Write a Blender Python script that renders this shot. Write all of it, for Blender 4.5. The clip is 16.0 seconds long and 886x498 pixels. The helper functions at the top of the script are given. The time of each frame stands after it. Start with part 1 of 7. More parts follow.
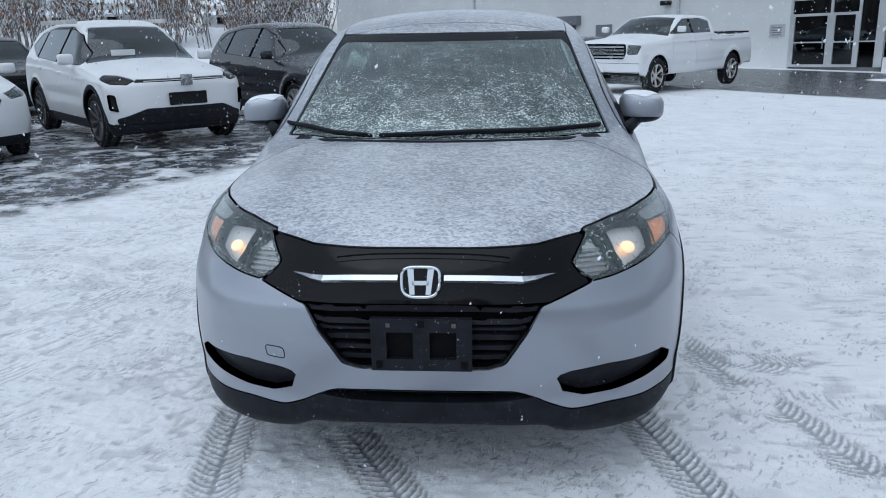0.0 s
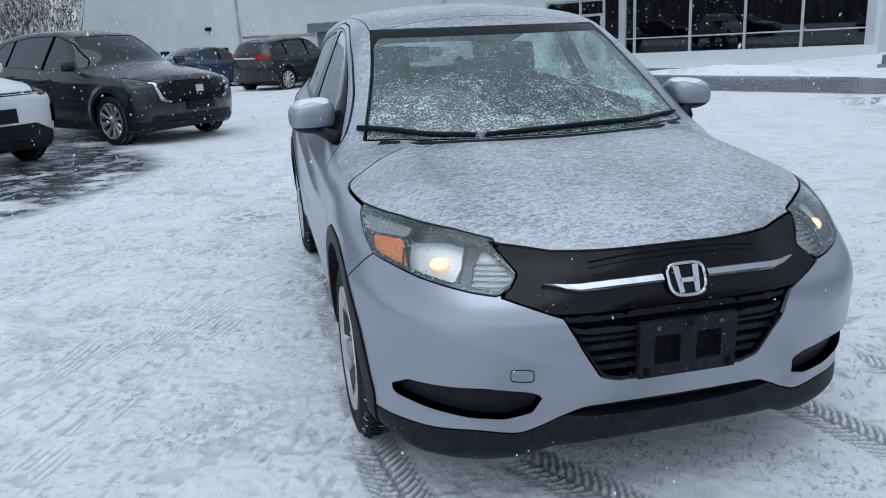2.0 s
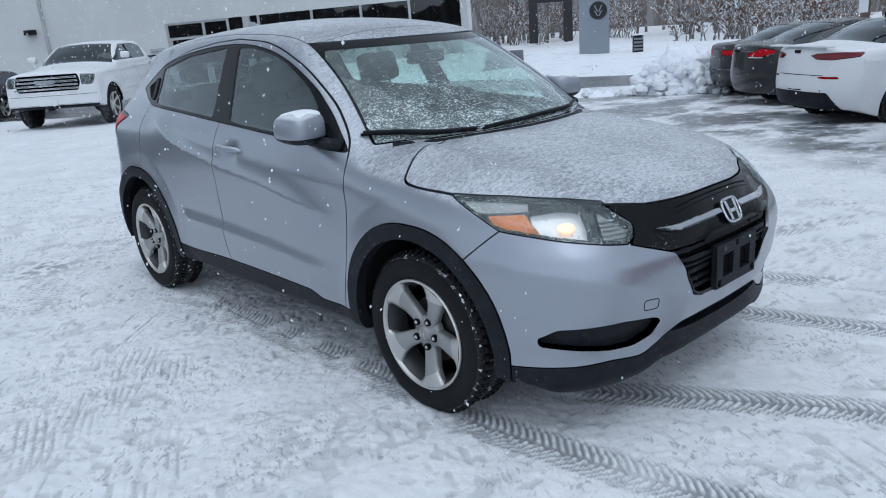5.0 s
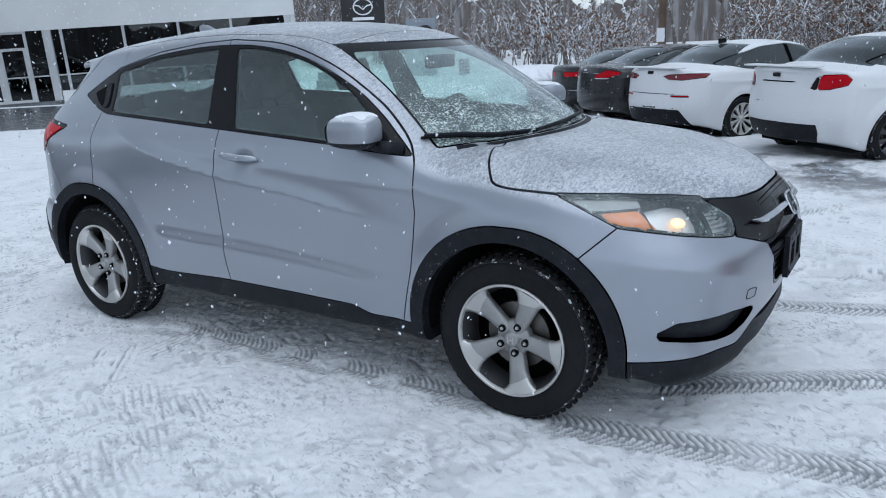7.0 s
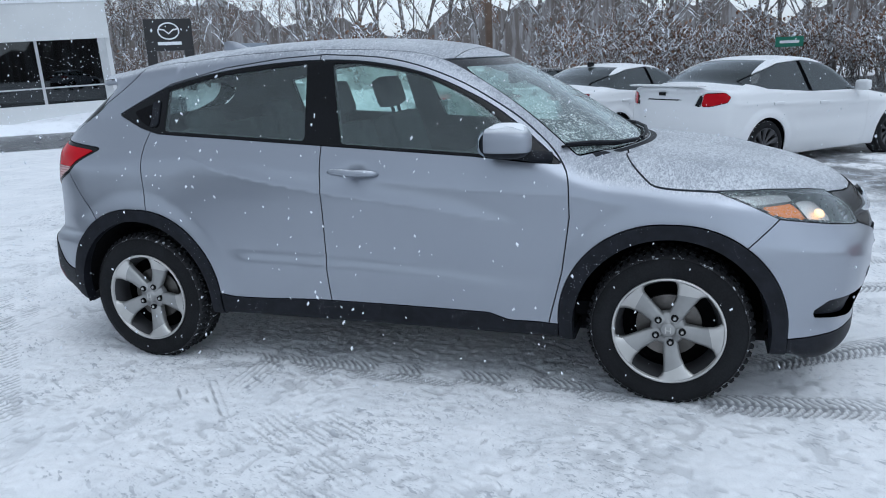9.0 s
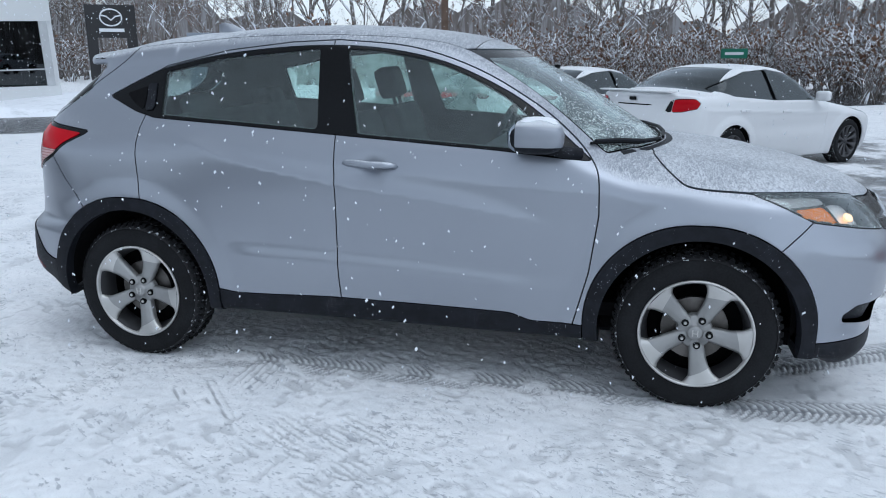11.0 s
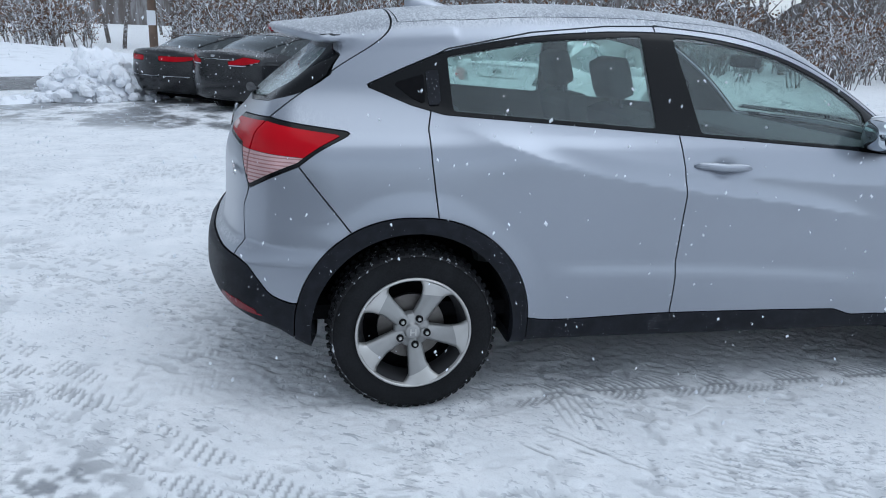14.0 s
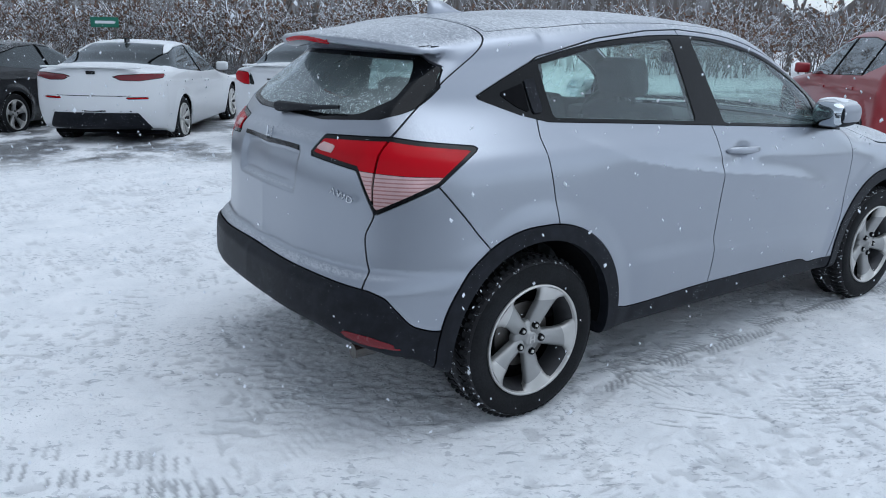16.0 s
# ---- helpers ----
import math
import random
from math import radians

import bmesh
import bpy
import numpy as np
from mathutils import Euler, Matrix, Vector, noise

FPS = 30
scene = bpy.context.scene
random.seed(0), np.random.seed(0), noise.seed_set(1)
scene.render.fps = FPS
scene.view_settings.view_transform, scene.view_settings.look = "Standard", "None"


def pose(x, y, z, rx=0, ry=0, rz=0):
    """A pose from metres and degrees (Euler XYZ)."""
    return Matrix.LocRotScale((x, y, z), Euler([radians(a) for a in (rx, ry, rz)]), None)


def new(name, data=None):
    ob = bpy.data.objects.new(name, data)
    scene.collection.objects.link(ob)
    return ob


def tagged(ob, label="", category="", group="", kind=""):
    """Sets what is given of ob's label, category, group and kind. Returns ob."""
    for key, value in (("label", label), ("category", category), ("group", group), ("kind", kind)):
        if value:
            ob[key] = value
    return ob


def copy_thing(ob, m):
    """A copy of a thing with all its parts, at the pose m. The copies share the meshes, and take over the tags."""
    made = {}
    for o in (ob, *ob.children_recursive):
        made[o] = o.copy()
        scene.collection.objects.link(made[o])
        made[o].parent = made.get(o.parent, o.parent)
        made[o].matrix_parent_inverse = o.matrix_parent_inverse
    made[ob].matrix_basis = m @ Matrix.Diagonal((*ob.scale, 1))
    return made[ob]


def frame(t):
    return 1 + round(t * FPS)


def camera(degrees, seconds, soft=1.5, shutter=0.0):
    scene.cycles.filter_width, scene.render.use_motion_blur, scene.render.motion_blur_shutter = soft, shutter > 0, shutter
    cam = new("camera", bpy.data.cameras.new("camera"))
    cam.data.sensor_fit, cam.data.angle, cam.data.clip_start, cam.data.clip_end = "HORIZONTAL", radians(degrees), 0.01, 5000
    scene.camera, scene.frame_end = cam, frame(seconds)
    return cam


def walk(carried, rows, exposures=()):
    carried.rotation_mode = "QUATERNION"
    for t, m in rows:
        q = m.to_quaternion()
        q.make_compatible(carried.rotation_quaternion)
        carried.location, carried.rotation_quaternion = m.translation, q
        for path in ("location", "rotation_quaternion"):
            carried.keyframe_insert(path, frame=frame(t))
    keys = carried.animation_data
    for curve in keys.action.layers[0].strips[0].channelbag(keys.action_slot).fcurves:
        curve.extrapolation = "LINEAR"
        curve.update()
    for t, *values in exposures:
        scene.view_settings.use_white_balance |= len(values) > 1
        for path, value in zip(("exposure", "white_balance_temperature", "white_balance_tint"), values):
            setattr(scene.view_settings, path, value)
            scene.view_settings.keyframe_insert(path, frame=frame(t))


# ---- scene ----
cam = camera(60.8, 16.0, 1.0)
METRES, EYE, TURN = 10.28, 1.48, 4.4
START = (0.230, -2.94)
ROWS = [
    (0.0, 0.0, 0.0, 0.0, -0.29, -16.3, 0.99),
    (0.5, -0.0295, 0.0003, -0.0, -4.16, -16.16, 1.37),
    (1.0, -0.0603, 0.0173, -0.002, -8.48, -16.1, 2.0),
    (1.5, -0.0966, 0.0283, -0.0007, -13.2, -16.23, 2.24),
    (2.0, -0.1292, 0.0415, -0.0023, -18.59, -16.32, 2.01),
    (2.5, -0.1601, 0.0592, -0.0014, -24.24, -16.35, 1.61),
    (3.0, -0.1952, 0.0681, 0.0003, -30.04, -16.27, 1.42),
    (3.5, -0.2198, 0.0816, 0.001, -35.54, -16.39, 1.91),
    (4.0, -0.2481, 0.0838, 0.0029, -40.7, -16.81, 3.36),
    (6.5, -0.3014, 0.1572, -0.0013, -56.98, -15.26, 2.41),
    (7.0, -0.3265, 0.1864, -0.0016, -61.84, -15.63, 2.59),
    (7.5, -0.3411, 0.2242, -0.0041, -66.5, -15.82, 2.78),
    (8.0, -0.3637, 0.2582, -0.0016, -70.72, -15.68, 2.66),
    (8.5, -0.3716, 0.2873, -0.0028, -74.03, -15.07, 2.51),
    (9.0, -0.3843, 0.3094, -0.0006, -76.33, -14.38, 2.35),
    (11.5, -0.3768, 0.3716, -0.0047, -81.74, -15.2, -0.29),
    (12.0, -0.3728, 0.4187, -0.0024, -84.27, -16.18, -0.61),
    (12.5, -0.3555, 0.4676, -0.0022, -88.01, -17.04, -1.07),
    (13.0, -0.351, 0.5168, -0.0002, -92.88, -17.39, -1.69),
    (13.5, -0.3329, 0.5621, -0.0011, -98.59, -17.17, -2.16),
    (14.0, -0.3238, 0.6093, 0.0003, -105.05, -16.74, -2.33),
    (14.5, -0.3046, 0.6473, -0.0006, -111.49, -16.41, -2.12),
    (15.0, -0.2898, 0.6862, 0.0009, -117.74, -16.34, -1.83),
    (15.5, -0.2717, 0.7185, -0.0013, -123.55, -16.25, -1.51),
    (16.0, -0.2498, 0.7445, 0.0004, -129.07, -16.29, -1.19),
]
walk(cam, [(t, pose(START[0], START[1], EYE, 0, 0, TURN) @ pose(METRES * x, METRES * y, METRES * z, 90 + pitch, roll, yaw)) for t, x, y, z, yaw, pitch, roll in ROWS],
     [(0.0, 0.02, 5560, 6), (4.0, -0.02, 5560, 6), (9.0, 0.10, 5560, 6), (16.0, 0.10, 5560, 6)])

# ---- sky and sun: an overcast winter morning ----
world = bpy.data.worlds.new("overcast_sky")
scene.world = world
world.use_nodes = True
wn = world.node_tree.nodes
sky = wn.new("ShaderNodeTexSky")
sky.sky_type, sky.sun_disc = "NISHITA", False
sky.sun_elevation, sky.sun_rotation = radians(60), radians(215)
sky.air_density, sky.dust_density = 1.0, 1.0
grey = wn.new("ShaderNodeHueSaturation")
grey.inputs["Saturation"].default_value = 0.15
world.node_tree.links.new(sky.outputs[0], grey.inputs["Color"])
world.node_tree.links.new(grey.outputs[0], wn["Background"].inputs["Color"])
wn["Background"].inputs["Strength"].default_value = 0.15
sun = new("sun", bpy.data.lights.new("sun", "SUN"))
sun.data.energy, sun.data.angle, sun.data.color = 0.7, radians(60), (1.0, 0.97, 0.93)
sun.matrix_world = pose(0, 0, 12, 10, 0, -35)

# ---- mesh helpers ----
def smooth01(a, b, v):
    u = np.clip((v - a) / (b - a), 0, 1)
    return u * u * (3 - 2 * u)


KNOTS = {}


def curve(knots, v):
    """A smooth curve through knots (x, y, x, y, ...), without overshoot."""
    if knots not in KNOTS:
        k = np.array(knots, float).reshape(-1, 2)
        x, y = k[:, 0], k[:, 1]
        h, d = np.diff(x), np.diff(y) / np.diff(x)
        m = np.zeros(len(x))
        m[0], m[-1] = d[0], d[-1]
        for i in range(1, len(x) - 1):
            if d[i - 1] * d[i] > 0:
                m[i] = (h[i - 1] + h[i]) * 3 / ((2 * h[i] + h[i - 1]) / d[i - 1] + (h[i] + 2 * h[i - 1]) / d[i])
        KNOTS[knots] = x, y, h, m
    x, y, h, m = KNOTS[knots]
    v = np.asarray(v, float)
    i = np.clip(np.searchsorted(x, v) - 1, 0, len(x) - 2)
    u = np.clip((v - x[i]) / h[i], 0, 1)
    out = (1 + 2 * u) * (1 - u) ** 2 * y[i] + u * (1 - u) ** 2 * h[i] * m[i] + u * u * (3 - 2 * u) * y[i + 1] + u * u * (u - 1) * h[i] * m[i + 1]
    return out + np.where(v < x[0], (v - x[0]) * m[0], 0) + np.where(v > x[-1], (v - x[-1]) * m[-1], 0)


def smax(a, b, k):
    h = np.maximum(k - np.abs(a - b), 0) / k
    return np.maximum(a, b) + h * h * k * 0.25


def smin(a, b, k):
    return -smax(-a, -b, k)


def inside(poly, u, v, r=0.0):
    """Signed distance to a polygon (u, v, u, v, ...): positive inside; r rounds it."""
    p = np.array(poly, float).reshape(-1, 2)
    best, sign = np.full(np.shape(u), 9e9), np.full(np.shape(u), -1.0)
    for (ax, ay), (bx, by) in zip(p, np.roll(p, -1, 0)):
        ex, ey = bx - ax, by - ay
        s = np.clip(((u - ax) * ex + (v - ay) * ey) / (ex * ex + ey * ey), 0, 1)
        best = np.minimum(best, (u - ax - s * ex) ** 2 + (v - ay - s * ey) ** 2)
        cross = ((ay > v) != (by > v)) & (u < (bx - ax) * (v - ay) / (by - ay + 1e-12) + ax)
        sign = np.where(cross, -sign, sign)
    return sign * np.sqrt(best) + r


class Shell:
    """A triangle shell with a normal for each point, that can be cut along smooth functions."""

    def __init__(self, v, n, f):
        self.v, self.n, self.f = v, n, f

    def cut(self, d, gap=0.0):
        """The part where d > gap and the part where d < -gap."""
        return self.keep(d - gap), self.keep(-d - gap)

    def keep(self, d):
        f, pos = self.f, d > 0
        c = pos[f].sum(1)
        v, n, out = [self.v], [self.n], [f[c == 3]]
        base, made, extra, new_tris = len(self.v), {}, [], []
        for t in f[(c == 1) | (c == 2)]:
            ring = []
            for i in range(3):
                a, b = int(t[i]), int(t[(i + 1) % 3])
                if pos[a]:
                    ring.append(a)
                if pos[a] != pos[b]:
                    key = (a, b) if a < b else (b, a)
                    if key not in made:
                        made[key] = base + len(extra)
                        extra.append((key[0], key[1], d[key[0]] / (d[key[0]] - d[key[1]])))
                    ring.append(made[key])
            new_tris.append((ring[0], ring[1], ring[2]))
            if len(ring) == 4:
                new_tris.append((ring[0], ring[2], ring[3]))
        if extra:
            e = np.array(extra)
            a, b, s = e[:, 0].astype(int), e[:, 1].astype(int), e[:, 2:3]
            v.append(self.v[a] * (1 - s) + self.v[b] * s)
            n.append(self.n[a] * (1 - s) + self.n[b] * s)
        if new_tris:
            out.append(np.array(new_tris, int))
        v, n, f = np.concatenate(v), np.concatenate(n), np.concatenate(out)
        used = np.unique(f)
        back = np.full(len(v), -1)
        back[used] = np.arange(len(used))
        n = n[used]
        return Shell(v[used], n / np.maximum(np.linalg.norm(n, axis=1, keepdims=True), 1e-9), back[f])

    def moved(self, dist):
        return Shell(self.v + self.n * dist, self.n, self.f)

    def flipped(self):
        return Shell(self.v, -self.n, self.f[:, ::-1])

    def rim(self, depth):
        """The shell with its borders turned inwards by depth, like folded sheet."""
        f = self.f
        e = np.concatenate([f[:, [0, 1]], f[:, [1, 2]], f[:, [2, 0]]])
        key = np.sort(e, 1)
        _, idx, cnt = np.unique(key, axis=0, return_index=True, return_counts=True)
        b = e[idx[cnt == 1]]
        ids = np.unique(b)
        back = np.full(len(self.v), -1)
        back[ids] = np.arange(len(ids)) + len(self.v)
        low = self.v[ids] - self.n[ids] * depth
        top_ids = np.full(len(self.v), -1)
        top_ids[ids] = np.arange(len(ids)) + len(self.v) + len(ids)
        side = np.zeros((len(ids), 3))
        p, q = self.v[b[:, 0]], self.v[b[:, 1]]
        out = np.cross(q - p, self.n[b[:, 0]])
        for j in (0, 1):
            np.add.at(side, back[b[:, j]] - len(self.v), out)
        side /= np.maximum(np.linalg.norm(side, axis=1, keepdims=True), 1e-9)
        quads = np.stack([top_ids[b[:, 1]], top_ids[b[:, 0]], back[b[:, 0]], back[b[:, 1]]], 1)
        f2 = np.concatenate([f, quads[:, [0, 1, 2]], quads[:, [0, 2, 3]]])
        return Shell(np.concatenate([self.v, low, self.v[ids]]), np.concatenate([self.n, side, side]), f2)


def nets(F, lo, hi, h):
    """The surface F = 0 as a Shell on a grid of step h (F < 0 inside)."""
    ax = [np.arange(l, u + h, h) for l, u in zip(lo, hi)]
    V = F(ax[0][:, None, None], ax[1][None, :, None], ax[2][None, None, :])
    S = V < 0
    n0, n1, n2 = (len(a) - 1 for a in ax)
    corner = [(i, j, k) for i in (0, 1) for j in (0, 1) for k in (0, 1)]
    at = lambda A, c: A[c[0]:c[0] + n0, c[1]:c[1] + n1, c[2]:c[2] + n2]
    count = sum(at(S, c).astype(np.int8) for c in corner)
    cell = np.argwhere((count > 0) & (count < 8))
    index = np.full((n0, n1, n2), -1)
    index[tuple(cell.T)] = np.arange(len(cell))
    total, hits = np.zeros((len(cell), 3)), np.zeros(len(cell))
    for c in corner:
        for a in range(3):
            if c[a] == 0:
                e = tuple(1 if i == a else c[i] for i in range(3))
                va, vb = V[tuple((cell + c).T)], V[tuple((cell + e).T)]
                m = (va < 0) != (vb < 0)
                s = np.where(m, va / np.where(m, va - vb, 1), 0)
                p = np.tile(np.array(c, float), (len(cell), 1))
                p[:, a] = s
                total += p * m[:, None]
                hits += m
    v = np.array(lo) + (cell + total / hits[:, None]) * h
    for _ in range(3):
        val, g = slope(F, v)
        v -= np.clip(val, -h, h)[:, None] * g
    faces = []
    for a in range(3):
        b, c = (a + 1) % 3, (a + 2) % 3
        sl = [slice(1, -1)] * 3
        sl[a] = slice(0, -1)
        s0 = S[tuple(sl)]
        sl2 = list(sl)
        sl2[a] = slice(1, None)
        s1 = S[tuple(sl2)]
        for first in (True, False):
            e = np.argwhere((s0 & ~s1) if first else (~s0 & s1))
            e[:, b] += 1
            e[:, c] += 1
            q = []
            for db, dc in ((1, 1), (0, 1), (0, 0), (1, 0)):
                w = e.copy()
                w[:, b] -= db
                w[:, c] -= dc
                q.append(index[tuple(w.T)])
            q = np.stack(q, 1)
            faces.append(q if first else q[:, ::-1])
    q = np.concatenate(faces)
    q = q[(q >= 0).all(1)]
    _, g = slope(F, v)
    return Shell(v, g, np.concatenate([q[:, [0, 1, 2]], q[:, [0, 2, 3]]]))


def slope(F, v):
    """F at the points v, over the length of its gradient, and the gradient's direction."""
    e = 1e-3
    x, y, z = v.T
    val = F(x, y, z)
    g = np.stack([F(x + e, y, z) - F(x - e, y, z), F(x, y + e, z) - F(x, y - e, z), F(x, y, z + e) - F(x, y, z - e)], 1) / (2 * e)
    n = np.maximum(np.linalg.norm(g, axis=1), 1e-6)
    return val / n, g / n[:, None]


def link_shell(name, sh, mat, parent=None, label=""):
    me = bpy.data.meshes.new(name)
    me.vertices.add(len(sh.v))
    me.vertices.foreach_set("co", sh.v.astype(np.float32).ravel())
    me.loops.add(len(sh.f) * 3)
    me.loops.foreach_set("vertex_index", sh.f.astype(np.int32).ravel())
    me.polygons.add(len(sh.f))
    me.polygons.foreach_set("loop_start", np.arange(0, len(sh.f) * 3, 3, dtype=np.int32))
    me.polygons.foreach_set("use_smooth", np.ones(len(sh.f), bool))
    me.update(calc_edges=True)
    me.validate()
    if len(me.vertices) == len(sh.v):
        me.normals_split_custom_set_from_vertices(sh.n.astype(np.float32))
    me.materials.append(mat)
    ob = new(name, me)
    ob.parent = parent
    return tagged(ob, label)


def part(name, bm, mat, parent=None, label="", smooth=False):
    """Links a bmesh as one mesh object under a thing or a part."""
    me = bpy.data.meshes.new(name)
    bm.normal_update()
    for f in bm.faces:
        f.smooth = smooth
    bm.to_mesh(me)
    bm.free()
    me.materials.append(mat)
    ob = new(name, me)
    ob.parent = parent
    return tagged(ob, label)


def thing(name, m, label, category, group="", kind=""):
    ob = new(name)
    ob.matrix_world = m
    return tagged(ob, label, category, group, kind)


def box(bm, x0, x1, y0, y1, z0, z1, bevel=0.0, m=None):
    vs = [bm.verts.new((x, y, z)) for x in (x0, x1) for y in (y0, y1) for z in (z0, z1)]
    fs = [bm.faces.new([vs[i] for i in q]) for q in ((0, 1, 3, 2), (4, 6, 7, 5), (0, 4, 5, 1), (2, 3, 7, 6), (0, 2, 6, 4), (1, 5, 7, 3))]
    if bevel:
        es = list({e for f in fs for e in f.edges})
        r = bmesh.ops.bevel(bm, geom=es, offset=bevel, segments=2, affect="EDGES", profile=0.6)
        vs = [v for v in set(vs + r["verts"]) if v.is_valid]
    if m is not None:
        bmesh.ops.transform(bm, matrix=m, verts=[v for v in vs if v.is_valid])
    return bm


def boxed(*a, **k):
    return box(bmesh.new(), *a, **k)


def lathe(profile, steps=48, axis="x"):
    """A turned solid from (radius, along, ...) pairs, round the x axis."""
    bm = bmesh.new()
    p = np.array(profile, float).reshape(-1, 2)
    rings = []
    for i in range(steps):
        a = 2 * math.pi * i / steps
        rings.append([bm.verts.new((x, r * math.cos(a), r * math.sin(a)) if axis == "x" else (r * math.cos(a), r * math.sin(a), x)) for r, x in p])
    for i in range(steps):
        A, B = rings[i], rings[(i + 1) % steps]
        for j in range(len(p) - 1):
            bm.faces.new((A[j], A[j + 1], B[j + 1], B[j]))
    bmesh.ops.remove_doubles(bm, verts=bm.verts, dist=1e-5)
    bmesh.ops.recalc_face_normals(bm, faces=bm.faces)
    return bm


def tube(points, radius, steps=10, bm=None):
    """A round bar through points; radius is one number or one for each point."""
    bm = bm or bmesh.new()
    pts = [Vector(p) for p in points]
    rad = radius if isinstance(radius, (list, tuple)) else [radius] * len(pts)
    rings = []
    for i, p in enumerate(pts):
        d = (pts[min(i + 1, len(pts) - 1)] - pts[max(i - 1, 0)]).normalized()
        s = d.cross(Vector((0, 0, 1)) if abs(d.z) < 0.9 else Vector((1, 0, 0))).normalized()
        u = s.cross(d)
        rings.append([bm.verts.new(p + (s * math.cos(a) + u * math.sin(a)) * rad[i]) for a in (2 * math.pi * k / steps for k in range(steps))])
    for A, B in zip(rings, rings[1:]):
        for k in range(steps):
            bm.faces.new((A[k], A[(k + 1) % steps], B[(k + 1) % steps], B[k]))
    bm.faces.new(rings[0][::-1])
    bm.faces.new(rings[-1])
    return bm


def slab(outline, thick, m=None, bevel=0.0):
    """A plate: outline (u, v, u, v, ...) in its x z plane, thick along y."""
    bm = bmesh.new()
    p = np.array(outline, float).reshape(-1, 2)
    f = bm.faces.new([bm.verts.new((u, 0, v)) for u, v in p])
    r = bmesh.ops.extrude_face_region(bm, geom=[f])
    vs = [e for e in r["geom"] if isinstance(e, bmesh.types.BMVert)]
    bmesh.ops.translate(bm, vec=(0, thick, 0), verts=vs)
    bmesh.ops.recalc_face_normals(bm, faces=bm.faces)
    if bevel:
        bmesh.ops.bevel(bm, geom=list(bm.edges), offset=bevel, segments=2, affect="EDGES")
    if m is not None:
        bmesh.ops.transform(bm, matrix=m, verts=bm.verts)
    return bm


# ---- materials ----
def material(name, base, rough=0.5, metal=0.0, **more):
    m = bpy.data.materials.new(name)
    m.use_nodes = True
    b = m.node_tree.nodes["Principled BSDF"]
    b.inputs["Base Color"].default_value = (*base, 1)
    b.inputs["Roughness"].default_value, b.inputs["Metallic"].default_value = rough, metal
    for key, val in more.items():
        b.inputs[key.replace("_", " ")].default_value = val
    return m


class Nodes:
    """Short names for building a material's node tree."""

    def __init__(self, mat):
        self.t = mat.node_tree
        self.bsdf = self.t.nodes["Principled BSDF"]
        self.pos = self.add("ShaderNodeNewGeometry").outputs["Position"]

    def add(self, kind, **props):
        n = self.t.nodes.new(kind)
        for k, v in props.items():
            if k == "operation":
                n.operation = v
            elif k == "data_type":
                n.data_type = v
            elif k == "blend_type":
                n.blend_type = v
        return n

    def put(self, socket, val):
        if isinstance(val, bpy.types.NodeSocket):
            self.t.links.new(val, socket)
        else:
            socket.default_value = val

    def noise(self, scale, detail=4, rough=0.55, vec=None, dist=0.0):
        n = self.add("ShaderNodeTexNoise")
        self.put(n.inputs["Vector"], vec or self.pos)
        n.inputs["Scale"].default_value, n.inputs["Detail"].default_value = scale, detail
        n.inputs["Roughness"].default_value, n.inputs["Distortion"].default_value = rough, dist
        return n.outputs["Fac"]

    def ramp(self, val, a, b, lo=0.0, hi=1.0):
        n = self.add("ShaderNodeMapRange")
        n.interpolation_type = "SMOOTHSTEP"
        self.put(n.inputs[0], val)
        for i, x in enumerate((a, b, lo, hi)):
            n.inputs[1 + i].default_value = x
        return n.outputs[0]

    def math(self, op, a, b=0.0, c=0.0):
        n = self.add("ShaderNodeMath", operation=op)
        for i, x in enumerate((a, b, c)):
            self.put(n.inputs[i], x)
        return n.outputs[0]

    def mix(self, fac, a, b):
        n = self.add("ShaderNodeMix", data_type="RGBA")
        self.put(n.inputs["Factor"], fac)
        self.put(n.inputs[6], a if isinstance(a, bpy.types.NodeSocket) else (*a, 1))
        self.put(n.inputs[7], b if isinstance(b, bpy.types.NodeSocket) else (*b, 1))
        return n.outputs[2]

    def scaled(self, s, vec=None, off=(0, 0, 0), rot=(0, 0, 0)):
        n = self.add("ShaderNodeMapping")
        self.put(n.inputs["Vector"], vec or self.pos)
        n.inputs["Scale"].default_value, n.inputs["Location"].default_value = s, off
        n.inputs["Rotation"].default_value = rot
        return n.outputs[0]

    def xyz(self, vec):
        n = self.add("ShaderNodeSeparateXYZ")
        self.put(n.inputs[0], vec)
        return n.outputs

    def bump(self, height, strength=0.3, dist=0.01):
        n = self.add("ShaderNodeBump")
        n.inputs["Strength"].default_value, n.inputs["Distance"].default_value = strength, dist
        self.put(n.inputs["Height"], height)
        self.put(self.bsdf.inputs["Normal"], n.outputs[0])

    def set(self, **sockets):
        for k, v in sockets.items():
            self.put(self.bsdf.inputs[k.replace("_", " ")], v)


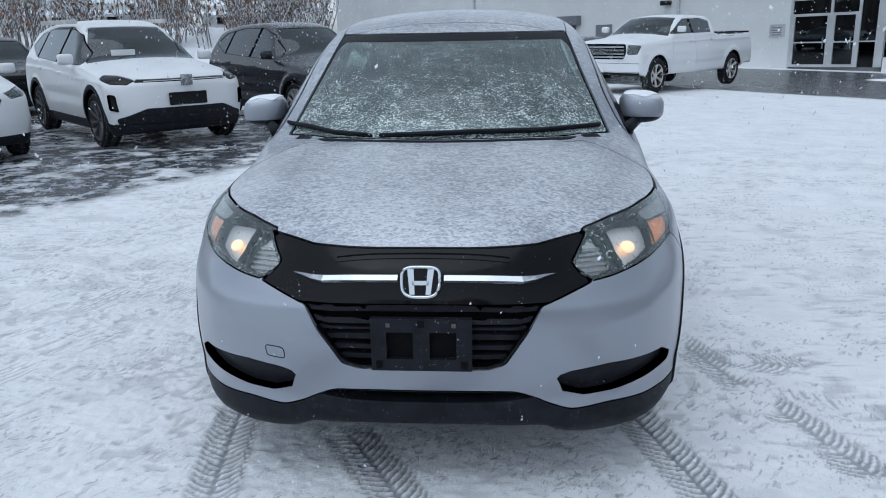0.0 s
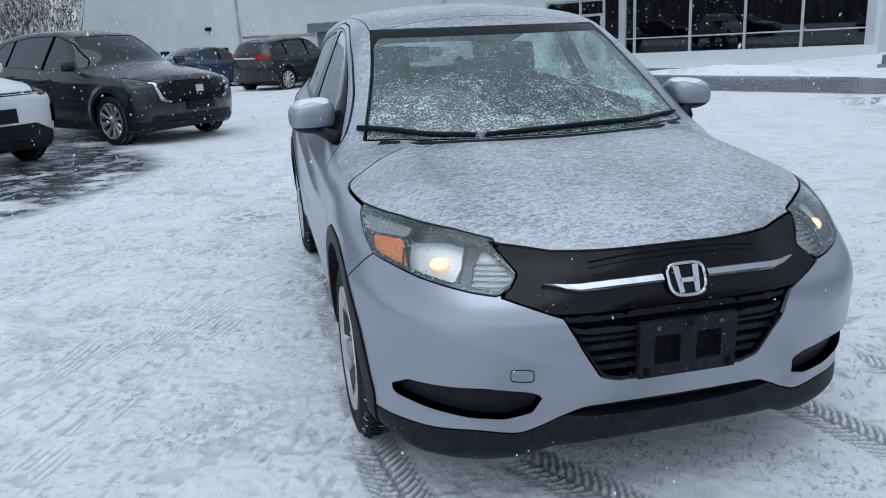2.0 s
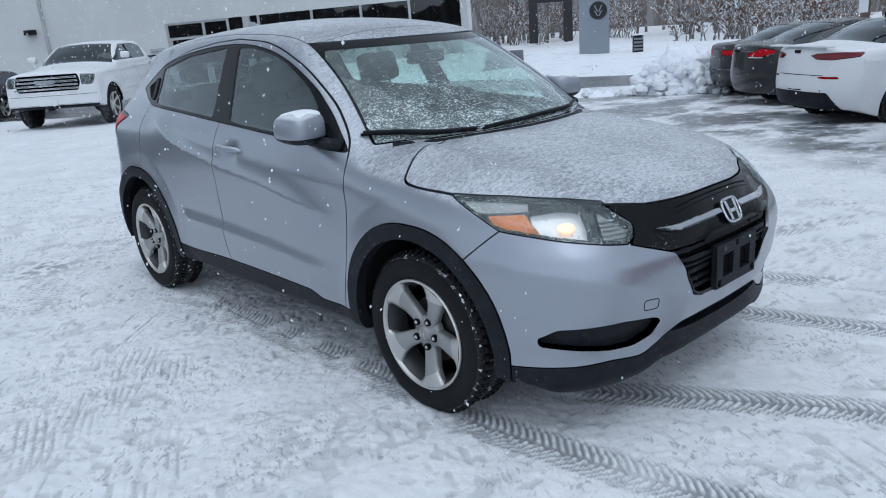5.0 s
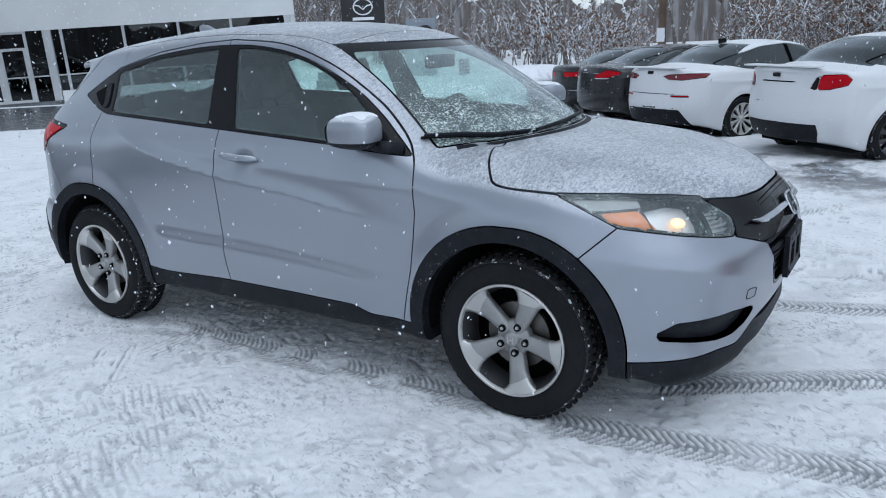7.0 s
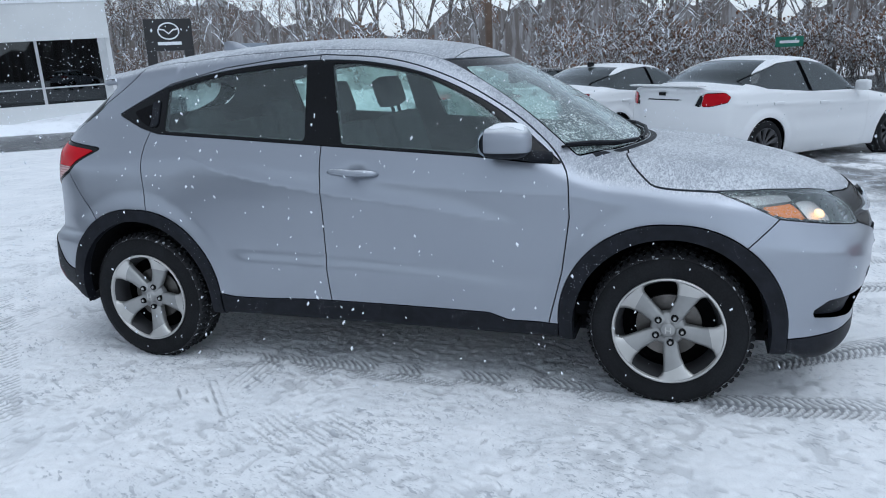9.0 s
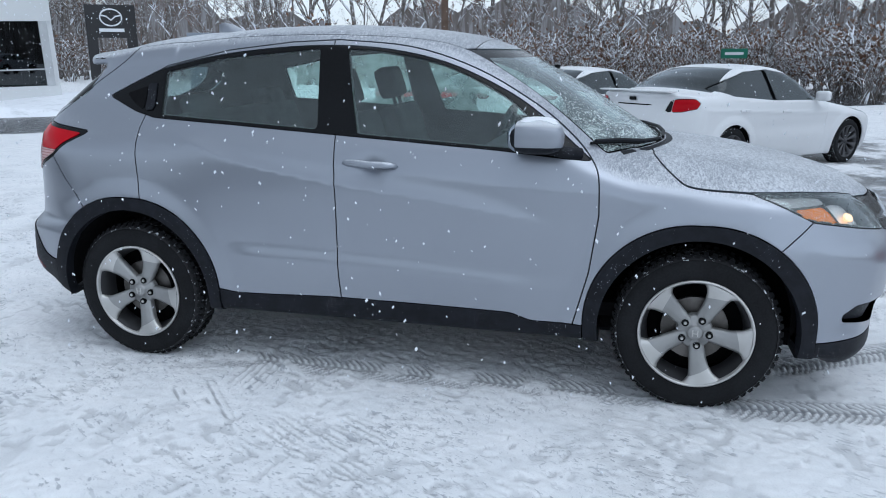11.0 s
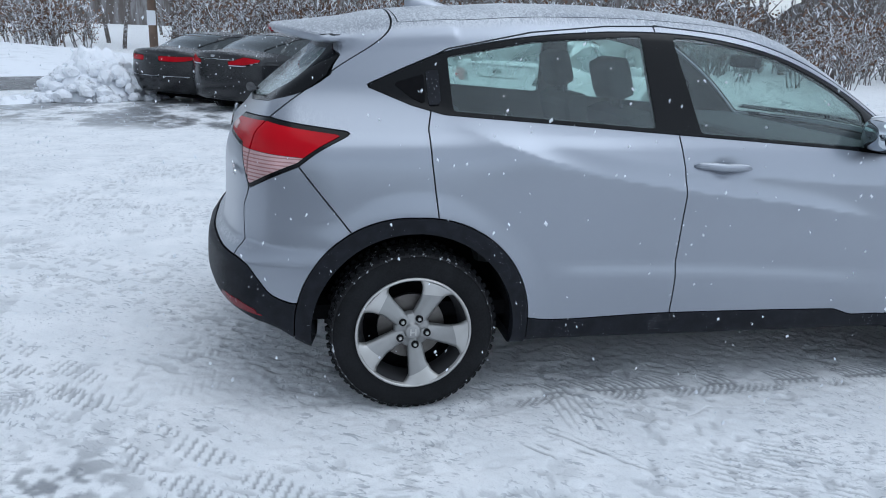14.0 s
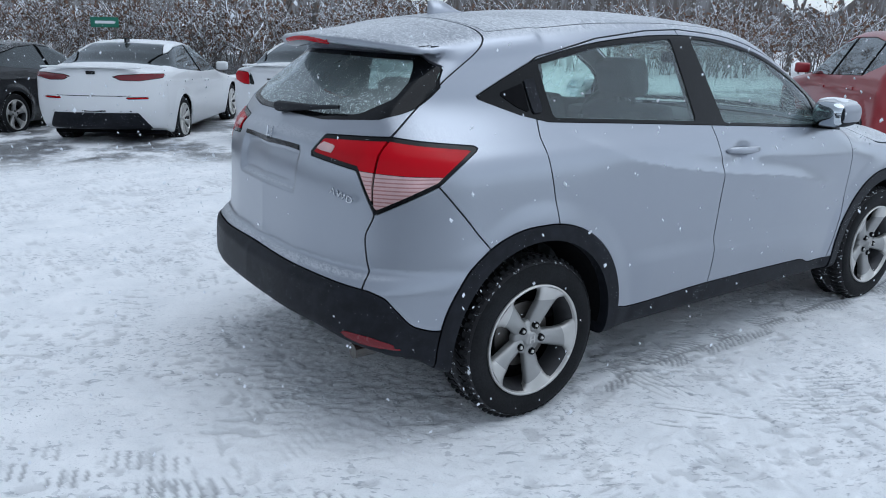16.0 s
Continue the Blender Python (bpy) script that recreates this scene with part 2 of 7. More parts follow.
def paint(name, base, metal=0.0, rough=0.35, snow=0.5, coat=0.55):
    """Car paint with thin wet snow on what faces up, streaked by the wind."""
    m = material(name, base, rough, metal, Coat_Weight=0.6, Coat_Roughness=0.22)
    n = Nodes(m)
    up = n.xyz(n.add("ShaderNodeNewGeometry").outputs["Normal"])[2]
    streak = n.noise(34, 5, 0.62, n.scaled((1.0, 2.6, 1.0), rot=(0, 0, 0.5)), 1.4)
    fine = n.noise(95, 3, 0.6, n.scaled((1.0, 1.7, 1.0), rot=(0, 0, 0.5)), 0.6)
    wide = n.noise(2.2, 2, 0.5)
    mask = n.math("MULTIPLY", n.ramp(up, 0.62, 0.90), n.ramp(n.math("ADD", n.math("ADD", n.math("MULTIPLY", streak, 0.62), n.math("MULTIPLY", fine, 0.38)), n.math("MULTIPLY", wide, 0.22)), 0.625 - 0.16 * snow, 0.83 - 0.15 * snow))
    mask = n.math("MULTIPLY", mask, 0.68)
    dirt = n.ramp(n.noise(7, 6, 0.65), 0.45, 0.75)
    base_c = n.mix(n.math("MULTIPLY", dirt, 0.03), base, tuple(c * 0.6 for c in base))
    n.set(Base_Color=n.mix(mask, base_c, (0.84, 0.86, 0.88)), Metallic=n.math("MULTIPLY", n.math("SUBTRACT", 1.0, mask), metal))
    n.set(Roughness=n.math("ADD", n.math("MULTIPLY", mask, 0.5), n.math("ADD", rough, n.math("MULTIPLY", dirt, 0.02))))
    n.set(Coat_Weight=n.math("MULTIPLY", n.math("SUBTRACT", 1.0, mask), coat))
    n.bump(mask, 0.35, 0.003)
    return m


SILVER = paint("silver_blue_metallic_paint", (0.338, 0.360, 0.407), 0.74, 0.32, 0.80)
SILVER_SNOWY = paint("silver_paint_under_snow", (0.30, 0.32, 0.362), 0.60, 0.45, 1.5)
WHITE_PAINT = paint("white_car_paint", (0.72, 0.73, 0.745), 0.0, 0.28, 0.9)
DARK_PAINT = paint("dark_grey_car_paint", (0.016, 0.018, 0.024), 0.2, 0.2, 0.0, 0.35)
BLACK_PAINT = paint("black_car_paint", (0.008, 0.0085, 0.011), 0.1, 0.22, 0.0, 0.25)
RED_PAINT = paint("red_car_paint", (0.27, 0.012, 0.020), 0.2, 0.28, 0.1)
BLUE_PAINT = paint("blue_grey_car_paint", (0.05, 0.08, 0.13), 0.3, 0.28, 0.1)


def grained(name, base, rough, scale=60, bump=0.25, vary=0.25, metal=0.0, dist=0.002, spec=0.5):
    m = material(name, base, rough, metal, Specular_IOR_Level=spec)
    n = Nodes(m)
    a, b = n.noise(scale, 4), n.noise(scale * 0.06, 4, 0.6)
    n.set(Base_Color=n.mix(n.ramp(b, 0.35, 0.7), tuple(c * (1 - vary) for c in base), tuple(min(1, c * (1 + vary)) for c in base)))
    n.set(Roughness=n.ramp(a, 0.3, 0.7, max(0, rough - 0.08), min(1, rough + 0.08)))
    n.bump(a, bump, dist)
    return m


def flecked(name, base, rough, scale, bump, spec, much):
    """Dark plastic with small wet snow crumbs clinging to it."""
    m = grained(name, base, rough, scale, bump, 0.25, 0.0, 0.002, spec)
    n = Nodes(m)
    crumb = n.ramp(n.math("ADD", n.noise(170, 2, 0.5), n.math("MULTIPLY", n.noise(6, 3), 0.35)), 0.94 - much, 0.97 - much)
    old = n.bsdf.inputs["Base Color"].links[0].from_socket
    n.set(Base_Color=n.mix(crumb, old, (0.62, 0.66, 0.72)))
    return m


PLASTIC = flecked("black_grained_plastic", (0.012, 0.0132, 0.0175), 0.5, 300, 0.2, 0.16, 0.03)
GLOSS_BLACK = flecked("gloss_black_plastic", (0.0035, 0.004, 0.005), 0.16, 40, 0.03, 0.22, 0.02)
RUBBER = grained("tyre_rubber", (0.010, 0.0105, 0.012), 0.75, 120, 0.3, spec=0.2)
LINER = grained("dark_liner", (0.006, 0.006, 0.007), 0.9, 40, spec=0.1)
ALLOY = grained("silver_alloy", (0.60, 0.59, 0.57), 0.38, 30, 0.05, 0.18, 0.75)
SATIN = grained("satin_grey_alloy", (0.36, 0.36, 0.355), 0.45, 30, 0.05, 0.15, 0.6)
ALLOY_DARK = grained("dark_alloy", (0.075, 0.075, 0.08), 0.4, 30, 0.05, 0.2, 0.6)
CHROME = grained("chrome", (0.62, 0.64, 0.67), 0.12, 30, 0.02, 0.06, 1.0)
STEEL = grained("brake_steel", (0.16, 0.15, 0.14), 0.45, 80, 0.1, 0.3, 0.9)
SEAT = grained("grey_seat_cloth", (0.065, 0.07, 0.075), 0.9, 250, 0.3)
TRIM_GREY = grained("grey_interior_trim", (0.05, 0.052, 0.056), 0.75, 120, 0.2)
CAP_SNOW = grained("snow_on_mirror", (0.84, 0.86, 0.89), 0.6, 40, 0.6, 0.06, 0, 0.01)
PAPER = grained("white_paper", (0.75, 0.76, 0.76), 0.7, 30, 0.05, 0.06)


def glass(name, tint, frost=0.0, rough=0.02, film_sheen=0.0, fog=0.0):
    """Thin tinted pane; frost: how much of it frozen drops and snow hide. A pale diffuse layer paints in condensation
    and reflected sky.
    """
    m = bpy.data.materials.new(name)
    m.use_nodes = True
    n = Nodes(m)
    t = m.node_tree
    clear = n.add("ShaderNodeBsdfTransparent")
    clear.inputs[0].default_value = (*tint, 1)
    gloss = n.add("ShaderNodeBsdfGlossy")
    gloss.inputs["Roughness"].default_value = rough
    gloss.inputs[0].default_value = (0.9, 0.95, 1, 1)
    slant = n.add("ShaderNodeLayerWeight")
    slant.inputs[0].default_value = 0.5
    mix = n.add("ShaderNodeMixShader")
    n.put(mix.inputs[0], n.math("ADD", 0.06, n.math("MULTIPLY", n.math("POWER", slant.outputs["Facing"], 4.0), 0.9)))
    n.put(mix.inputs[1], clear.outputs[0])
    n.put(mix.inputs[2], gloss.outputs[0])
    out = mix.outputs[0]
    if frost or film_sheen:
        n.set(Base_Color=(0.68, 0.79, 0.77, 1), Roughness=0.6)
        flakes = n.noise(120, 3, 0.8, None, 0.3)
        clump = n.noise(22, 3, 0.6)
        wide = n.noise(5, 3, 0.6)
        z = n.xyz(n.pos)[2]
        low = n.ramp(z, 1.05, 1.40, 0.11, 0.0)
        mask = n.ramp(n.math("ADD", n.math("ADD", flakes, low), n.math("ADD", n.math("MULTIPLY", wide, 0.2), n.math("MULTIPLY", clump, 0.24))), 1.005 - 0.3 * frost, 1.035 - 0.3 * frost) if frost else 0.0
        # pale layer: condensation, and sky reflection put into the colour
        sheen_mix = n.ramp(wide, 0.25, 0.75, film_sheen * 0.75, film_sheen * 1.25)
        mix2 = n.add("ShaderNodeMixShader")
        n.put(mix2.inputs[0], n.math("MAXIMUM", n.math("MULTIPLY", mask, 0.95), sheen_mix))
        n.put(mix2.inputs[1], out)
        n.put(mix2.inputs[2], n.bsdf.outputs[0])
        n.bump(flakes, 0.5, 0.004)
        out = mix2.outputs[0]
    if fog:
        haze = n.add("ShaderNodeBsdfTranslucent")
        haze.inputs[0].default_value = (0.66, 0.86, 0.80, 1)
        mix3 = n.add("ShaderNodeMixShader")
        n.put(mix3.inputs[0], n.ramp(n.noise(7, 4, 0.6), 0.3, 0.7, fog * 0.6, fog * 1.4))
        n.put(mix3.inputs[1], out)
        n.put(mix3.inputs[2], haze.outputs[0])
        out = mix3.outputs[0]
    t.links.new(out, t.nodes["Material Output"].inputs["Surface"])
    return m


SIDE_GLASS = glass("green_tinted_side_glass", (0.76, 0.91, 0.87), 0.0, 0.02, 0.05)
FOGGED_GLASS = glass("fogged_side_glass", (0.76, 0.91, 0.87), 0.0, 0.02, 0.05, 0.26)
SCREEN_GLASS = glass("frosted_windshield_glass", (0.74, 0.88, 0.84), 0.46, 0.05, 0.14)
REAR_GLASS = glass("wet_rear_glass", (0.50, 0.57, 0.57), 0.45, 0.05, 0.20)
# the slight pale layer on this one paints in the sky's reflection
CAR_GLASS = glass("dark_car_glass", (0.20, 0.23, 0.24), 0.0, 0.03, 0.035)
LENS = glass("clear_lamp_lens", (0.97, 0.98, 0.98), 0.22, 0.03, 0.06)
DARK_RED_LENS = grained("dark_red_reflector", (0.16, 0.004, 0.010), 0.2, 60, 0.1, 0.2)
RED_LENS = grained("red_lamp_lens", (0.42, 0.001, 0.008), 0.16, 40, 0.05, 0.15, spec=0.13)
PINK_LENS = grained("clear_reversing_lens", (0.62, 0.42, 0.41), 0.12, 60, 0.1, 0.2)
PINK_RIB = grained("pink_lens_rib", (0.40, 0.20, 0.20), 0.15, 60, 0.1, 0.2)
AMBER = grained("amber_reflector", (0.85, 0.22, 0.0), 0.25, 60, 0.1)
REFLECTOR = grained("lamp_reflector", (0.88, 0.86, 0.84), 0.34, 60, 0.25, 0.06, 0.40)
BULB = material("warm_lamp_glow", (1, 0.8, 0.5), 0.4)
BULB.node_tree.nodes["Principled BSDF"].inputs["Emission Color"].default_value = (1.0, 0.50, 0.22, 1)
BULB.node_tree.nodes["Principled BSDF"].inputs["Emission Strength"].default_value = 1.25



TREAD_SNOW = material("rubber_with_packed_snow", (0.03, 0.03, 0.03), 0.8)
n = Nodes(TREAD_SNOW)
n.set(Base_Color=n.mix(n.ramp(n.noise(45, 5, 0.7), 0.57, 0.63), (0.016, 0.016, 0.018), (0.72, 0.75, 0.78)))
# ---- the main car's form: y runs back from the front axle, z up, x across ----
WHEELS = ((0.0, 0.325), (2.61, 0.325))


def hero_half_width(y, z):
    w = curve((0.10, 0.80, 0.24, 0.852, 0.34, 0.866, 0.50, 0.876, 0.66, 0.882, 0.82, 0.880, 0.94, 0.868, 1.03, 0.846, 1.09, 0.816, 1.30, 0.722, 1.48, 0.634, 1.60, 0.56), z)
    w = w - curve((-0.9, 0.0, 0.3, 0.0, 1.5, 0.0, 2.2, 0.012, 2.75, 0.06, 3.2, 0.12), y) * smooth01(0.98, 1.25, z)
    w = w - curve((-0.9, 0.03, -0.45, 0.006, 0.0, 0.0, 2.5, 0.0, 2.9, 0.012, 3.4, 0.06), y)
    # shoulder line under the windows, rising crease, lower ledge
    on = smooth01(0.42, 0.95, y) * (1 - smooth01(2.10, 2.5, y))
    d = z - curve((0.2, 0.69, 0.64, 0.757, 1.09, 0.830, 1.55, 0.886, 2.02, 0.967, 2.36, 1.075, 2.6, 1.16), y)
    w = w + on * 0.027 * np.exp(-(np.sqrt(d * d + 0.00008) - 0.0089) * (4.8 + 15.2 * smooth01(-0.012, 0.012, d)))
    on2 = smooth01(0.20, 0.55, y) * (1 - smooth01(1.75, 2.2, y))
    d = z - curve((0.2, 0.868, 0.42, 0.883, 0.855, 0.912, 1.23, 0.945, 1.55, 0.970, 1.83, 1.004, 2.11, 1.066, 2.3, 1.11), y)
    w = w + on2 * 0.012 * np.exp(-(np.sqrt(d * d + 0.0002) - 0.014) * (22.0 - 8.0 * smooth01(-0.015, 0.015, d)))
    on3 = smooth01(0.40, 0.8, y) * (1 - smooth01(1.95, 2.15, y))
    d = z - curve((0.4, 0.49, 0.65, 0.500, 1.07, 0.530, 1.54, 0.550, 2.0, 0.560), y)
    w = w + on3 * 0.016 * (1 - smooth01(-0.03, 0.045, d)) * smooth01(-0.30, -0.05, d)
    for wy, wz in WHEELS:
        r = np.sqrt((y - wy) ** 2 + (z - wz) ** 2)
        w = w + 0.016 * (1 - smooth01(0.45, 0.56, r)) * smooth01(0.1, 0.35, z)
    w = w - 0.022 * np.exp(-(((y - 1.375) / 0.075) ** 2) - (((z - 0.962) / 0.042) ** 2))
    w = w + 0.014 * (1 - smooth01(0.68, 0.76, z)) * smooth01(2.80, 3.05, y)
    return w - 0.008


def hero_hood(x, y):
    top = curve((-0.90, 0.75, -0.80, 0.83, -0.72, 0.875, -0.55, 0.925, -0.3, 0.98, 0.0, 1.022, 0.25, 1.048, 0.6, 1.07, 1.2, 1.09), y)
    ax = np.abs(x)
    swell = 0.014 * smooth01(0.50, 0.58, ax) * (1 - smooth01(0.60, 0.80, ax)) * smooth01(-0.7, -0.3, y)
    return top - 0.095 * (ax / 0.8) ** 3.2 * smooth01(0.75, 0.2, y) + swell


def hero_front(x, z):
    yf = curve((0.10, -0.66, 0.20, -0.765, 0.26, -0.80, 0.34, -0.80, 0.42, -0.825, 0.50, -0.842, 0.57, -0.850, 0.625, -0.855, 0.70, -0.846, 0.76, -0.826, 0.80, -0.806, 0.88, -0.73, 1.0, -0.45), z)
    ax = np.abs(x)
    yf = yf - 0.015 * np.exp(-((z - 0.622) / 0.03) ** 2) * (1 - smooth01(0.27, 0.37, ax))
    d = z - curve((0.3, 0.525, 0.44, 0.565, 0.6, 0.612, 0.76, 0.660, 0.86, 0.70), ax)
    yf = yf - 0.012 * np.exp(-np.sqrt(d * d + 0.0001) * (9 + 13 * smooth01(-0.012, 0.012, d))) * smooth01(0.3, 0.45, ax)
    return yf + curve((0.0, 0.0, 0.25, 0.010, 0.455, 0.055, 0.60, 0.108, 0.70, 0.175, 0.78, 0.27, 0.84, 0.37, 0.95, 0.65), np.abs(x)) * curve((0.2, 0.85, 0.45, 0.92, 0.70, 1.06, 0.9, 1.12), z) + curve((0.5, 0.0, 0.66, 0.0, 0.79, 0.05, 0.9, 0.07), z) * smooth01(0.12, 0.46, np.abs(x))


def hero_rear(x, z):
    yr = curve((0.12, 3.20, 0.22, 3.34, 0.32, 3.40, 0.46, 3.445, 0.58, 3.44, 0.62, 3.415, 0.66, 3.375, 0.78, 3.365, 0.92, 3.36, 1.05, 3.325, 1.11, 3.27, 1.17, 3.225, 1.28, 3.10, 1.40, 2.955, 1.55, 2.77), z)
    plate = (1 - smooth01(0.25, 0.29, np.abs(x))) * smooth01(0.87, 0.90, z) * (1 - smooth01(1.015, 1.045, z))
    return yr - 0.022 * plate - curve((0.0, 0.0, 0.30, 0.018, 0.50, 0.058, 0.65, 0.11, 0.76, 0.20, 0.84, 0.34, 0.95, 0.6), np.abs(x)) * curve((0.5, 0.9, 1.0, 1.0, 1.2, 0.9, 1.45, 1.5), z)


def hero(x, y, z):
    """Negative inside the car's outer skin."""
    ax = np.sqrt(x * x + 1e-6)
    side = ax - hero_half_width(y, z)
    hood = (z - hero_hood(x, y)) * 0.97
    roof = z - (curve((0.3, 1.30, 0.85, 1.475, 1.10, 1.532, 1.40, 1.568, 1.75, 1.583, 2.05, 1.578, 2.40, 1.552, 2.75, 1.512, 3.1, 1.46), y) - 0.055 * (ax / 0.6) ** 2.2)
    glass = (0.175 + (z - 1.05) * 1.72 - 0.10 * np.sin(np.clip((z - 1.05) / 0.45, 0, 1) * 3.14) * 0.35 + 0.24 * (ax / 0.7) ** 2.2 - y) * 0.5
    cabin = smax(roof, glass, 0.05)
    top = smin(hood, cabin, 0.025)
    ends = smax((hero_front(x, z) - y) * 0.9, (y - hero_rear(x, z)) * 0.85, 0.05)
    f = smax(smax(side, ends, 0.07), top, 0.075)
    # roof spoiler
    lid = z - (curve((2.3, 1.562, 2.6, 1.530, 2.9, 1.488, 3.2, 1.448), y) - 0.075 * (ax / 0.6) ** 2.4)
    wing = smax(smax(lid, -lid - 0.034, 0.015), smax(y - 3.165 + 0.27 * (ax / 0.62) ** 2.6, smax(2.45 - y, side + 0.006, 0.02), 0.02), 0.025)
    f = smin(f, wing, 0.03)
    # cut-back under the nose and tail
    floor = 0.25 + curve((0.0, 0.19, 0.5, 0.17, 0.75, 0.11, 0.86, 0.06, 1.0, 0.04), ax) * smooth01(2.95, 3.15, y) + curve((0.0, 0.01, 0.36, 0.0, 0.46, -0.045, 0.56, -0.06, 0.72, -0.05, 0.82, -0.01, 1.0, 0.0), ax) * smooth01(-0.40, -0.55, y)
    return smax(f, floor - z, 0.035)


# ---- wheels ----
MADE_WHEELS = {}


def wheel(parent, x, y, z, r, width, rim_r, spokes, out, mat, twist=0.0):
    """One road wheel under a car: tyre > tread, rim > spokes, bolts, cap, brake disc. out is -1 or 1, the side that shows."""
    key = (r, width, rim_r, spokes, mat.name, twist)
    if key in MADE_WHEELS:
        w = copy_thing(MADE_WHEELS[key], pose(x, y, z))
        w.parent = parent
        w.matrix_basis = pose(x, y, z) @ Matrix.Diagonal((out, 1, 1, 1))
        return w
    w = MADE_WHEELS[key] = new("wheel")
    w.parent = parent
    w.matrix_local = pose(x, y, z) @ Matrix.Diagonal((out, 1, 1, 1))
    h = width / 2
    part("tyre", lathe((rim_r - 0.012, -h + 0.01, rim_r + 0.012, -h, r * 0.88, -h - 0.004, r * 0.965, -h + 0.02, r - 0.006, -h + 0.040, r - 0.006, h - 0.040, r * 0.965, h - 0.02, r * 0.93, h - 0.004, r * 0.85, h + 0.004, rim_r + 0.025, h + 0.001, rim_r + 0.010, h - 0.006, rim_r - 0.010, h - 0.012), 64), RUBBER, w, "black winter tyre", True)
    bm = bmesh.new()
    for i in range(60):
        for s in (-1, 1):
            m = Matrix.Rotation(2 * math.pi * (i + 0.5 * (s > 0)) / 60, 4, "X") @ Matrix.Translation((s * h * 0.50, 0, r - 0.003)) @ Matrix.Rotation(0.35 * s, 4, "Z")
            box(bm, -h * 0.27, h * 0.27, -0.010, 0.010, -0.010, 0.002, 0, m)
            m = Matrix.Rotation(2 * math.pi * (i + 0.5 * (s > 0)) / 60, 4, "X") @ Matrix.Translation((s * (h - 0.026), 0, r * 0.977)) @ Matrix.Rotation(0.75 * s, 4, "Y")
            box(bm, -0.020, 0.020, -0.0095, 0.0095, -0.012, 0.0035, 0, m)
    tagged(part("tread", bm, RUBBER, w), kind="stuff")
    tagged(part("packed_snow", lathe((r * 0.945, -h + 0.006, r * 0.969, -h + 0.0185, r - 0.0045, -h + 0.038, r - 0.004, 0, r - 0.0045, h - 0.038, r * 0.969, h - 0.0185, r * 0.945, h - 0.006), 64), TREAD_SNOW, w, "snow packed in the tread", True), kind="stuff")
    rim = part("rim", lathe((rim_r - 0.002, h - 0.03, rim_r + 0.004, h - 0.010, rim_r + 0.004, h + 0.001, rim_r - 0.001, h + 0.003, rim_r - 0.006, h - 0.001, rim_r - 0.008, h - 0.008, rim_r - 0.010, h - 0.012), 64), mat, w, "", True)
    part("rim_bevel", lathe((rim_r - 0.009, h - 0.010, rim_r - 0.018, h - 0.030, rim_r - 0.030, h - 0.070, rim_r - 0.034, h - 0.10), 64), ALLOY_DARK, rim, "grey inner bevel of the rim", True)
    five = spokes == 5
    for i in range(spokes):
        a = 2 * math.pi * i / spokes + twist
        n, cols = 13, 9
        rows = []
        for k in range(n):
            s = k / (n - 1)
            rad = 0.034 + (rim_r - 0.041) * s
            wide = (0.028 + 0.016 * s + 0.040 * s ** 7) if five else (0.024 + 0.024 * s + 0.046 * s ** 4) * 0.55
            depth = h - 0.034 + 0.030 * s ** 1.6
            row = []
            for j in range(cols):
                u = j / (cols - 1) * 2 - 1
                tilt = 0.016 * u * max(0.0, 1 - abs(s - 0.75) / 0.25) if five else 0.0
                crown = 0.005 * (1 - u * u) - 0.007 * abs(u) ** 6 - (0.006 * (1 - s) if u > 0.30 else 0)
                row.append((depth + crown, u * wide - 0.006 * s, math.sqrt(max(rad - tilt, 0.02) ** 2 - (u * wide * s) ** 2 * 0.8)))
            rows.append(row)
        for name, k0, k1, tone in (("spoke", 0, 9, SATIN), ("spoke_end", 9, n - 1, mat)) if five else (("spoke", 0, n - 1, mat),):
            piece = bmesh.new()
            up = [[piece.verts.new(p) for p in row] for row in rows[k0:k1 + 1]]
            dn = [[piece.verts.new((p[0] - 0.030, p[1] * 0.86, p[2])) for p in row] for row in rows[k0:k1 + 1]]
            for k in range(k1 - k0):
                for j in range(cols - 1):
                    piece.faces.new((up[k][j], up[k][j + 1], up[k + 1][j + 1], up[k + 1][j]))
                for j in (0, cols - 1):
                    q = (up[k][j], up[k + 1][j], dn[k + 1][j], dn[k][j])
                    piece.faces.new(q if j == 0 else q[::-1])
            bmesh.ops.recalc_face_normals(piece, faces=piece.faces)
            bmesh.ops.transform(piece, matrix=Matrix.Rotation(a, 4, "X"), verts=piece.verts)
            part(name, piece, tone, rim, "", True)
        if five:
            at = Matrix.Rotation(a, 4, "X") @ Matrix.Translation((h - 0.029, 0, 0.057))
            bm = lathe((0.0, 0.004, 0.008, 0.004, 0.0095, 0.010, 0.0135, 0.010, 0.0155, 0.004, 0.016, -0.02), 16)
            bmesh.ops.transform(bm, matrix=at, verts=bm.verts)
            part("wheel_bolt", bm, GLOSS_BLACK, rim, "dark bolt hole")
            bm = lathe((0, 0.013, 0.0055, 0.013, 0.0075, 0.010, 0.0078, 0.0), 6)
            bmesh.ops.transform(bm, matrix=at, verts=bm.verts)
            part("bolt_head", bm, ALLOY, rim)
    part("hub_cap", lathe((0, h - 0.014, 0.026, h - 0.016, 0.030, h - 0.020, 0.033, h - 0.030, 0.062, h - 0.036, 0.072, h - 0.044, 0.074, h - 0.07), 32), SATIN if five else mat, rim, "", True)
    if five:
        for s in (-1, 1):
            part("hub_emblem_post", boxed(h - 0.016, h - 0.0125, s * 0.010 - 0.0025, s * 0.010 + 0.0025, -0.014, 0.014), ALLOY, rim)
        part("hub_emblem_bar", boxed(h - 0.016, h - 0.0125, -0.0075, 0.0075, -0.003, 0.001), ALLOY, rim)
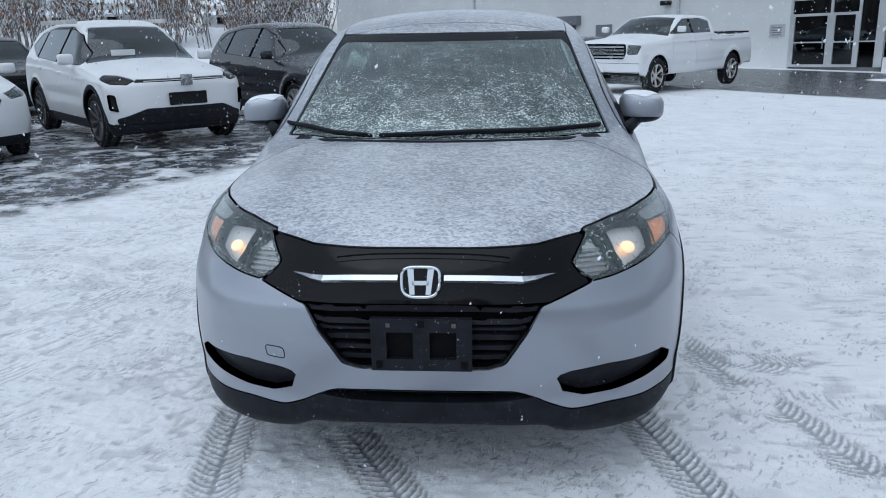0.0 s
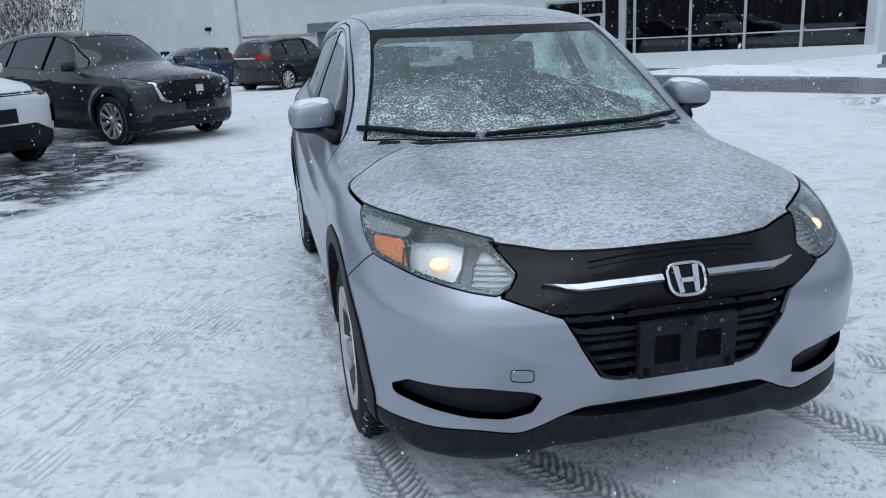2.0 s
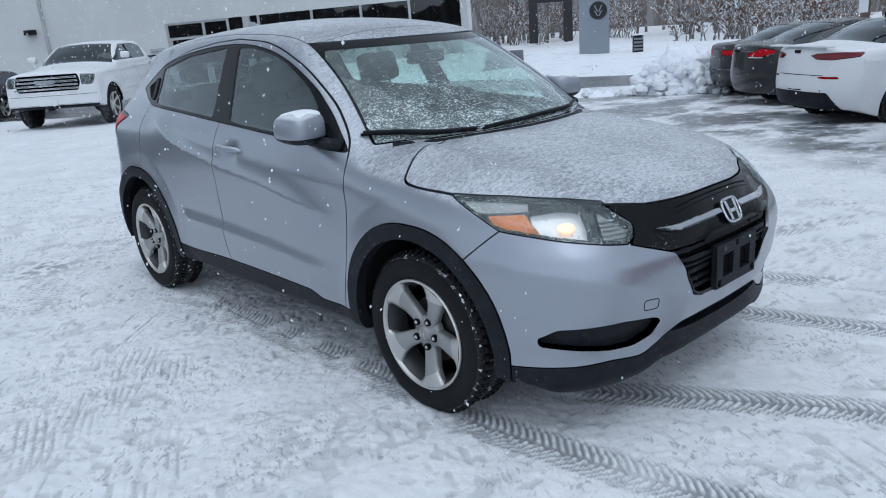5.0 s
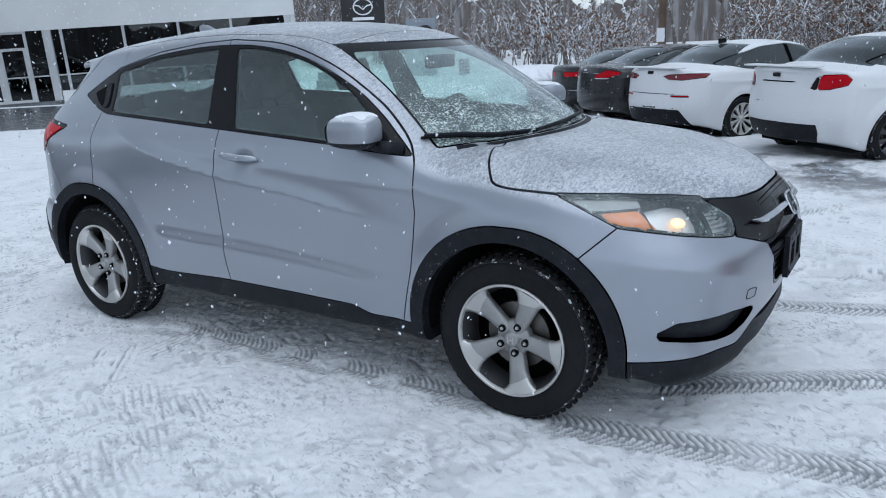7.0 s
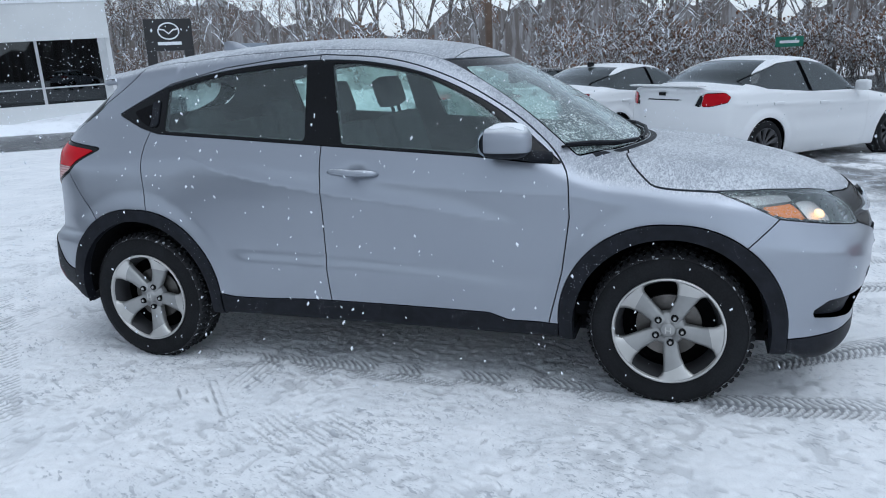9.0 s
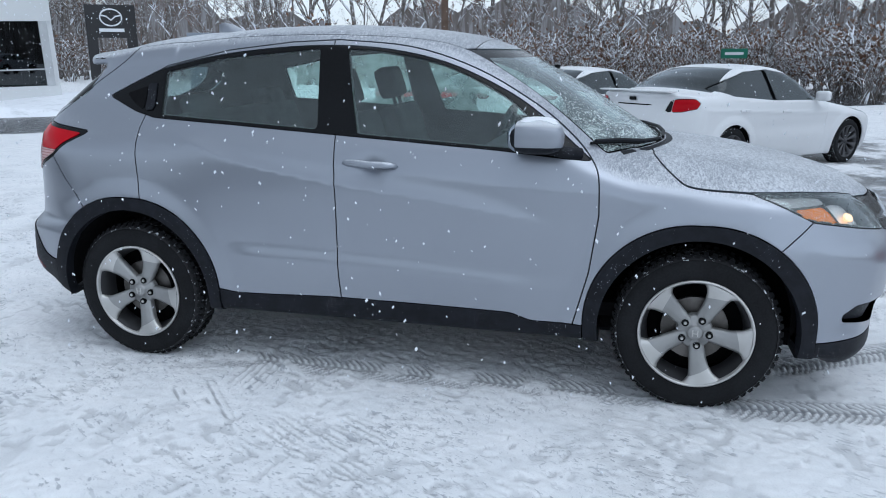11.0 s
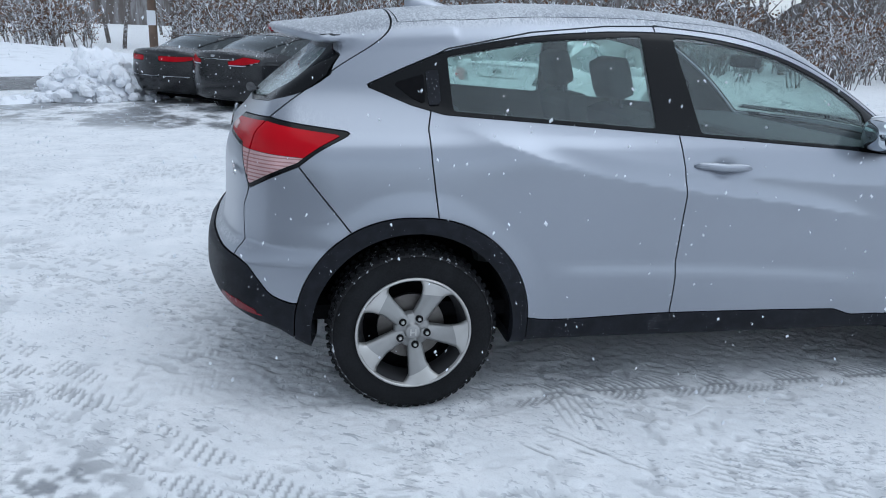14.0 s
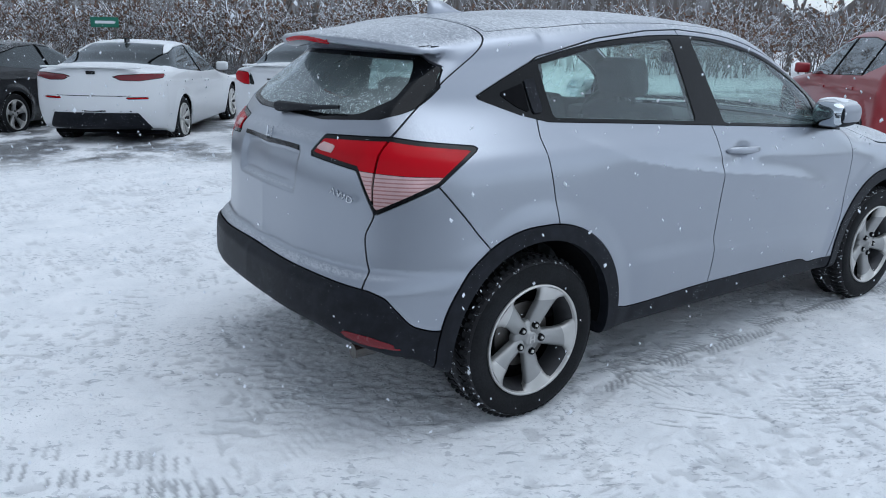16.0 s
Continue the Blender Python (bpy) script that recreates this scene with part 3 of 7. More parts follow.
    part("brake_disc", lathe((0.04, h - 0.085, 0.135, h - 0.085, 0.135, h - 0.105, 0.04, h - 0.105), 40), STEEL, w)
    # near-black barrel puts the shade behind the spokes into its colour
    part("barrel", lathe((0.03, -h + 0.03, rim_r - 0.016, -h + 0.03, rim_r - 0.011, h - 0.03), 40), LINER, w)
    return w


# ---- the silver crossover ----
car = thing("compact_suv", pose(0, 0, 0), "silver-blue compact crossover dusted with wet snow, headlights lit", "car")
skin = nets(hero, (-0.98, -0.96, 0.12), (0.98, 3.52, 1.62), 0.016)
flat = lambda s: (np.abs(s.v[:, 0]), s.v[:, 1], s.v[:, 2])
GAP = 0.0028


def radius_from(y, z, i):
    return np.sqrt((y - WHEELS[i][0]) ** 2 + (z - WHEELS[i][1]) ** 2)


def bent(*flat_points):
    """A smooth line through points, as flat numbers."""
    p = [np.array(flat_points[i:i + 2], float) for i in range(0, len(flat_points), 2)]
    q = [2 * p[0] - p[1]] + p + [2 * p[-1] - p[-2]]
    out = []
    for a, b, c, d in zip(q, q[1:], q[2:], q[3:]):
        for u in np.arange(0, 1, 0.2):
            out += list(0.5 * (2 * b + (c - a) * u + (2 * a - 5 * b + 4 * c - d) * u * u + (3 * b - a - 3 * c + d) * u ** 3))
    return tuple(out) + tuple(p[-1])


DLO = (0.46, 1.018, 0.83, 1.052, 1.587, 1.099, 2.08, 1.130, 2.50, 1.153, 2.62, 1.182) + bent(2.785, 1.243, 2.60, 1.327, 2.45, 1.381, 2.14, 1.439, 1.75, 1.471, 1.41, 1.460, 1.095, 1.398, 0.824, 1.283, 0.65, 1.172, 0.54, 1.084)
FRONT_PANE = (0.70, 1.065, 1.455, 1.112) + bent(1.543, 1.449, 1.40, 1.440, 1.11, 1.382, 0.86, 1.274, 0.73, 1.185)
REAR_PANE = (1.668, 1.128, 2.08, 1.153, 2.455, 1.175, 2.468, 1.350, 2.14, 1.414, 1.702, 1.450)
FRONT_DOOR = (0.505, 0.30, 0.44, 0.56) + bent(0.409, 0.80, 0.418, 0.95, 0.455, 1.025, 0.545, 1.118, 0.70, 1.235, 0.96, 1.376, 1.26, 1.468, 1.630, 1.503) + ( 1.60, 1.25, 1.563, 1.09, 1.542, 0.86, 1.546, 0.60, 1.537, 0.30)
REAR_DOOR = (1.537, 0.30, 1.546, 0.60, 1.542, 0.86, 1.563, 1.09, 1.60, 1.25, 1.630, 1.500, 1.836, 1.492, 2.146, 1.458, 2.478, 1.386, 2.575, 1.336, 2.552, 1.158, 2.565, 1.10, 2.557, 0.984, 2.52, 0.70, 2.2, 0.3)
HEADLIGHT = (-0.262, 0.784, -0.106, 0.861, 0.08, 0.882, 0.346, 0.898, 0.632, 0.902, 0.407, 0.803, 0.118, 0.770, -0.13, 0.744, -0.213, 0.738)
TAILLIGHT = (-2.952, 1.029, -2.876, 1.097, -2.481, 1.115, -2.09, 1.080, -2.075, 1.072, -2.229, 0.962, -2.535, 0.858, -2.642, 1.005)
FOG = (-0.378, 0.439, -0.333, 0.452, -0.177, 0.464, 0.154, 0.458, 0.25, 0.425, 0.235, 0.405, 0.06, 0.385, -0.12, 0.365, -0.24, 0.362, -0.333, 0.385)
GRILLE = (-0.2, 0.476, 0.20, 0.478, 0.25, 0.495, 0.31, 0.59, 0.358, 0.680, 0.515, 0.733, 0.48, 0.752, 0.452, 0.786, 0.503, 0.857, 0.351, 0.839, -0.2, 0.843)
OFF = -9.0


def where(cond, d):
    return np.where(cond, d, OFF)


def take(shell, fun, gap=GAP):
    """Cuts the region where fun > 0 out of the shell: the region, the rest."""
    return shell.cut(fun(*flat(shell)), gap)


rest = skin
for i in (0, 1):
    _, rest = take(rest, lambda ax, y, z: where(ax > 0.5, 0.397 - radius_from(y, z, i)), 0)
# inner lining follows the skin, with the glass left out
lining = rest.moved(-0.03).keep(rest.v[:, 1] - 0.12)
# dark sheet added behind the panels so their gaps look shaded
link_shell("nose_lining", rest.keep(0.16 - rest.v[:, 1]).moved(-0.10), LINER, car, "dark sheet behind the nose that blackens its gaps")


def side_glass_zone(ax, y, z):
    return where((ax > 0.5), np.maximum(inside(FRONT_PANE, y, z, 0.012), inside(REAR_PANE, y, z, 0.012)))


def screen_zone(ax, y, z):
    side = curve((1.0, 0.722, 1.06, 0.700, 1.287, 0.612, 1.449, 0.560, 1.6, 0.50), z) - ax
    base = y - (0.165 + 0.24 * (ax / 0.7) ** 2.2 - 0.02)
    return where((y < 1.2) & (z > 0.98) & (y > -0.1), np.minimum(np.minimum(side, base * 0.8), 1.458 - z))


BACK_PANE = (-0.3, 1.175, 0.30, 1.172, 0.58, 1.195, 0.615, 1.21, 0.605, 1.27, 0.575, 1.33, 0.46, 1.365, -0.3, 1.37)


def back_zone(ax, y, z):
    return where(y > 2.7, inside(BACK_PANE, ax, z, 0.025))


for zone, shrink in ((side_glass_zone, 0.0), (screen_zone, -0.03), (back_zone, -0.03)):
    _, lining = take(lining, lambda ax, y, z: zone(ax, y, z) + shrink, 0)
link_shell("interior_lining", lining.flipped(), TRIM_GREY, car, "dark grey cabin lining")

# black plastic round the wheels and along the sills
for i, nm in ((0, "front"), (1, "rear")):
    got, rest = take(rest, lambda ax, y, z: where((ax > 0.5), 0.456 + 0.012 * np.abs(np.sin(2 * np.arctan2(z - 0.325, y - WHEELS[i][0]))) - radius_from(y, z, i)))
    for s in (-1, 1):
        half = got.keep(got.v[:, 0] * s)
        link_shell("wheel_arch_trim", half.moved(0.006).rim(0.05), PLASTIC, car, "black plastic arch trim")
sill_top = (0.3, 0.324, 0.66, 0.326, 0.78, 0.358, 1.53, 0.364, 2.06, 0.348, 2.14, 0.362, 2.3, 0.40)
got, rest = take(rest, lambda ax, y, z: where((y > 0.2) & (y < 2.4) & (ax > 0.4), curve(sill_top, y) - z))
for s in (-1, 1):
    link_shell("side_sill", got.keep(got.v[:, 0] * s).rim(0.03), PLASTIC, car, "black plastic sill")

# nose
lip_top = (0.0, 0.396, 0.27, 0.392, 0.34, 0.365, 0.40, 0.333, 0.476, 0.309, 0.60, 0.318, 0.70, 0.315, 0.9, 0.318)
got, rest = take(rest, lambda ax, y, z: where(y < 0, curve(lip_top, ax) - z))
intake, got = take(got, lambda ax, y, z: inside((-0.3, 0.348, 0.12, 0.348, 0.24, 0.352, 0.34, 0.364, 0.30, 0.384, 0.24, 0.389, -0.3, 0.391), ax, z), 0.001)
link_shell("front_lip", got.rim(0.05), PLASTIC, car, "black plastic lower lip")
link_shell("lower_intake", intake.moved(-0.045), LINER, car, "dark slot in the lower lip")
got, rest = take(rest, lambda ax, y, z: where(y < -0.4, inside(GRILLE, ax, z)))
lower, upper = take(got, lambda ax, y, z: inside((-0.3, 0.488, 0.20, 0.490, 0.245, 0.505, 0.305, 0.595, 0.352, 0.66, 0.42, 0.690, -0.3, 0.700), ax, z), 0.0)
link_shell("grille_surround", upper.rim(0.045), GLOSS_BLACK, car, "gloss black grille surround")
link_shell("grille_backing", lower.moved(-0.06), LINER, car)
for k in range(6):
    zc = 0.515 + 0.033 * k
    got2 = lower.keep(0.0085 - np.abs(lower.v[:, 2] - zc + 0.04 * np.abs(lower.v[:, 0]) ** 2)).moved(-0.018)
    if len(got2.f):
        link_shell("grille_slat", got2.rim(0.03), PLASTIC, car)
got, rest = take(rest, lambda ax, y, z: where(y < 0.1, inside(HEADLIGHT, ax + y, z, 0.004)), 0.002)
for s in (-1, 1):
    lamp = got.keep(got.v[:, 0] * s)
    head = link_shell("headlight", lamp.moved(0.001), LENS, car, "clear headlight with a warm lit bulb")
    ax, y, z = flat(lamp)
    link_shell("lamp_housing", lamp.moved(-0.060).rim(-0.058), SATIN, head, "grey lamp housing")
    u, edge = ax + y, inside(HEADLIGHT, ax + y, z) - 0.008
    bowl = lamp.keep(np.minimum(edge, inside((0.225, 0.778, 0.262, 0.862, 0.10, 0.872, -0.005, 0.862, -0.035, 0.80, -0.02, 0.745, 0.12, 0.765), u, z, 0.004)))
    link_shell("main_reflector", bowl.moved(-0.046).rim(-0.040), REFLECTOR, head, "bright main reflector")
    inner = lamp.keep(np.minimum(edge, -0.085 + 0.25 * (z - 0.80) - u))
    link_shell("inner_reflector", inner.moved(-0.040).rim(-0.030), REFLECTOR, head, "bright inner reflector")
    for k in range(6):
        bar = inner.keep(inner.v[:, 2] - 0.7485 - 0.014 * k)
        bar = bar.keep(0.7555 + 0.014 * k - bar.v[:, 2]).moved(-0.026)
        if len(bar.f):
            link_shell("reflector_rib", bar.rim(0.008), SATIN, head)
    rib = lamp.keep(np.minimum(edge, 0.018 - np.abs(u + 0.060 - 0.25 * (z - 0.80)))).moved(-0.022)
    link_shell("lamp_divider", rib.rim(0.03), GLOSS_BLACK, head, "dark divider between the reflectors")
    link_shell("lamp_brow", lamp.keep(np.minimum(edge + 0.004, np.minimum(u - 0.26, z - 0.862 + 0.02 * (u - 0.3)))).moved(-0.010).rim(0.02), SATIN, head, "grey lamp brow")
    amb = lamp.keep(np.minimum(inside((0.47, 0.852, 0.28, 0.856, 0.222, 0.80, 0.20, 0.775, 0.41, 0.80), ax + y, z), inside(HEADLIGHT, ax + y, z) - 0.006)).moved(-0.014)
    link_shell("side_reflector", amb, AMBER, head, "amber side reflector")
    dk = lamp.keep(np.minimum(inside((-0.3, 0.70, 0.7, 0.78, 0.7, 0.93, -0.3, 0.88), ax + y, z), 0.009 * 0.6 - np.abs(inside(HEADLIGHT, ax + y, z) - 0.004))).moved(-0.006)
    link_shell("lamp_bezel", dk, GLOSS_BLACK, head, "dark lamp bezel")
got, rest = take(rest, lambda ax, y, z: where(y < 0, inside(FOG, ax + y, z, 0.006)), 0.001)
for s in (-1, 1):
    link_shell("fog_recess", got.keep(got.v[:, 0] * s).moved(-0.03).rim(-0.03), PLASTIC, car, "black recess in the bumper")
bumper_edge = lambda ax, y, z: where((z < 0.87) & (y < 0), (-0.403 + np.maximum(0.80 - z, -0.05) * 1.087 - y) * 0.7)
got, rest = take(rest, bumper_edge)
link_shell("front_bumper", got.rim(0.012), SILVER, car)
# bonnet
hood_line = (-0.9, 0.80, -0.45, 0.85, -0.18, 0.902, 0.02, 0.916, 0.075, 0.926, 0.115, 0.950, 0.20, 1.02, 0.28, 1.12)
got, rest = take(rest, lambda ax, y, z: where(y < 0.5, np.minimum((z - curve(hood_line, y)) * 0.8, (0.135 + 0.24 * (ax / 0.7) ** 2.2 - y) * 0.9)))
link_shell("bonnet", got.rim(0.02), SILVER, car, "bonnet streaked with wind-blown snow")
# glass
got, rest = take(rest, screen_zone, 0.002)
rim_band, pane = take(got, lambda ax, y, z: 0.011 + 0.03 * smooth01(1.38, 1.44, z) - screen_zone(ax, y, z), 0)
screen = link_shell("windshield", pane.moved(-0.004), SCREEN_GLASS, car, "windshield covered in melting snow crystals")
screen.visible_shadow = False
link_shell("windshield_border", rim_band.moved(-0.004), GLOSS_BLACK, car)
got, rest = take(rest, back_zone, 0.002)
rim_band, pane = take(got, lambda ax, y, z: where(y > 0, 0.02 + 0.07 * smooth01(0.45, 0.62, ax) - back_zone(ax, y, z)), 0)
bp = link_shell("rear_window", pane.moved(-0.004), REAR_GLASS, car, "rear window beaded with ice")
bp.visible_shadow = False
link_shell("rear_window_border", rim_band.moved(-0.004), GLOSS_BLACK, car)
dlo_zone = lambda ax, y, z: where(ax > 0.45, inside(DLO, y, z, 0.004))
got, rest = take(rest, dlo_zone, 0.002)
for s in (-1, 1):
    half = got.keep(got.v[:, 0] * s)
    for nm, poly in (("front_door_window", FRONT_PANE), ("rear_door_window", REAR_PANE)):
        pane, half = take(half, lambda ax, y, z: inside(poly, y, z, 0.012), 0.0)
        p = link_shell(nm, pane.moved(-0.006), FOGGED_GLASS if s > 0 else SIDE_GLASS, car, "fogged green tinted door window" if s > 0 else "green tinted door window")
        p.visible_shadow = False
    for nm, poly in (("rear_door_handle", (2.566, 1.303, 2.518, 1.306, 2.512, 1.184, 2.558, 1.180)), ("handle_recess", (2.690, 1.255, 2.572, 1.292, 2.572, 1.183, 2.625, 1.207))):
        bit = half.keep(inside(poly, half.v[:, 1], half.v[:, 2]))
        link_shell(nm, bit.moved(0.005 if nm == "rear_door_handle" else 0.001).rim(0.008), PLASTIC if nm == "rear_door_handle" else LINER, car, "black hidden door handle" if nm == "rear_door_handle" else "dark hand recess")
    link_shell("window_surround", half.moved(-0.002).rim(0.02), GLOSS_BLACK, car, "black window surround and pillar")
# tail
got, rest = take(rest, lambda ax, y, z: where(y > 2.6, inside(TAILLIGHT, ax - y, z, 0.004)), 0.002)
for s in (-1, 1):
    half = got.keep(got.v[:, 0] * s)
    ax, y, z = flat(half)
    inner_d = inside(TAILLIGHT, ax - y, z) - 0.012
    rimd = half.keep(-inner_d)
    tl = link_shell("taillight", rimd.rim(0.03), GLOSS_BLACK, car, "red and clear taillight")
    core = half.keep(inner_d).moved(0.004)
    ax, y, z = flat(core)
    seam = ax - curve((0.85, 0.69, 1.12, 0.672), z)
    for q, nm in ((1, "outer"), (-1, "inner")):
        seg = core.keep(seam * q - 0.004)
        a2, y2, z2 = flat(seg)
        line = z2 - curve((-2.65, 1.003, -2.24, 0.992), a2 - y2)
        link_shell("red_lens", seg.keep(line - 0.001).rim(0.012), RED_LENS, tl, "red lamp lens")
        clear = seg.keep(-line - 0.001)
        link_shell("clear_lens", clear.rim(0.012), PINK_LENS, tl, "clear reversing lens")
        for k in range(9):
            zr = 0.985 - 0.0135 * k
            rib = clear.keep(clear.v[:, 2] - zr + 0.0022)
            rib = rib.keep(zr + 0.0022 - rib.v[:, 2]).moved(0.001)
            if len(rib.f):
                link_shell("lens_rib", rib.rim(0.003), PINK_RIB, tl)
    block = core.keep(inside((-2.915, 1.050, -2.80, 1.046, -2.79, 1.072, -2.875, 1.078), ax - y, z)).moved(0.003)
    link_shell("clear_block", block.rim(0.006), PINK_LENS, tl, "small clear lens block")
bump_top = (0.0, 0.628, 0.60, 0.608, 0.718, 0.598, 0.775, 0.575, 0.80, 0.53, 0.83, 0.465, 0.86, 0.447, 0.95, 0.445)
got, rest = take(rest, lambda ax, y, z: where(y > 2.6, curve(bump_top, ax) - z))
link_shell("rear_bumper_lower", got.moved(0.004).rim(0.03), PLASTIC, car, "black plastic rear bumper")
refl = got.keep(where(got.v[:, 1] > 2.6, inside((-2.71, 0.440, -2.64, 0.441, -2.531, 0.431, -2.434, 0.408, -2.372, 0.380, -2.41, 0.382, -2.50, 0.392, -2.59, 0.402, -2.66, 0.418), np.abs(got.v[:, 0]) - got.v[:, 1], got.v[:, 2])))
for s in (-1, 1):
    link_shell("rear_reflector", refl.keep(refl.v[:, 0] * s).moved(0.006).rim(0.012), DARK_RED_LENS, car, "dark red bumper reflector")
gate = lambda ax, y, z: where(y > 2.5, np.where(z > 1.10, (y - curve((1.10, 3.165, 1.115, 3.15, 1.289, 2.916, 1.463, 2.688, 1.6, 2.66), z)) * 0.7, curve((0.55, 0.715, 0.60, 0.71, 0.70, 0.675, 0.773, 0.665, 0.858, 0.690, 1.10, 0.672), z) - ax))
got, rest = take(rest, gate)
link_shell("tailgate", got.rim(0.015), SILVER, car, "silver tailgate")
got, rest = take(rest, lambda ax, y, z: where((y > 2.6) & (z < 1.0), (y - 3.046 + (0.962 - z) * 0.80) * 0.75))
for s in (-1, 1):
    link_shell("rear_bumper_corner", got.keep(got.v[:, 0] * s).rim(0.015), SILVER, car)
# doors, fenders, roof
for nm, poly in (("front_door", FRONT_DOOR), ("rear_door", REAR_DOOR)):
    got, rest = take(rest, lambda ax, y, z: where(ax > 0.4, inside(poly, y, z)))
    for s in (-1, 1):
        d = link_shell(nm, got.keep(got.v[:, 0] * s).rim(0.012), SILVER, car, "silver door with a rising crease")
got, rest = take(rest, lambda ax, y, z: where(z > 1.3, np.minimum(np.minimum(curve((0.9, 0.560, 1.6, 0.566, 2.3, 0.566, 2.7, 0.545), y) - ax, y - 1.0), 2.66 - y)), 0.002)
link_shell("roof", got.rim(0.01), SILVER, car, "silver roof speckled with snow")
link_shell("body_frame", rest.rim(0.012), SILVER, car)

# underbody, wheel wells, wheels
part("underbody", boxed(-0.66, 0.66, -0.5, 2.85, 0.23, 0.32, 0.02), LINER, car)
for wy, wz in WHEELS:
    for s in (-1, 1):
        bm = lathe((0.40, 0.0, 0.40, 0.32, 0.0, 0.32), 40)
        bmesh.ops.transform(bm, matrix=Matrix.Translation((s * 0.86, wy, wz)) @ Matrix.Diagonal((-s, 1, 1, 1)), verts=bm.verts)
        bmesh.ops.delete(bm, geom=[v for v in bm.verts if v.co.z < 0.24], context="VERTS")
        part("wheel_liner", bm, LINER, car, "", True)
for i, (wy, wz) in enumerate(WHEELS):
    for s in (-1, 1):
        wheel(car, s * 0.770, wy, wz - 0.014 * i, 0.332, 0.205, 0.226, 5, s, ALLOY, 0.45)


# ---- the crossover's fittings ----
def snap(p, out=0.0):
    """The point on the car's skin nearest to p, moved outwards by out."""
    v = np.array([p], float)
    for _ in range(5):
        val, g = slope(hero, v)
        v -= val[:, None] * g
    _, g = slope(hero, v)
    return Vector(v[0] + g[0] * out), Vector(g[0])


def strip(path, thick, mat, name, parent, label="", out=0.004, depth=0.012):
    """A raised moulding along points (x, y, z, half height) laid on the skin."""
    bm = bmesh.new()
    rows = []
    for x, y, z, hh in path:
        c, g = snap((x, y, z), out)
        up = (Vector((0, 0, 1)) - g * g.z).normalized()
        rows.append([bm.verts.new(q) for q in (c - up * hh - g * depth, c - up * hh, c - up * hh * 0.6 + g * thick, c + up * hh * 0.8 + g * thick * 0.35, c + up * hh, c + up * hh - g * depth)])
    for A, B in zip(rows, rows[1:]):
        for i in range(5):
            bm.faces.new((A[i], A[i + 1], B[i + 1], B[i]))
    for r in (rows[0], rows[-1]):
        bm.faces.new(r)
    bmesh.ops.recalc_face_normals(bm, faces=bm.faces)
    return part(name, bm, mat, parent, label)


for s in (-1, 1):
    strip([(s * x, -0.8, z, hh) for x, z, hh in ((0.068, 0.754, 0.0125), (0.20, 0.755, 0.0125), (0.30, 0.757, 0.013), (0.345, 0.768, 0.010), (0.385, 0.785, 0.0055), (0.42, 0.802, 0.0012))], 0.010, CHROME, "chrome_wing", car, "chrome grille wing", 0.010)
# no opening here: a near-black strip stands for the slot's shade
strip([(x, -0.78, 0.825 + 0.006 * (1 - (x / 0.25) ** 2), 0.010) for x in np.linspace(-0.27, 0.27, 15)], -0.004, LINER, "air_slot_strip", car, "dark strip standing for the shaded air slot under the bonnet", 0.002)
# emblem
c, g = snap((0, -0.83, 0.757), 0.014)
lean = Matrix.Translation(c) @ Matrix.Rotation(-math.asin(max(-1, min(1, g.z))), 4, "X")
ring = [Vector((0.056 * math.copysign(abs(math.cos(a)) ** 0.55, math.cos(a)) * (1 + 0.10 * math.sin(a)), 0, 0.045 * math.copysign(abs(math.sin(a)) ** 0.55, math.sin(a)))) for a in np.linspace(0, 2 * math.pi, 49)]
bm = tube(ring, 0.0055, 8)
bmesh.ops.transform(bm, matrix=lean, verts=bm.verts)
em = part("emblem", bm, CHROME, car, "chrome emblem frame", True)
bm = slab([k for v in ring[:-1] for k in (v.x, v.z)], 0.012, lean @ Matrix.Translation((0, 0.004, 0)))
part("emblem_plate", bm, GLOSS_BLACK, em)
for s in (-1, 1):
    part("emblem_post", slab((0.016, -0.038, 0.031, -0.038, 0.040, 0.038, 0.021, 0.038), 0.008, lean @ Matrix.Diagonal((s, 1, 1, 1)) @ Matrix.Translation((0, -0.005, 0))), CHROME, em)
part("emblem_bar", slab((-0.024, -0.010, 0.024, -0.010, 0.026, 0.003, -0.026, 0.003), 0.008, lean @ Matrix.Translation((0, -0.005, 0))), CHROME, em)
# plate bracket
y0 = float(snap((0, -0.86, 0.57))[0].y) - 0.016
bm = bmesh.new()
for x0, x1, z0, z1 in ((-0.152, 0.152, 0.612, 0.655), (-0.152, 0.152, 0.488, 0.526), (-0.152, -0.105, 0.526, 0.612), (-0.025, 0.025, 0.526, 0.612), (0.105, 0.152, 0.526, 0.612)):
    box(bm, x0, x1, y0, y0 + 0.02, z0, z1)
bmesh.ops.remove_doubles(bm, verts=bm.verts, dist=1e-4)
br = part("plate_bracket", bm, PLASTIC, car, "empty black number plate bracket")
for x0 in (-0.098, 0.098, -0.13, 0.13):
    zz = 0.636 if abs(x0) < 0.1 else 0.503
    part("screw", boxed(x0 - 0.007, x0 + 0.007, y0 - 0.005, y0, zz - 0.007, zz + 0.007, 0.003), STEEL if abs(x0) < 0.1 else LINER, br)
for x0, z0 in ((0.0, 0.64), (-0.128, 0.51), (0.128, 0.51)):
    part("bracket_slot", boxed(x0 - 0.010, x0 + 0.010, y0 - 0.001, y0 + 0.004, z0 - 0.011, z0 + 0.011), LINER, br)
part("bracket_backing", boxed(-0.14, 0.14, y0 + 0.022, y0 + 0.03, 0.495, 0.65), LINER, br)
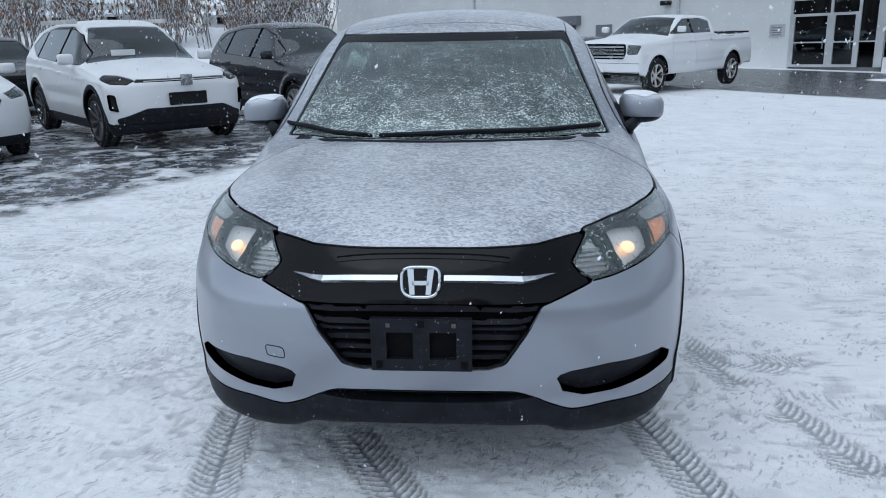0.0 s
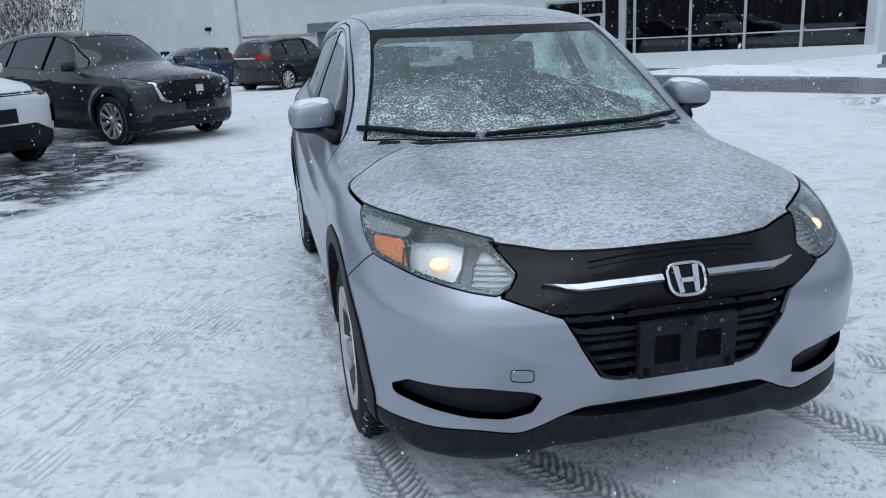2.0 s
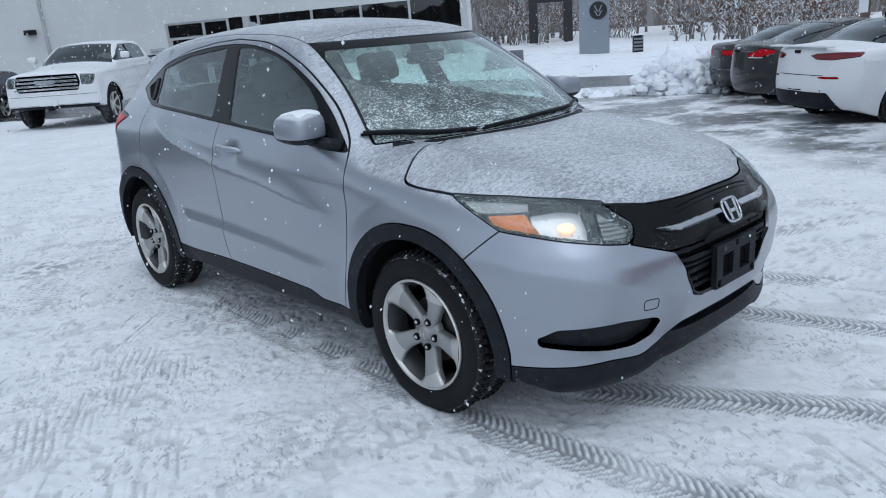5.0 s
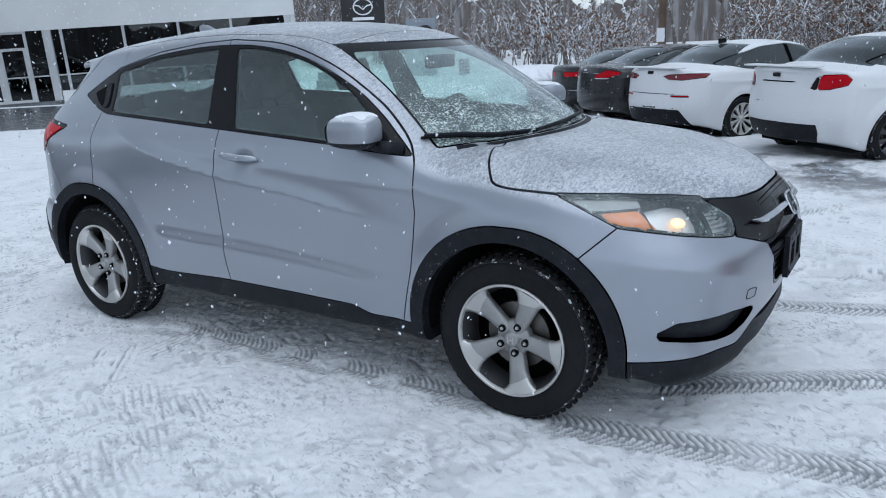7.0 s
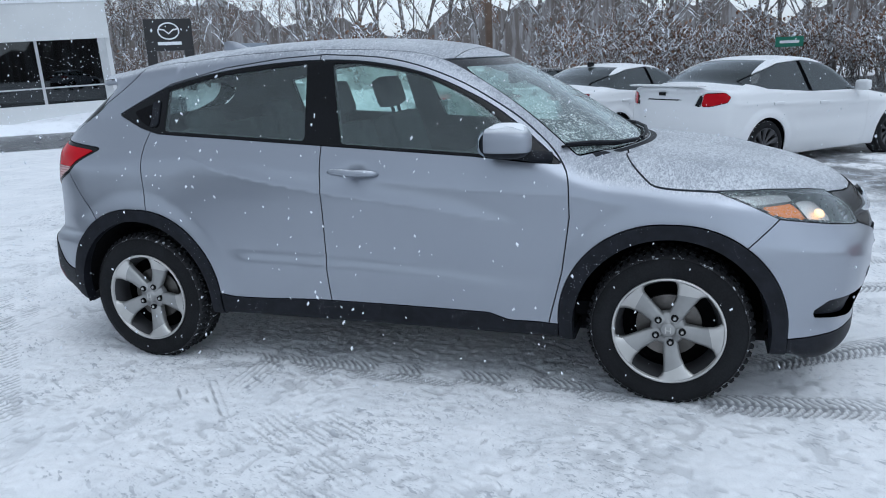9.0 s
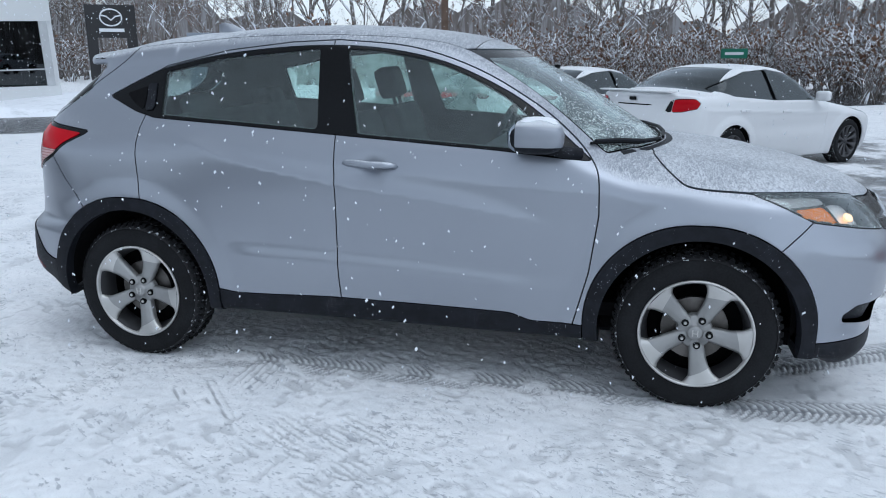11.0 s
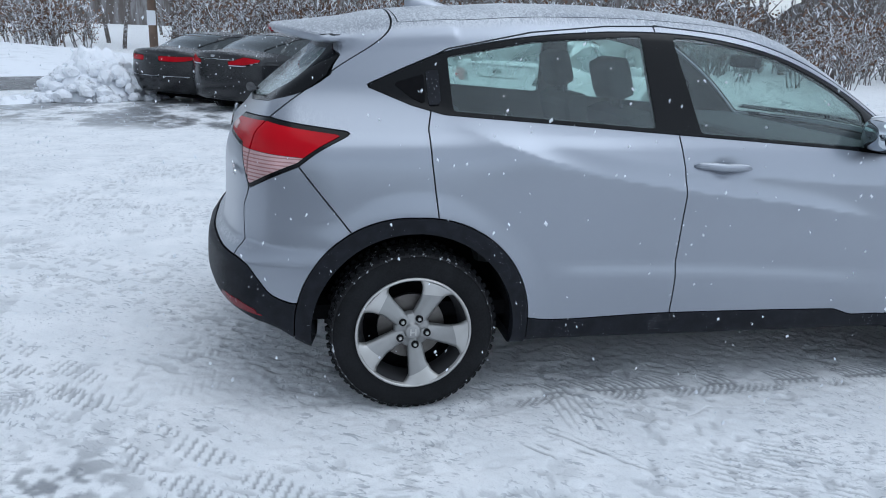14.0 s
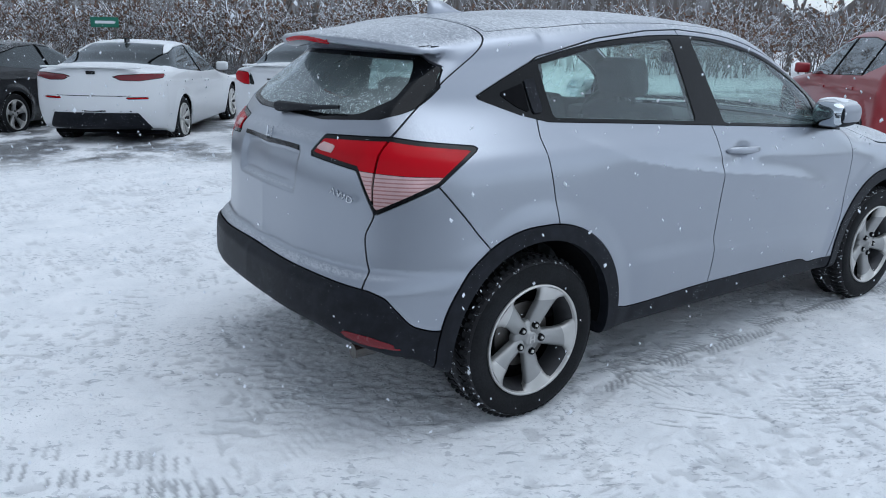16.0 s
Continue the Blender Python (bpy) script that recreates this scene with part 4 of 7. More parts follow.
# towing eye cover
ring = [snap((-0.470 + 0.034 * math.copysign(abs(math.cos(a)) ** 0.4, math.cos(a)), -0.79, 0.514 + 0.020 * math.copysign(abs(math.sin(a)) ** 0.4, math.sin(a))), 0.0003)[0] for a in np.linspace(0, 2 * math.pi, 41)]
part("tow_cover_seam", tube(ring, 0.0016, 5), PLASTIC, car)

# lamp bulbs, widened so their glow stands for the lit reflectors
for s in (-1, 1):
    c, g = snap((s * 0.672, -0.6, 0.834), -0.032)
    bm = lathe((0.0, 0.016, 0.009, 0.012, 0.012, 0.002, 0.009, -0.010, 0.0, -0.014), 20)
    bmesh.ops.transform(bm, matrix=Matrix.Translation(c) @ g.to_track_quat("X", "Z").to_matrix().to_4x4() @ Matrix.Diagonal((0.6, 2.6, 1.8, 1)), verts=bm.verts)
    part("bulb", bm, BULB, car, "warm glowing ellipse for the bulb and its lit reflector", True)

# mirrors
MIRROR = material("mirror_silver", (0.6, 0.65, 0.7), 0.04, 1.0)
for s in (-1, 1):
    def pod(x, y, z):
        u, v, w = (x * s - 0.885) / 0.098, (y - 0.668) / 0.108, (z - 1.114) / 0.072
        return ((np.abs(u) ** 3 + np.abs(v * (1 - 0.18 * u)) ** 2.6 + np.abs(w * (1 + 0.10 * u)) ** 3) ** (1 / 2.9) - 1) * 0.08
    lo = (-1.02, 0.52, 1.02) if s < 0 else (0.76, 0.52, 1.02)
    m_ = nets(pod, lo, (lo[0] + 0.26, 0.81, 1.22), 0.009)
    mir = link_shell("door_mirror", m_.keep(np.minimum(m_.v[:, 2] - 1.079, 0.745 - m_.v[:, 1])).rim(0.008), SILVER_SNOWY, car, "silver mirror cap with snow on top")
    ripple = 0.012 * np.sin(m_.v[:, 0] * 55) * np.cos(m_.v[:, 1] * 47 + 1)
    link_shell("snow_cap", m_.keep(np.minimum(m_.v[:, 2] - 1.174 + ripple * 0.5 - 0.05 * (m_.v[:, 1] - 0.62), 0.735 - m_.v[:, 1])).moved(0.004).rim(0.004), CAP_SNOW, mir, "thin snow on the mirror cap")
    link_shell("mirror_foot", m_.keep(np.minimum(1.077 - m_.v[:, 2], 0.75 - m_.v[:, 1])).moved(-0.002), PLASTIC, mir)
    back = m_.keep(m_.v[:, 1] - 0.746)
    link_shell("mirror_bezel", back.moved(-0.003), PLASTIC, mir, "black mirror bezel")
    link_shell("mirror_glass", back.keep(0.80 - np.maximum(np.abs((back.v[:, 0] * s - 0.885) / 0.098), np.abs((back.v[:, 2] - 1.114) / 0.072))).moved(0.001), MIRROR, mir)
    bm = tube([(s * 0.795, 0.50, 1.035), (s * 0.83, 0.56, 1.048), (s * 0.87, 0.63, 1.062)], [0.030, 0.026, 0.022], 10)
    part("mirror_arm", bm, PLASTIC, mir, "", True)

# door handles
for s in (-1, 1):
    pts = [snap((s * 0.86, y, z), o)[0] for y, z, o in ((1.262, 0.968, -0.002), (1.285, 0.969, 0.016), (1.33, 0.970, 0.030), (1.39, 0.971, 0.036), (1.45, 0.974, 0.026), (1.49, 0.976, 0.012), (1.512, 0.977, -0.002))]
    part("door_handle", tube(pts, [0.006, 0.013, 0.016, 0.016, 0.016, 0.013, 0.006], 10), SILVER, car, "body-coloured door handle", True)

# wipers
for pts in (((-0.715, 0.455, 1.07), (-0.60, 0.36, 1.066), (-0.47, 0.255, 1.055), (-0.30, 0.175, 1.050)), ((-0.265, 0.165, 1.050), (-0.05, 0.155, 1.062), (0.15, 0.175, 1.066), (0.40, 0.235, 1.062), (0.66, 0.39, 1.062))):
    q = [snap(p, 0.022)[0] for p in pts]
    w = part("wiper", tube(q, [0.007] + [0.009] * (len(q) - 2) + [0.006], 8), PLASTIC, car, "black wiper arm")
    part("wiper_blade", tube([v - Vector((0, -0.018, 0.010)) for v in q], 0.006, 6), RUBBER, w)
strip([(x, 0.12 + 0.24 * (abs(x) / 0.7) ** 2.2, 1.045, 0.016) for x in np.linspace(-0.66, 0.66, 21)], 0.002, PLASTIC, "cowl_trim", car, "black cowl trim", 0.0)
# aerial fin
bm = bmesh.new()
rows = []
for u, hgt, wd in ((0.0, 0.003, 0.006), (0.25, 0.020, 0.022), (0.6, 0.052, 0.020), (0.85, 0.066, 0.012), (1.0, 0.060, 0.006)):
    y = 2.36 + 0.2 * u
    z = float(snap((0, y, 1.56))[0].z) - 0.004
    rows.append([bm.verts.new(p) for p in ((-wd, y, z), (-wd * 0.25, y, z + hgt), (wd * 0.25, y, z + hgt), (wd, y, z))])
for A, B in zip(rows, rows[1:]):
    for i in range(3):
        bm.faces.new((A[i], A[i + 1], B[i + 1], B[i]))
bm.faces.new(rows[-1])
bmesh.ops.recalc_face_normals(bm, faces=bm.faces)
part("aerial_fin", bm, SILVER, car, "silver shark-fin aerial", True)
# rear fittings
strip([(x, 3.2, 1.436 - 0.02 * (x / 0.2) ** 2, 0.009) for x in np.linspace(-0.20, 0.20, 9)], 0.003, RED_LENS, "high_brake_light", car, "red strip brake light", 0.001)
q = [snap(p, 0.02)[0] for p in ((0.06, 3.24, 1.155), (-0.05, 3.235, 1.163), (-0.20, 3.22, 1.172), (-0.38, 3.18, 1.178))]
rw = part("rear_wiper", tube(q, [0.022, 0.018, 0.011, 0.006], 8), PLASTIC, car, "black rear wiper")
c, g = snap((0.0, 3.33, 1.062), 0.004)
for s in (-1, 1):
    part("rear_emblem_post", tube([c + Vector((s * 0.018, 0, -0.032)), c + Vector((s * 0.026, -0.012, 0.034))], 0.005, 6), CHROME, car)
part("rear_emblem_bar", tube([c + Vector((-0.02, 0, -0.002)), c + Vector((0.02, 0, -0.002))], 0.005, 6), CHROME, car)
strip([(x, 3.34, 1.028, 0.010) for x in np.linspace(-0.26, 0.26, 9)], 0.006, GLOSS_BLACK, "tailgate_grip", car, "dark grip over the plate recess", 0.0)
fc = bpy.data.curves.new("awd_badge", "FONT")
fc.body, fc.size, fc.extrude, fc.align_x, fc.space_character = "AWD", 0.040, 0.003, "CENTER", 1.15
tmp = bpy.data.objects.new("awd_badge", fc)
scene.collection.objects.link(tmp)
bpy.context.view_layer.update()
me = bpy.data.meshes.new_from_object(tmp)
scene.collection.objects.unlink(tmp)
bpy.data.objects.remove(tmp)
me.materials.clear()
me.materials.append(CHROME)
c, g = snap((-0.568, 3.3, 0.898), 0.007)
b_ = new("awd_badge", me)
b_.parent = car
right = Vector((0, 0, 1)).cross(g).normalized()
b_.matrix_local = Matrix.Translation(c) @ Matrix((right, g.cross(right), g)).transposed().to_4x4() @ Matrix(((1.3, 0.28, 0, 0), (0, 0.85, 0, 0), (0, 0, 1, 0), (0, 0, 0, 1)))
tagged(b_, "chrome AWD badge")
tailpipe = part("exhaust_tip", tube([(-0.5, 2.9, 0.27), (-0.5, 3.22, 0.27)], 0.03, 14), STEEL, car)

# cabin
part("cabin_floor", boxed(-0.76, 0.76, 0.2, 3.0, 0.34, 0.40), LINER, car)
part("dashboard", boxed(-0.74, 0.74, 0.42, 0.98, 0.70, 1.035, 0.05), TRIM_GREY, car, "dark dashboard")
part("load_floor", boxed(-0.6, 0.6, 2.55, 3.2, 0.62, 0.72), LINER, car)


def seat(x, y, wide, name):
    st = part(name, boxed(x - wide, x + wide, y - 0.42, y + 0.08, 0.50, 0.66, 0.06), SEAT, car, "grey cloth seat")
    m = Matrix.Translation((x, y + 0.06, 0.62)) @ Matrix.Rotation(-0.30, 4, "X")
    part("backrest", boxed(-wide, wide, -0.06, 0.07, 0.0, 0.56, 0.05, m), SEAT, st)
    for hx in ((0,) if wide < 0.4 else (-0.38, 0.38)):
        low_ = 0.0 if wide < 0.4 else 0.13
        bm = boxed(hx - 0.13, hx + 0.13, -0.05, 0.06, 0.60 - low_, 0.78 - low_, 0.045, m)
        for dx in (-0.05, 0.05):
            box(bm, hx + dx - 0.008, hx + dx + 0.008, -0.008, 0.008, 0.5, 0.62, 0, m)
        part("headrest", bm, SEAT, st, "", True)


seat(-0.37, 1.42, 0.25, "front_seat")
seat(0.37, 1.42, 0.25, "front_seat")
seat(0.0, 2.24, 0.62, "rear_seat")
ring = [(0.37 + 0.18 * math.cos(a), 1.02 - 0.06 * math.sin(a), 0.98 + 0.17 * math.sin(a)) for a in np.linspace(0, 2 * math.pi, 33)]
sw = part("steering_wheel", tube(ring, 0.016, 8), TRIM_GREY, car, "black steering wheel", True)
part("steering_hub", boxed(0.30, 0.44, 0.98, 1.04, 0.93, 1.02, 0.02), TRIM_GREY, sw)
part("rear_view_mirror", boxed(-0.12, 0.12, 0.80, 0.84, 1.32, 1.385, 0.02), PLASTIC, car, "black rear-view mirror")


# ---- ground: one sheet of trodden snow over a wet asphalt lot, falling gently away from the car ----
def ground_z(x, y):
    return -0.014 * np.maximum(0, np.minimum(np.hypot(x, y - 1.3), 60) - 4) - 0.016 * np.clip(np.asarray(x, float) - 3, 0, 27) - 0.008 * np.clip(np.asarray(y, float) - 0.3, 0, 2.7)


SNOW = material("trodden_snow_over_asphalt", (0.8, 0.83, 0.88), 0.6)
n = Nodes(SNOW)
x, y, _ = n.xyz(n.pos)
edge = n.math("MULTIPLY", n.math("SUBTRACT", n.noise(0.7, 6, 0.65), 0.5), 2.2)
across = n.math("ADD", x, y)
left_lot = n.ramp(n.math("ADD", n.math("SUBTRACT", n.math("MULTIPLY", n.math("SUBTRACT", y, 3.2), 0.45), n.math("ADD", x, 3.75)), n.math("MULTIPLY", edge, 0.5)), -0.1, 0.35)
left_lot = n.math("MULTIPLY", left_lot, n.ramp(n.math("ADD", n.math("ADD", y, n.math("MULTIPLY", x, -0.15)), n.math("MULTIPLY", edge, 0.4)), 3.4, 4.1))
lane = n.math("MULTIPLY", n.ramp(n.math("ADD", across, n.math("MULTIPLY", edge, 0.5)), 24.6, 25.2), n.ramp(across, 46.5, 47.0, 1, 0))
right_lot = n.math("MULTIPLY", n.ramp(n.math("ADD", n.math("MULTIPLY", x, 0.8), n.math("ADD", n.math("MULTIPLY", y, -0.45), edge)), 3.4, 4.6), n.ramp(x, 13.0, 15.0, 1, 0))
right_lot = n.math("MULTIPLY", right_lot, n.ramp(n.noise(0.9, 5, 0.7, n.scaled((0.6, 1.0, 1.0), rot=(0, 0, 0.8))), 0.42, 0.56))
left_lot = n.math("MULTIPLY", left_lot, n.ramp(n.math("ADD", n.math("ADD", x, n.math("MULTIPLY", n.math("MAXIMUM", n.math("SUBTRACT", y, 7.5), 0.0), 0.35)), n.math("MULTIPLY", edge, 0.4)), -2.7, -2.0, 1, 0))
left_lot = n.math("MULTIPLY", left_lot, n.ramp(y, 13.0, 15.0, 1, 0))
wet = n.math("MAXIMUM", lane, n.math("MAXIMUM", n.math("MULTIPLY", left_lot, n.ramp(n.noise(1.6, 6, 0.7), 0.36, 0.5)), n.math("MULTIPLY", right_lot, 0.85)))
fine = n.noise(48, 8, 0.72)
mid = n.noise(3.2, 5, 0.6)
scuff = n.ramp(n.noise(9, 6, 0.68, n.scaled((1, 0.55, 1), rot=(0, 0, 0.7)), 0.8), 0.60, 0.72)
dirt = n.math("MULTIPLY", scuff, n.ramp(n.noise(0.8, 4), 0.40, 0.62))
snow_c = n.mix(n.ramp(mid, 0.3, 0.72), (0.80, 0.815, 0.835), (0.90, 0.906, 0.918))
snow_c = n.mix(n.ramp(n.noise(150, 4, 0.75), 0.50, 0.68, 0.0, 0.30), snow_c, (0.52, 0.54, 0.58))
snow_c = n.mix(n.math("MULTIPLY", dirt, 0.16), snow_c, (0.40, 0.42, 0.45))
def dashes(heading, scale, ratio, lo, patch, seed):
    """Short scrapes and dents that run along a heading, in patches."""
    a = math.radians(heading)
    u = n.math("SUBTRACT", n.math("MULTIPLY", x, math.cos(a)), n.math("MULTIPLY", y, math.sin(a)))
    v = n.math("ADD", n.math("MULTIPLY", x, math.sin(a) * ratio), n.math("MULTIPLY", y, math.cos(a) * ratio))
    c = n.add("ShaderNodeCombineXYZ")
    n.put(c.inputs[0], u)
    n.put(c.inputs[1], v)
    c.inputs[2].default_value = seed
    mark = n.ramp(n.noise(scale, 3, 0.6, c.outputs[0], 0.5), lo, lo + 0.03)
    return n.math("MULTIPLY", mark, n.ramp(n.noise(patch, 4, 0.65, n.scaled((1, 1, 1), off=(seed, 3, 0))), 0.48, 0.63))


# the grey is bared asphalt plus dent shade put into the colour
for head, sc, ratio, lo, patch, seed in ((30, 32, 0.36, 0.59, 1.6, 1.0), (38, 44, 0.42, 0.585, 2.2, 2.0), (75, 50, 0.48, 0.595, 1.3, 3.0), (15, 64, 0.40, 0.59, 1.0, 5.0)):
    mark = dashes(head, sc, ratio, lo, patch, seed)
    snow_c = n.mix(n.math("MULTIPLY", mark, 0.58), snow_c, (0.34, 0.36, 0.40))
    scuff = n.math("MAXIMUM", scuff, mark)
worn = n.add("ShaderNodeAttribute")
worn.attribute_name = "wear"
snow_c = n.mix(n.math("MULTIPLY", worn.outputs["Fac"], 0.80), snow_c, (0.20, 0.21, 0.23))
asph = n.mix(n.ramp(n.noise(55, 5, 0.7), 0.35, 0.7), (0.028, 0.030, 0.034), (0.085, 0.088, 0.095))
slush = n.ramp(n.noise(5, 7, 0.72), 0.50, 0.64)
asph = n.mix(n.math("MULTIPLY", slush, n.math("SUBTRACT", 1.0, lane)), asph, (0.50, 0.54, 0.60))
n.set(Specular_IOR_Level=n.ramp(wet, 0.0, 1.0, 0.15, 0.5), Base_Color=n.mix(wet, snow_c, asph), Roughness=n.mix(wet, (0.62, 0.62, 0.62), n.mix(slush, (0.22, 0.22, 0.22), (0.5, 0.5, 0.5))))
n.bump(n.math("ADD", n.math("ADD", n.math("MULTIPLY", fine, 0.30), n.math("MULTIPLY", mid, 0.35)), n.math("MULTIPLY", scuff, -0.26)), 0.6, 0.03)
FRESH_SNOW = material("banked_snow", (0.84, 0.87, 0.92), 0.65)
n = Nodes(FRESH_SNOW)
a = n.noise(5, 7, 0.65)
n.set(Base_Color=n.mix(n.ramp(n.noise(1.5, 6, 0.7), 0.5, 0.8), (0.86, 0.88, 0.92), (0.55, 0.57, 0.60)))
n.bump(a, 0.6, 0.05)


def sheet(name, xs, ys, height, mat, parent=None, label=""):
    X, Y = np.meshgrid(xs, ys, indexing="ij")
    Z = height(X, Y)
    v = np.stack([X, Y, Z], -1).reshape(-1, 3)
    i = np.arange(len(xs) * len(ys)).reshape(len(xs), len(ys))
    q = np.stack([i[:-1, :-1], i[1:, :-1], i[1:, 1:], i[:-1, 1:]], -1).reshape(-1, 4)
    me = bpy.data.meshes.new(name)
    me.vertices.add(len(v))
    me.vertices.foreach_set("co", v.astype(np.float32).ravel())
    me.loops.add(len(q) * 4)
    me.loops.foreach_set("vertex_index", q.astype(np.int32).ravel())
    me.polygons.add(len(q))
    me.polygons.foreach_set("loop_start", np.arange(0, len(q) * 4, 4, dtype=np.int32))
    me.polygons.foreach_set("use_smooth", np.ones(len(q), bool))
    me.update(calc_edges=True)
    me.materials.append(mat)
    ob = new(name, me)
    ob.parent = parent
    return tagged(ob, label)


def value_noise(x, y, cell, seed):
    lat = np.random.RandomState(seed).rand(257, 257)
    u, v = x / cell + 500.0, y / cell + 500.0
    i, j = np.floor(u).astype(int), np.floor(v).astype(int)
    fu, fv = u - i, v - j
    fu, fv = fu * fu * (3 - 2 * fu), fv * fv * (3 - 2 * fv)
    g = lambda a, b: lat[a % 257, b % 257]
    return (g(i, j) * (1 - fu) + g(i + 1, j) * fu) * (1 - fv) + (g(i, j + 1) * (1 - fu) + g(i + 1, j + 1) * fu) * fv


# tyre tracks: start, heading in degrees from +y towards +x, length, bend per metre, depth, tread kind
TRACKS = ((-0.80, 2.35, 180, 2.5, 0.0, 0.82, 0), (0.78, 2.35, 180, 2.5, 0.0, 0.82, 0), (-0.83, -0.10, 174, 2.6, -0.10, 1.0, 0), (0.74, -0.12, 164, 3.2, 0.0, 1.0, 0), (-0.36, -0.36, 148, 2.4, 0.05, 1.0, 0),
          (1.08, 0.62, 161, 2.6, 0.0, 0.84, 0), (1.05, 0.40, 104, 3.0, 0.12, 0.7, 0), (1.15, 0.1, 112, 5.0, 0.05, 0.6, 1),
          (-0.1, 4.5, 222, 3.1, 0.0, 0.75, 1), (-0.75, 4.0, 223, 2.0, 0.0, 0.8, 1), (-1.3, 3.62, 221, 1.6, 0.0, 0.75, 1), (-0.2, 4.75, 205, 1.4, 0.05, 0.65, 1), (0.6, 5.0, 224, 2.0, 0.0, 0.6, 1),
          (-0.96, 2.33, 228, 0.95, 0.0, 0.75, 2), (-1.36, 1.66, 213, 0.9, 0.0, 0.6, 2), (-1.98, 1.30, 199, 0.7, 0.0, 0.6, 2), (-1.53, 1.70, 205, 1.0, 0.0, 0.6, 2), (-1.30, 1.45, 208, 0.7, 0.0, 0.55, 2), (-0.73, 1.95, 267, 0.55, 0.0, 0.55, 2), (-2.5, 0.25, 31, 1.4, 0.0, 0.5, 2), (-2.15, -0.25, 25, 1.2, 0.0, 0.5, 2), (-0.02, 3.47, 271, 0.9, 0.0, 0.5, 2),
          (-3.1, 1.3, 36, 2.2, 0.04, 0.5, 2), (-3.3, 2.6, 60, 2.0, 0.0, 0.45, 1), (-2.4, 3.3, 118, 1.6, 0.05, 0.45, 1), (-1.9, 3.9, 155, 1.4, 0.0, 0.4, 2), (-3.9, 4.6, 128, 3.0, 0.05, 0.5, 0), (-3.6, 6.2, 118, 4.0, 0.06, 0.55, 0), (-3.3, 5.4, 95, 4.0, 0.02, 0.5, 1))


def tracks(x, y):
    """Pressed depth and bared asphalt of all the tracks."""
    h, bare = np.zeros_like(x), np.zeros_like(x)
    gate = value_noise(x, y, 0.45, 7)
    for k, (px, py, head, length, bend, deep, kind) in enumerate(TRACKS):
        a = math.radians(head)
        dx, dy = math.sin(a), math.cos(a)
        nx, ny = dy, -dx
        if abs(bend) < 1e-6:
            s, d = (x - px) * dx + (y - py) * dy, (x - px) * nx + (y - py) * ny
        else:
            cx, cy, R = px + nx / bend, py + ny / bend, 1 / bend
            r = np.hypot(x - cx, y - cy)
            d = (abs(R) - r) * np.sign(R)
            ang = np.arctan2((x - cx) * dx + (y - cy) * dy, -((x - cx) * nx + (y - cy) * ny) * np.sign(R))
            s = ang * abs(R)
        on = (1 - smooth01(0.085, 0.105, np.abs(d))) * smooth01(-0.05, 0.15, s) * (1 - smooth01(length - 0.4, length, s))
        on = on * smooth01(0.30, 0.62, gate * (1.5 - deep) + 0.42 * deep)
        if deep < 0.85:
            on = on * smooth01(0.36, 0.55, value_noise(x + 7 * k, y, 0.11, 9))
        if kind == 0:
            lug = smooth01(-0.2, 0.35, np.sin(2 * math.pi * (s + 0.3 * np.abs(d) + 5.0 * d * d) / 0.034)) * smooth01(0.006, 0.012, np.abs(d))
        elif kind == 1:
            lug = 1 - smooth01(0.30, 0.80, np.sin(2 * math.pi * (s - 0.5 * d) / 0.046 + 2.5 * value_noise(x, y, 0.3, 12)))
            on = on * (1 - smooth01(0.045, 0.06, np.abs(d)))
        else:
            lug = 1 - smooth01(0.30, 0.75, np.sin(2 * math.pi * d / 0.036))
        h += deep * on * (-0.007 + 0.010 * lug if deep > 0.85 else -0.007 * (1 - lug))
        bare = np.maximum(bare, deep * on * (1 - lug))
    return h, bare


# places worn thin: x, y, radius, how bare
WORN = ((-1.24, 3.85, 0.28, 1.0), (-1.29, 0.16, 0.20, 0.55), (-1.33, 0.14, 0.22, 0.5), (-1.21, 0.22, 0.22, 0.4))


def snow_height(x, y):
    near = np.maximum(np.abs(x + 0.8), np.abs(y - 1.7)) < 9
    fade = 1 - smooth01(5.0, 8.5, np.hypot(x + 0.8, y - 1.7))
    z = ground_z(x, y) + 0.010 * fade * (value_noise(x, y, 0.9, 1) - 0.5) + 0.004 * fade * (value_noise(x, y, 0.21, 2) - 0.5) + 0.005 * fade * (value_noise(x, y, 0.07, 3) - 0.5) + 0.007 * fade * (value_noise(x, y, 0.03, 4) - 0.5)
    scuff = smooth01(0.66, 0.80, value_noise(x + 0.4 * y, y - 0.2 * x, 0.16, 5)) * smooth01(0.5, 0.7, value_noise(x, y, 0.8, 6))
    t, bare = tracks(x, y)
    u, v = 0.87 * x - 0.5 * y, 0.5 * x + 0.87 * y
    chip = smooth01(0.70, 0.78, value_noise(u, v * 0.42, 0.030, 15)) * smooth01(0.52, 0.66, value_noise(x, y, 0.33, 16)) * fade
    chip2 = smooth01(0.72, 0.80, value_noise(u * 0.6 + v * 0.3, v - 0.3 * u, 0.036, 17)) * smooth01(0.55, 0.70, value_noise(x, y, 0.5, 18)) * fade
    chip = np.maximum(chip, chip2)
    worn_patch = np.zeros_like(x)
    for px, py, size, much in WORN:
        worn_patch = np.maximum(worn_patch, much * np.exp(-((x - px) ** 2 + (y - py) ** 2) / size ** 2) * smooth01(0.35, 0.62, 0.5 * value_noise(x, y, 0.09, 31) + 0.5 * value_noise(x, y, 0.028, 32)))
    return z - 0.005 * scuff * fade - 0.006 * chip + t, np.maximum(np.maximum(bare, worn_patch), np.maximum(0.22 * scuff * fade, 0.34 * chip))


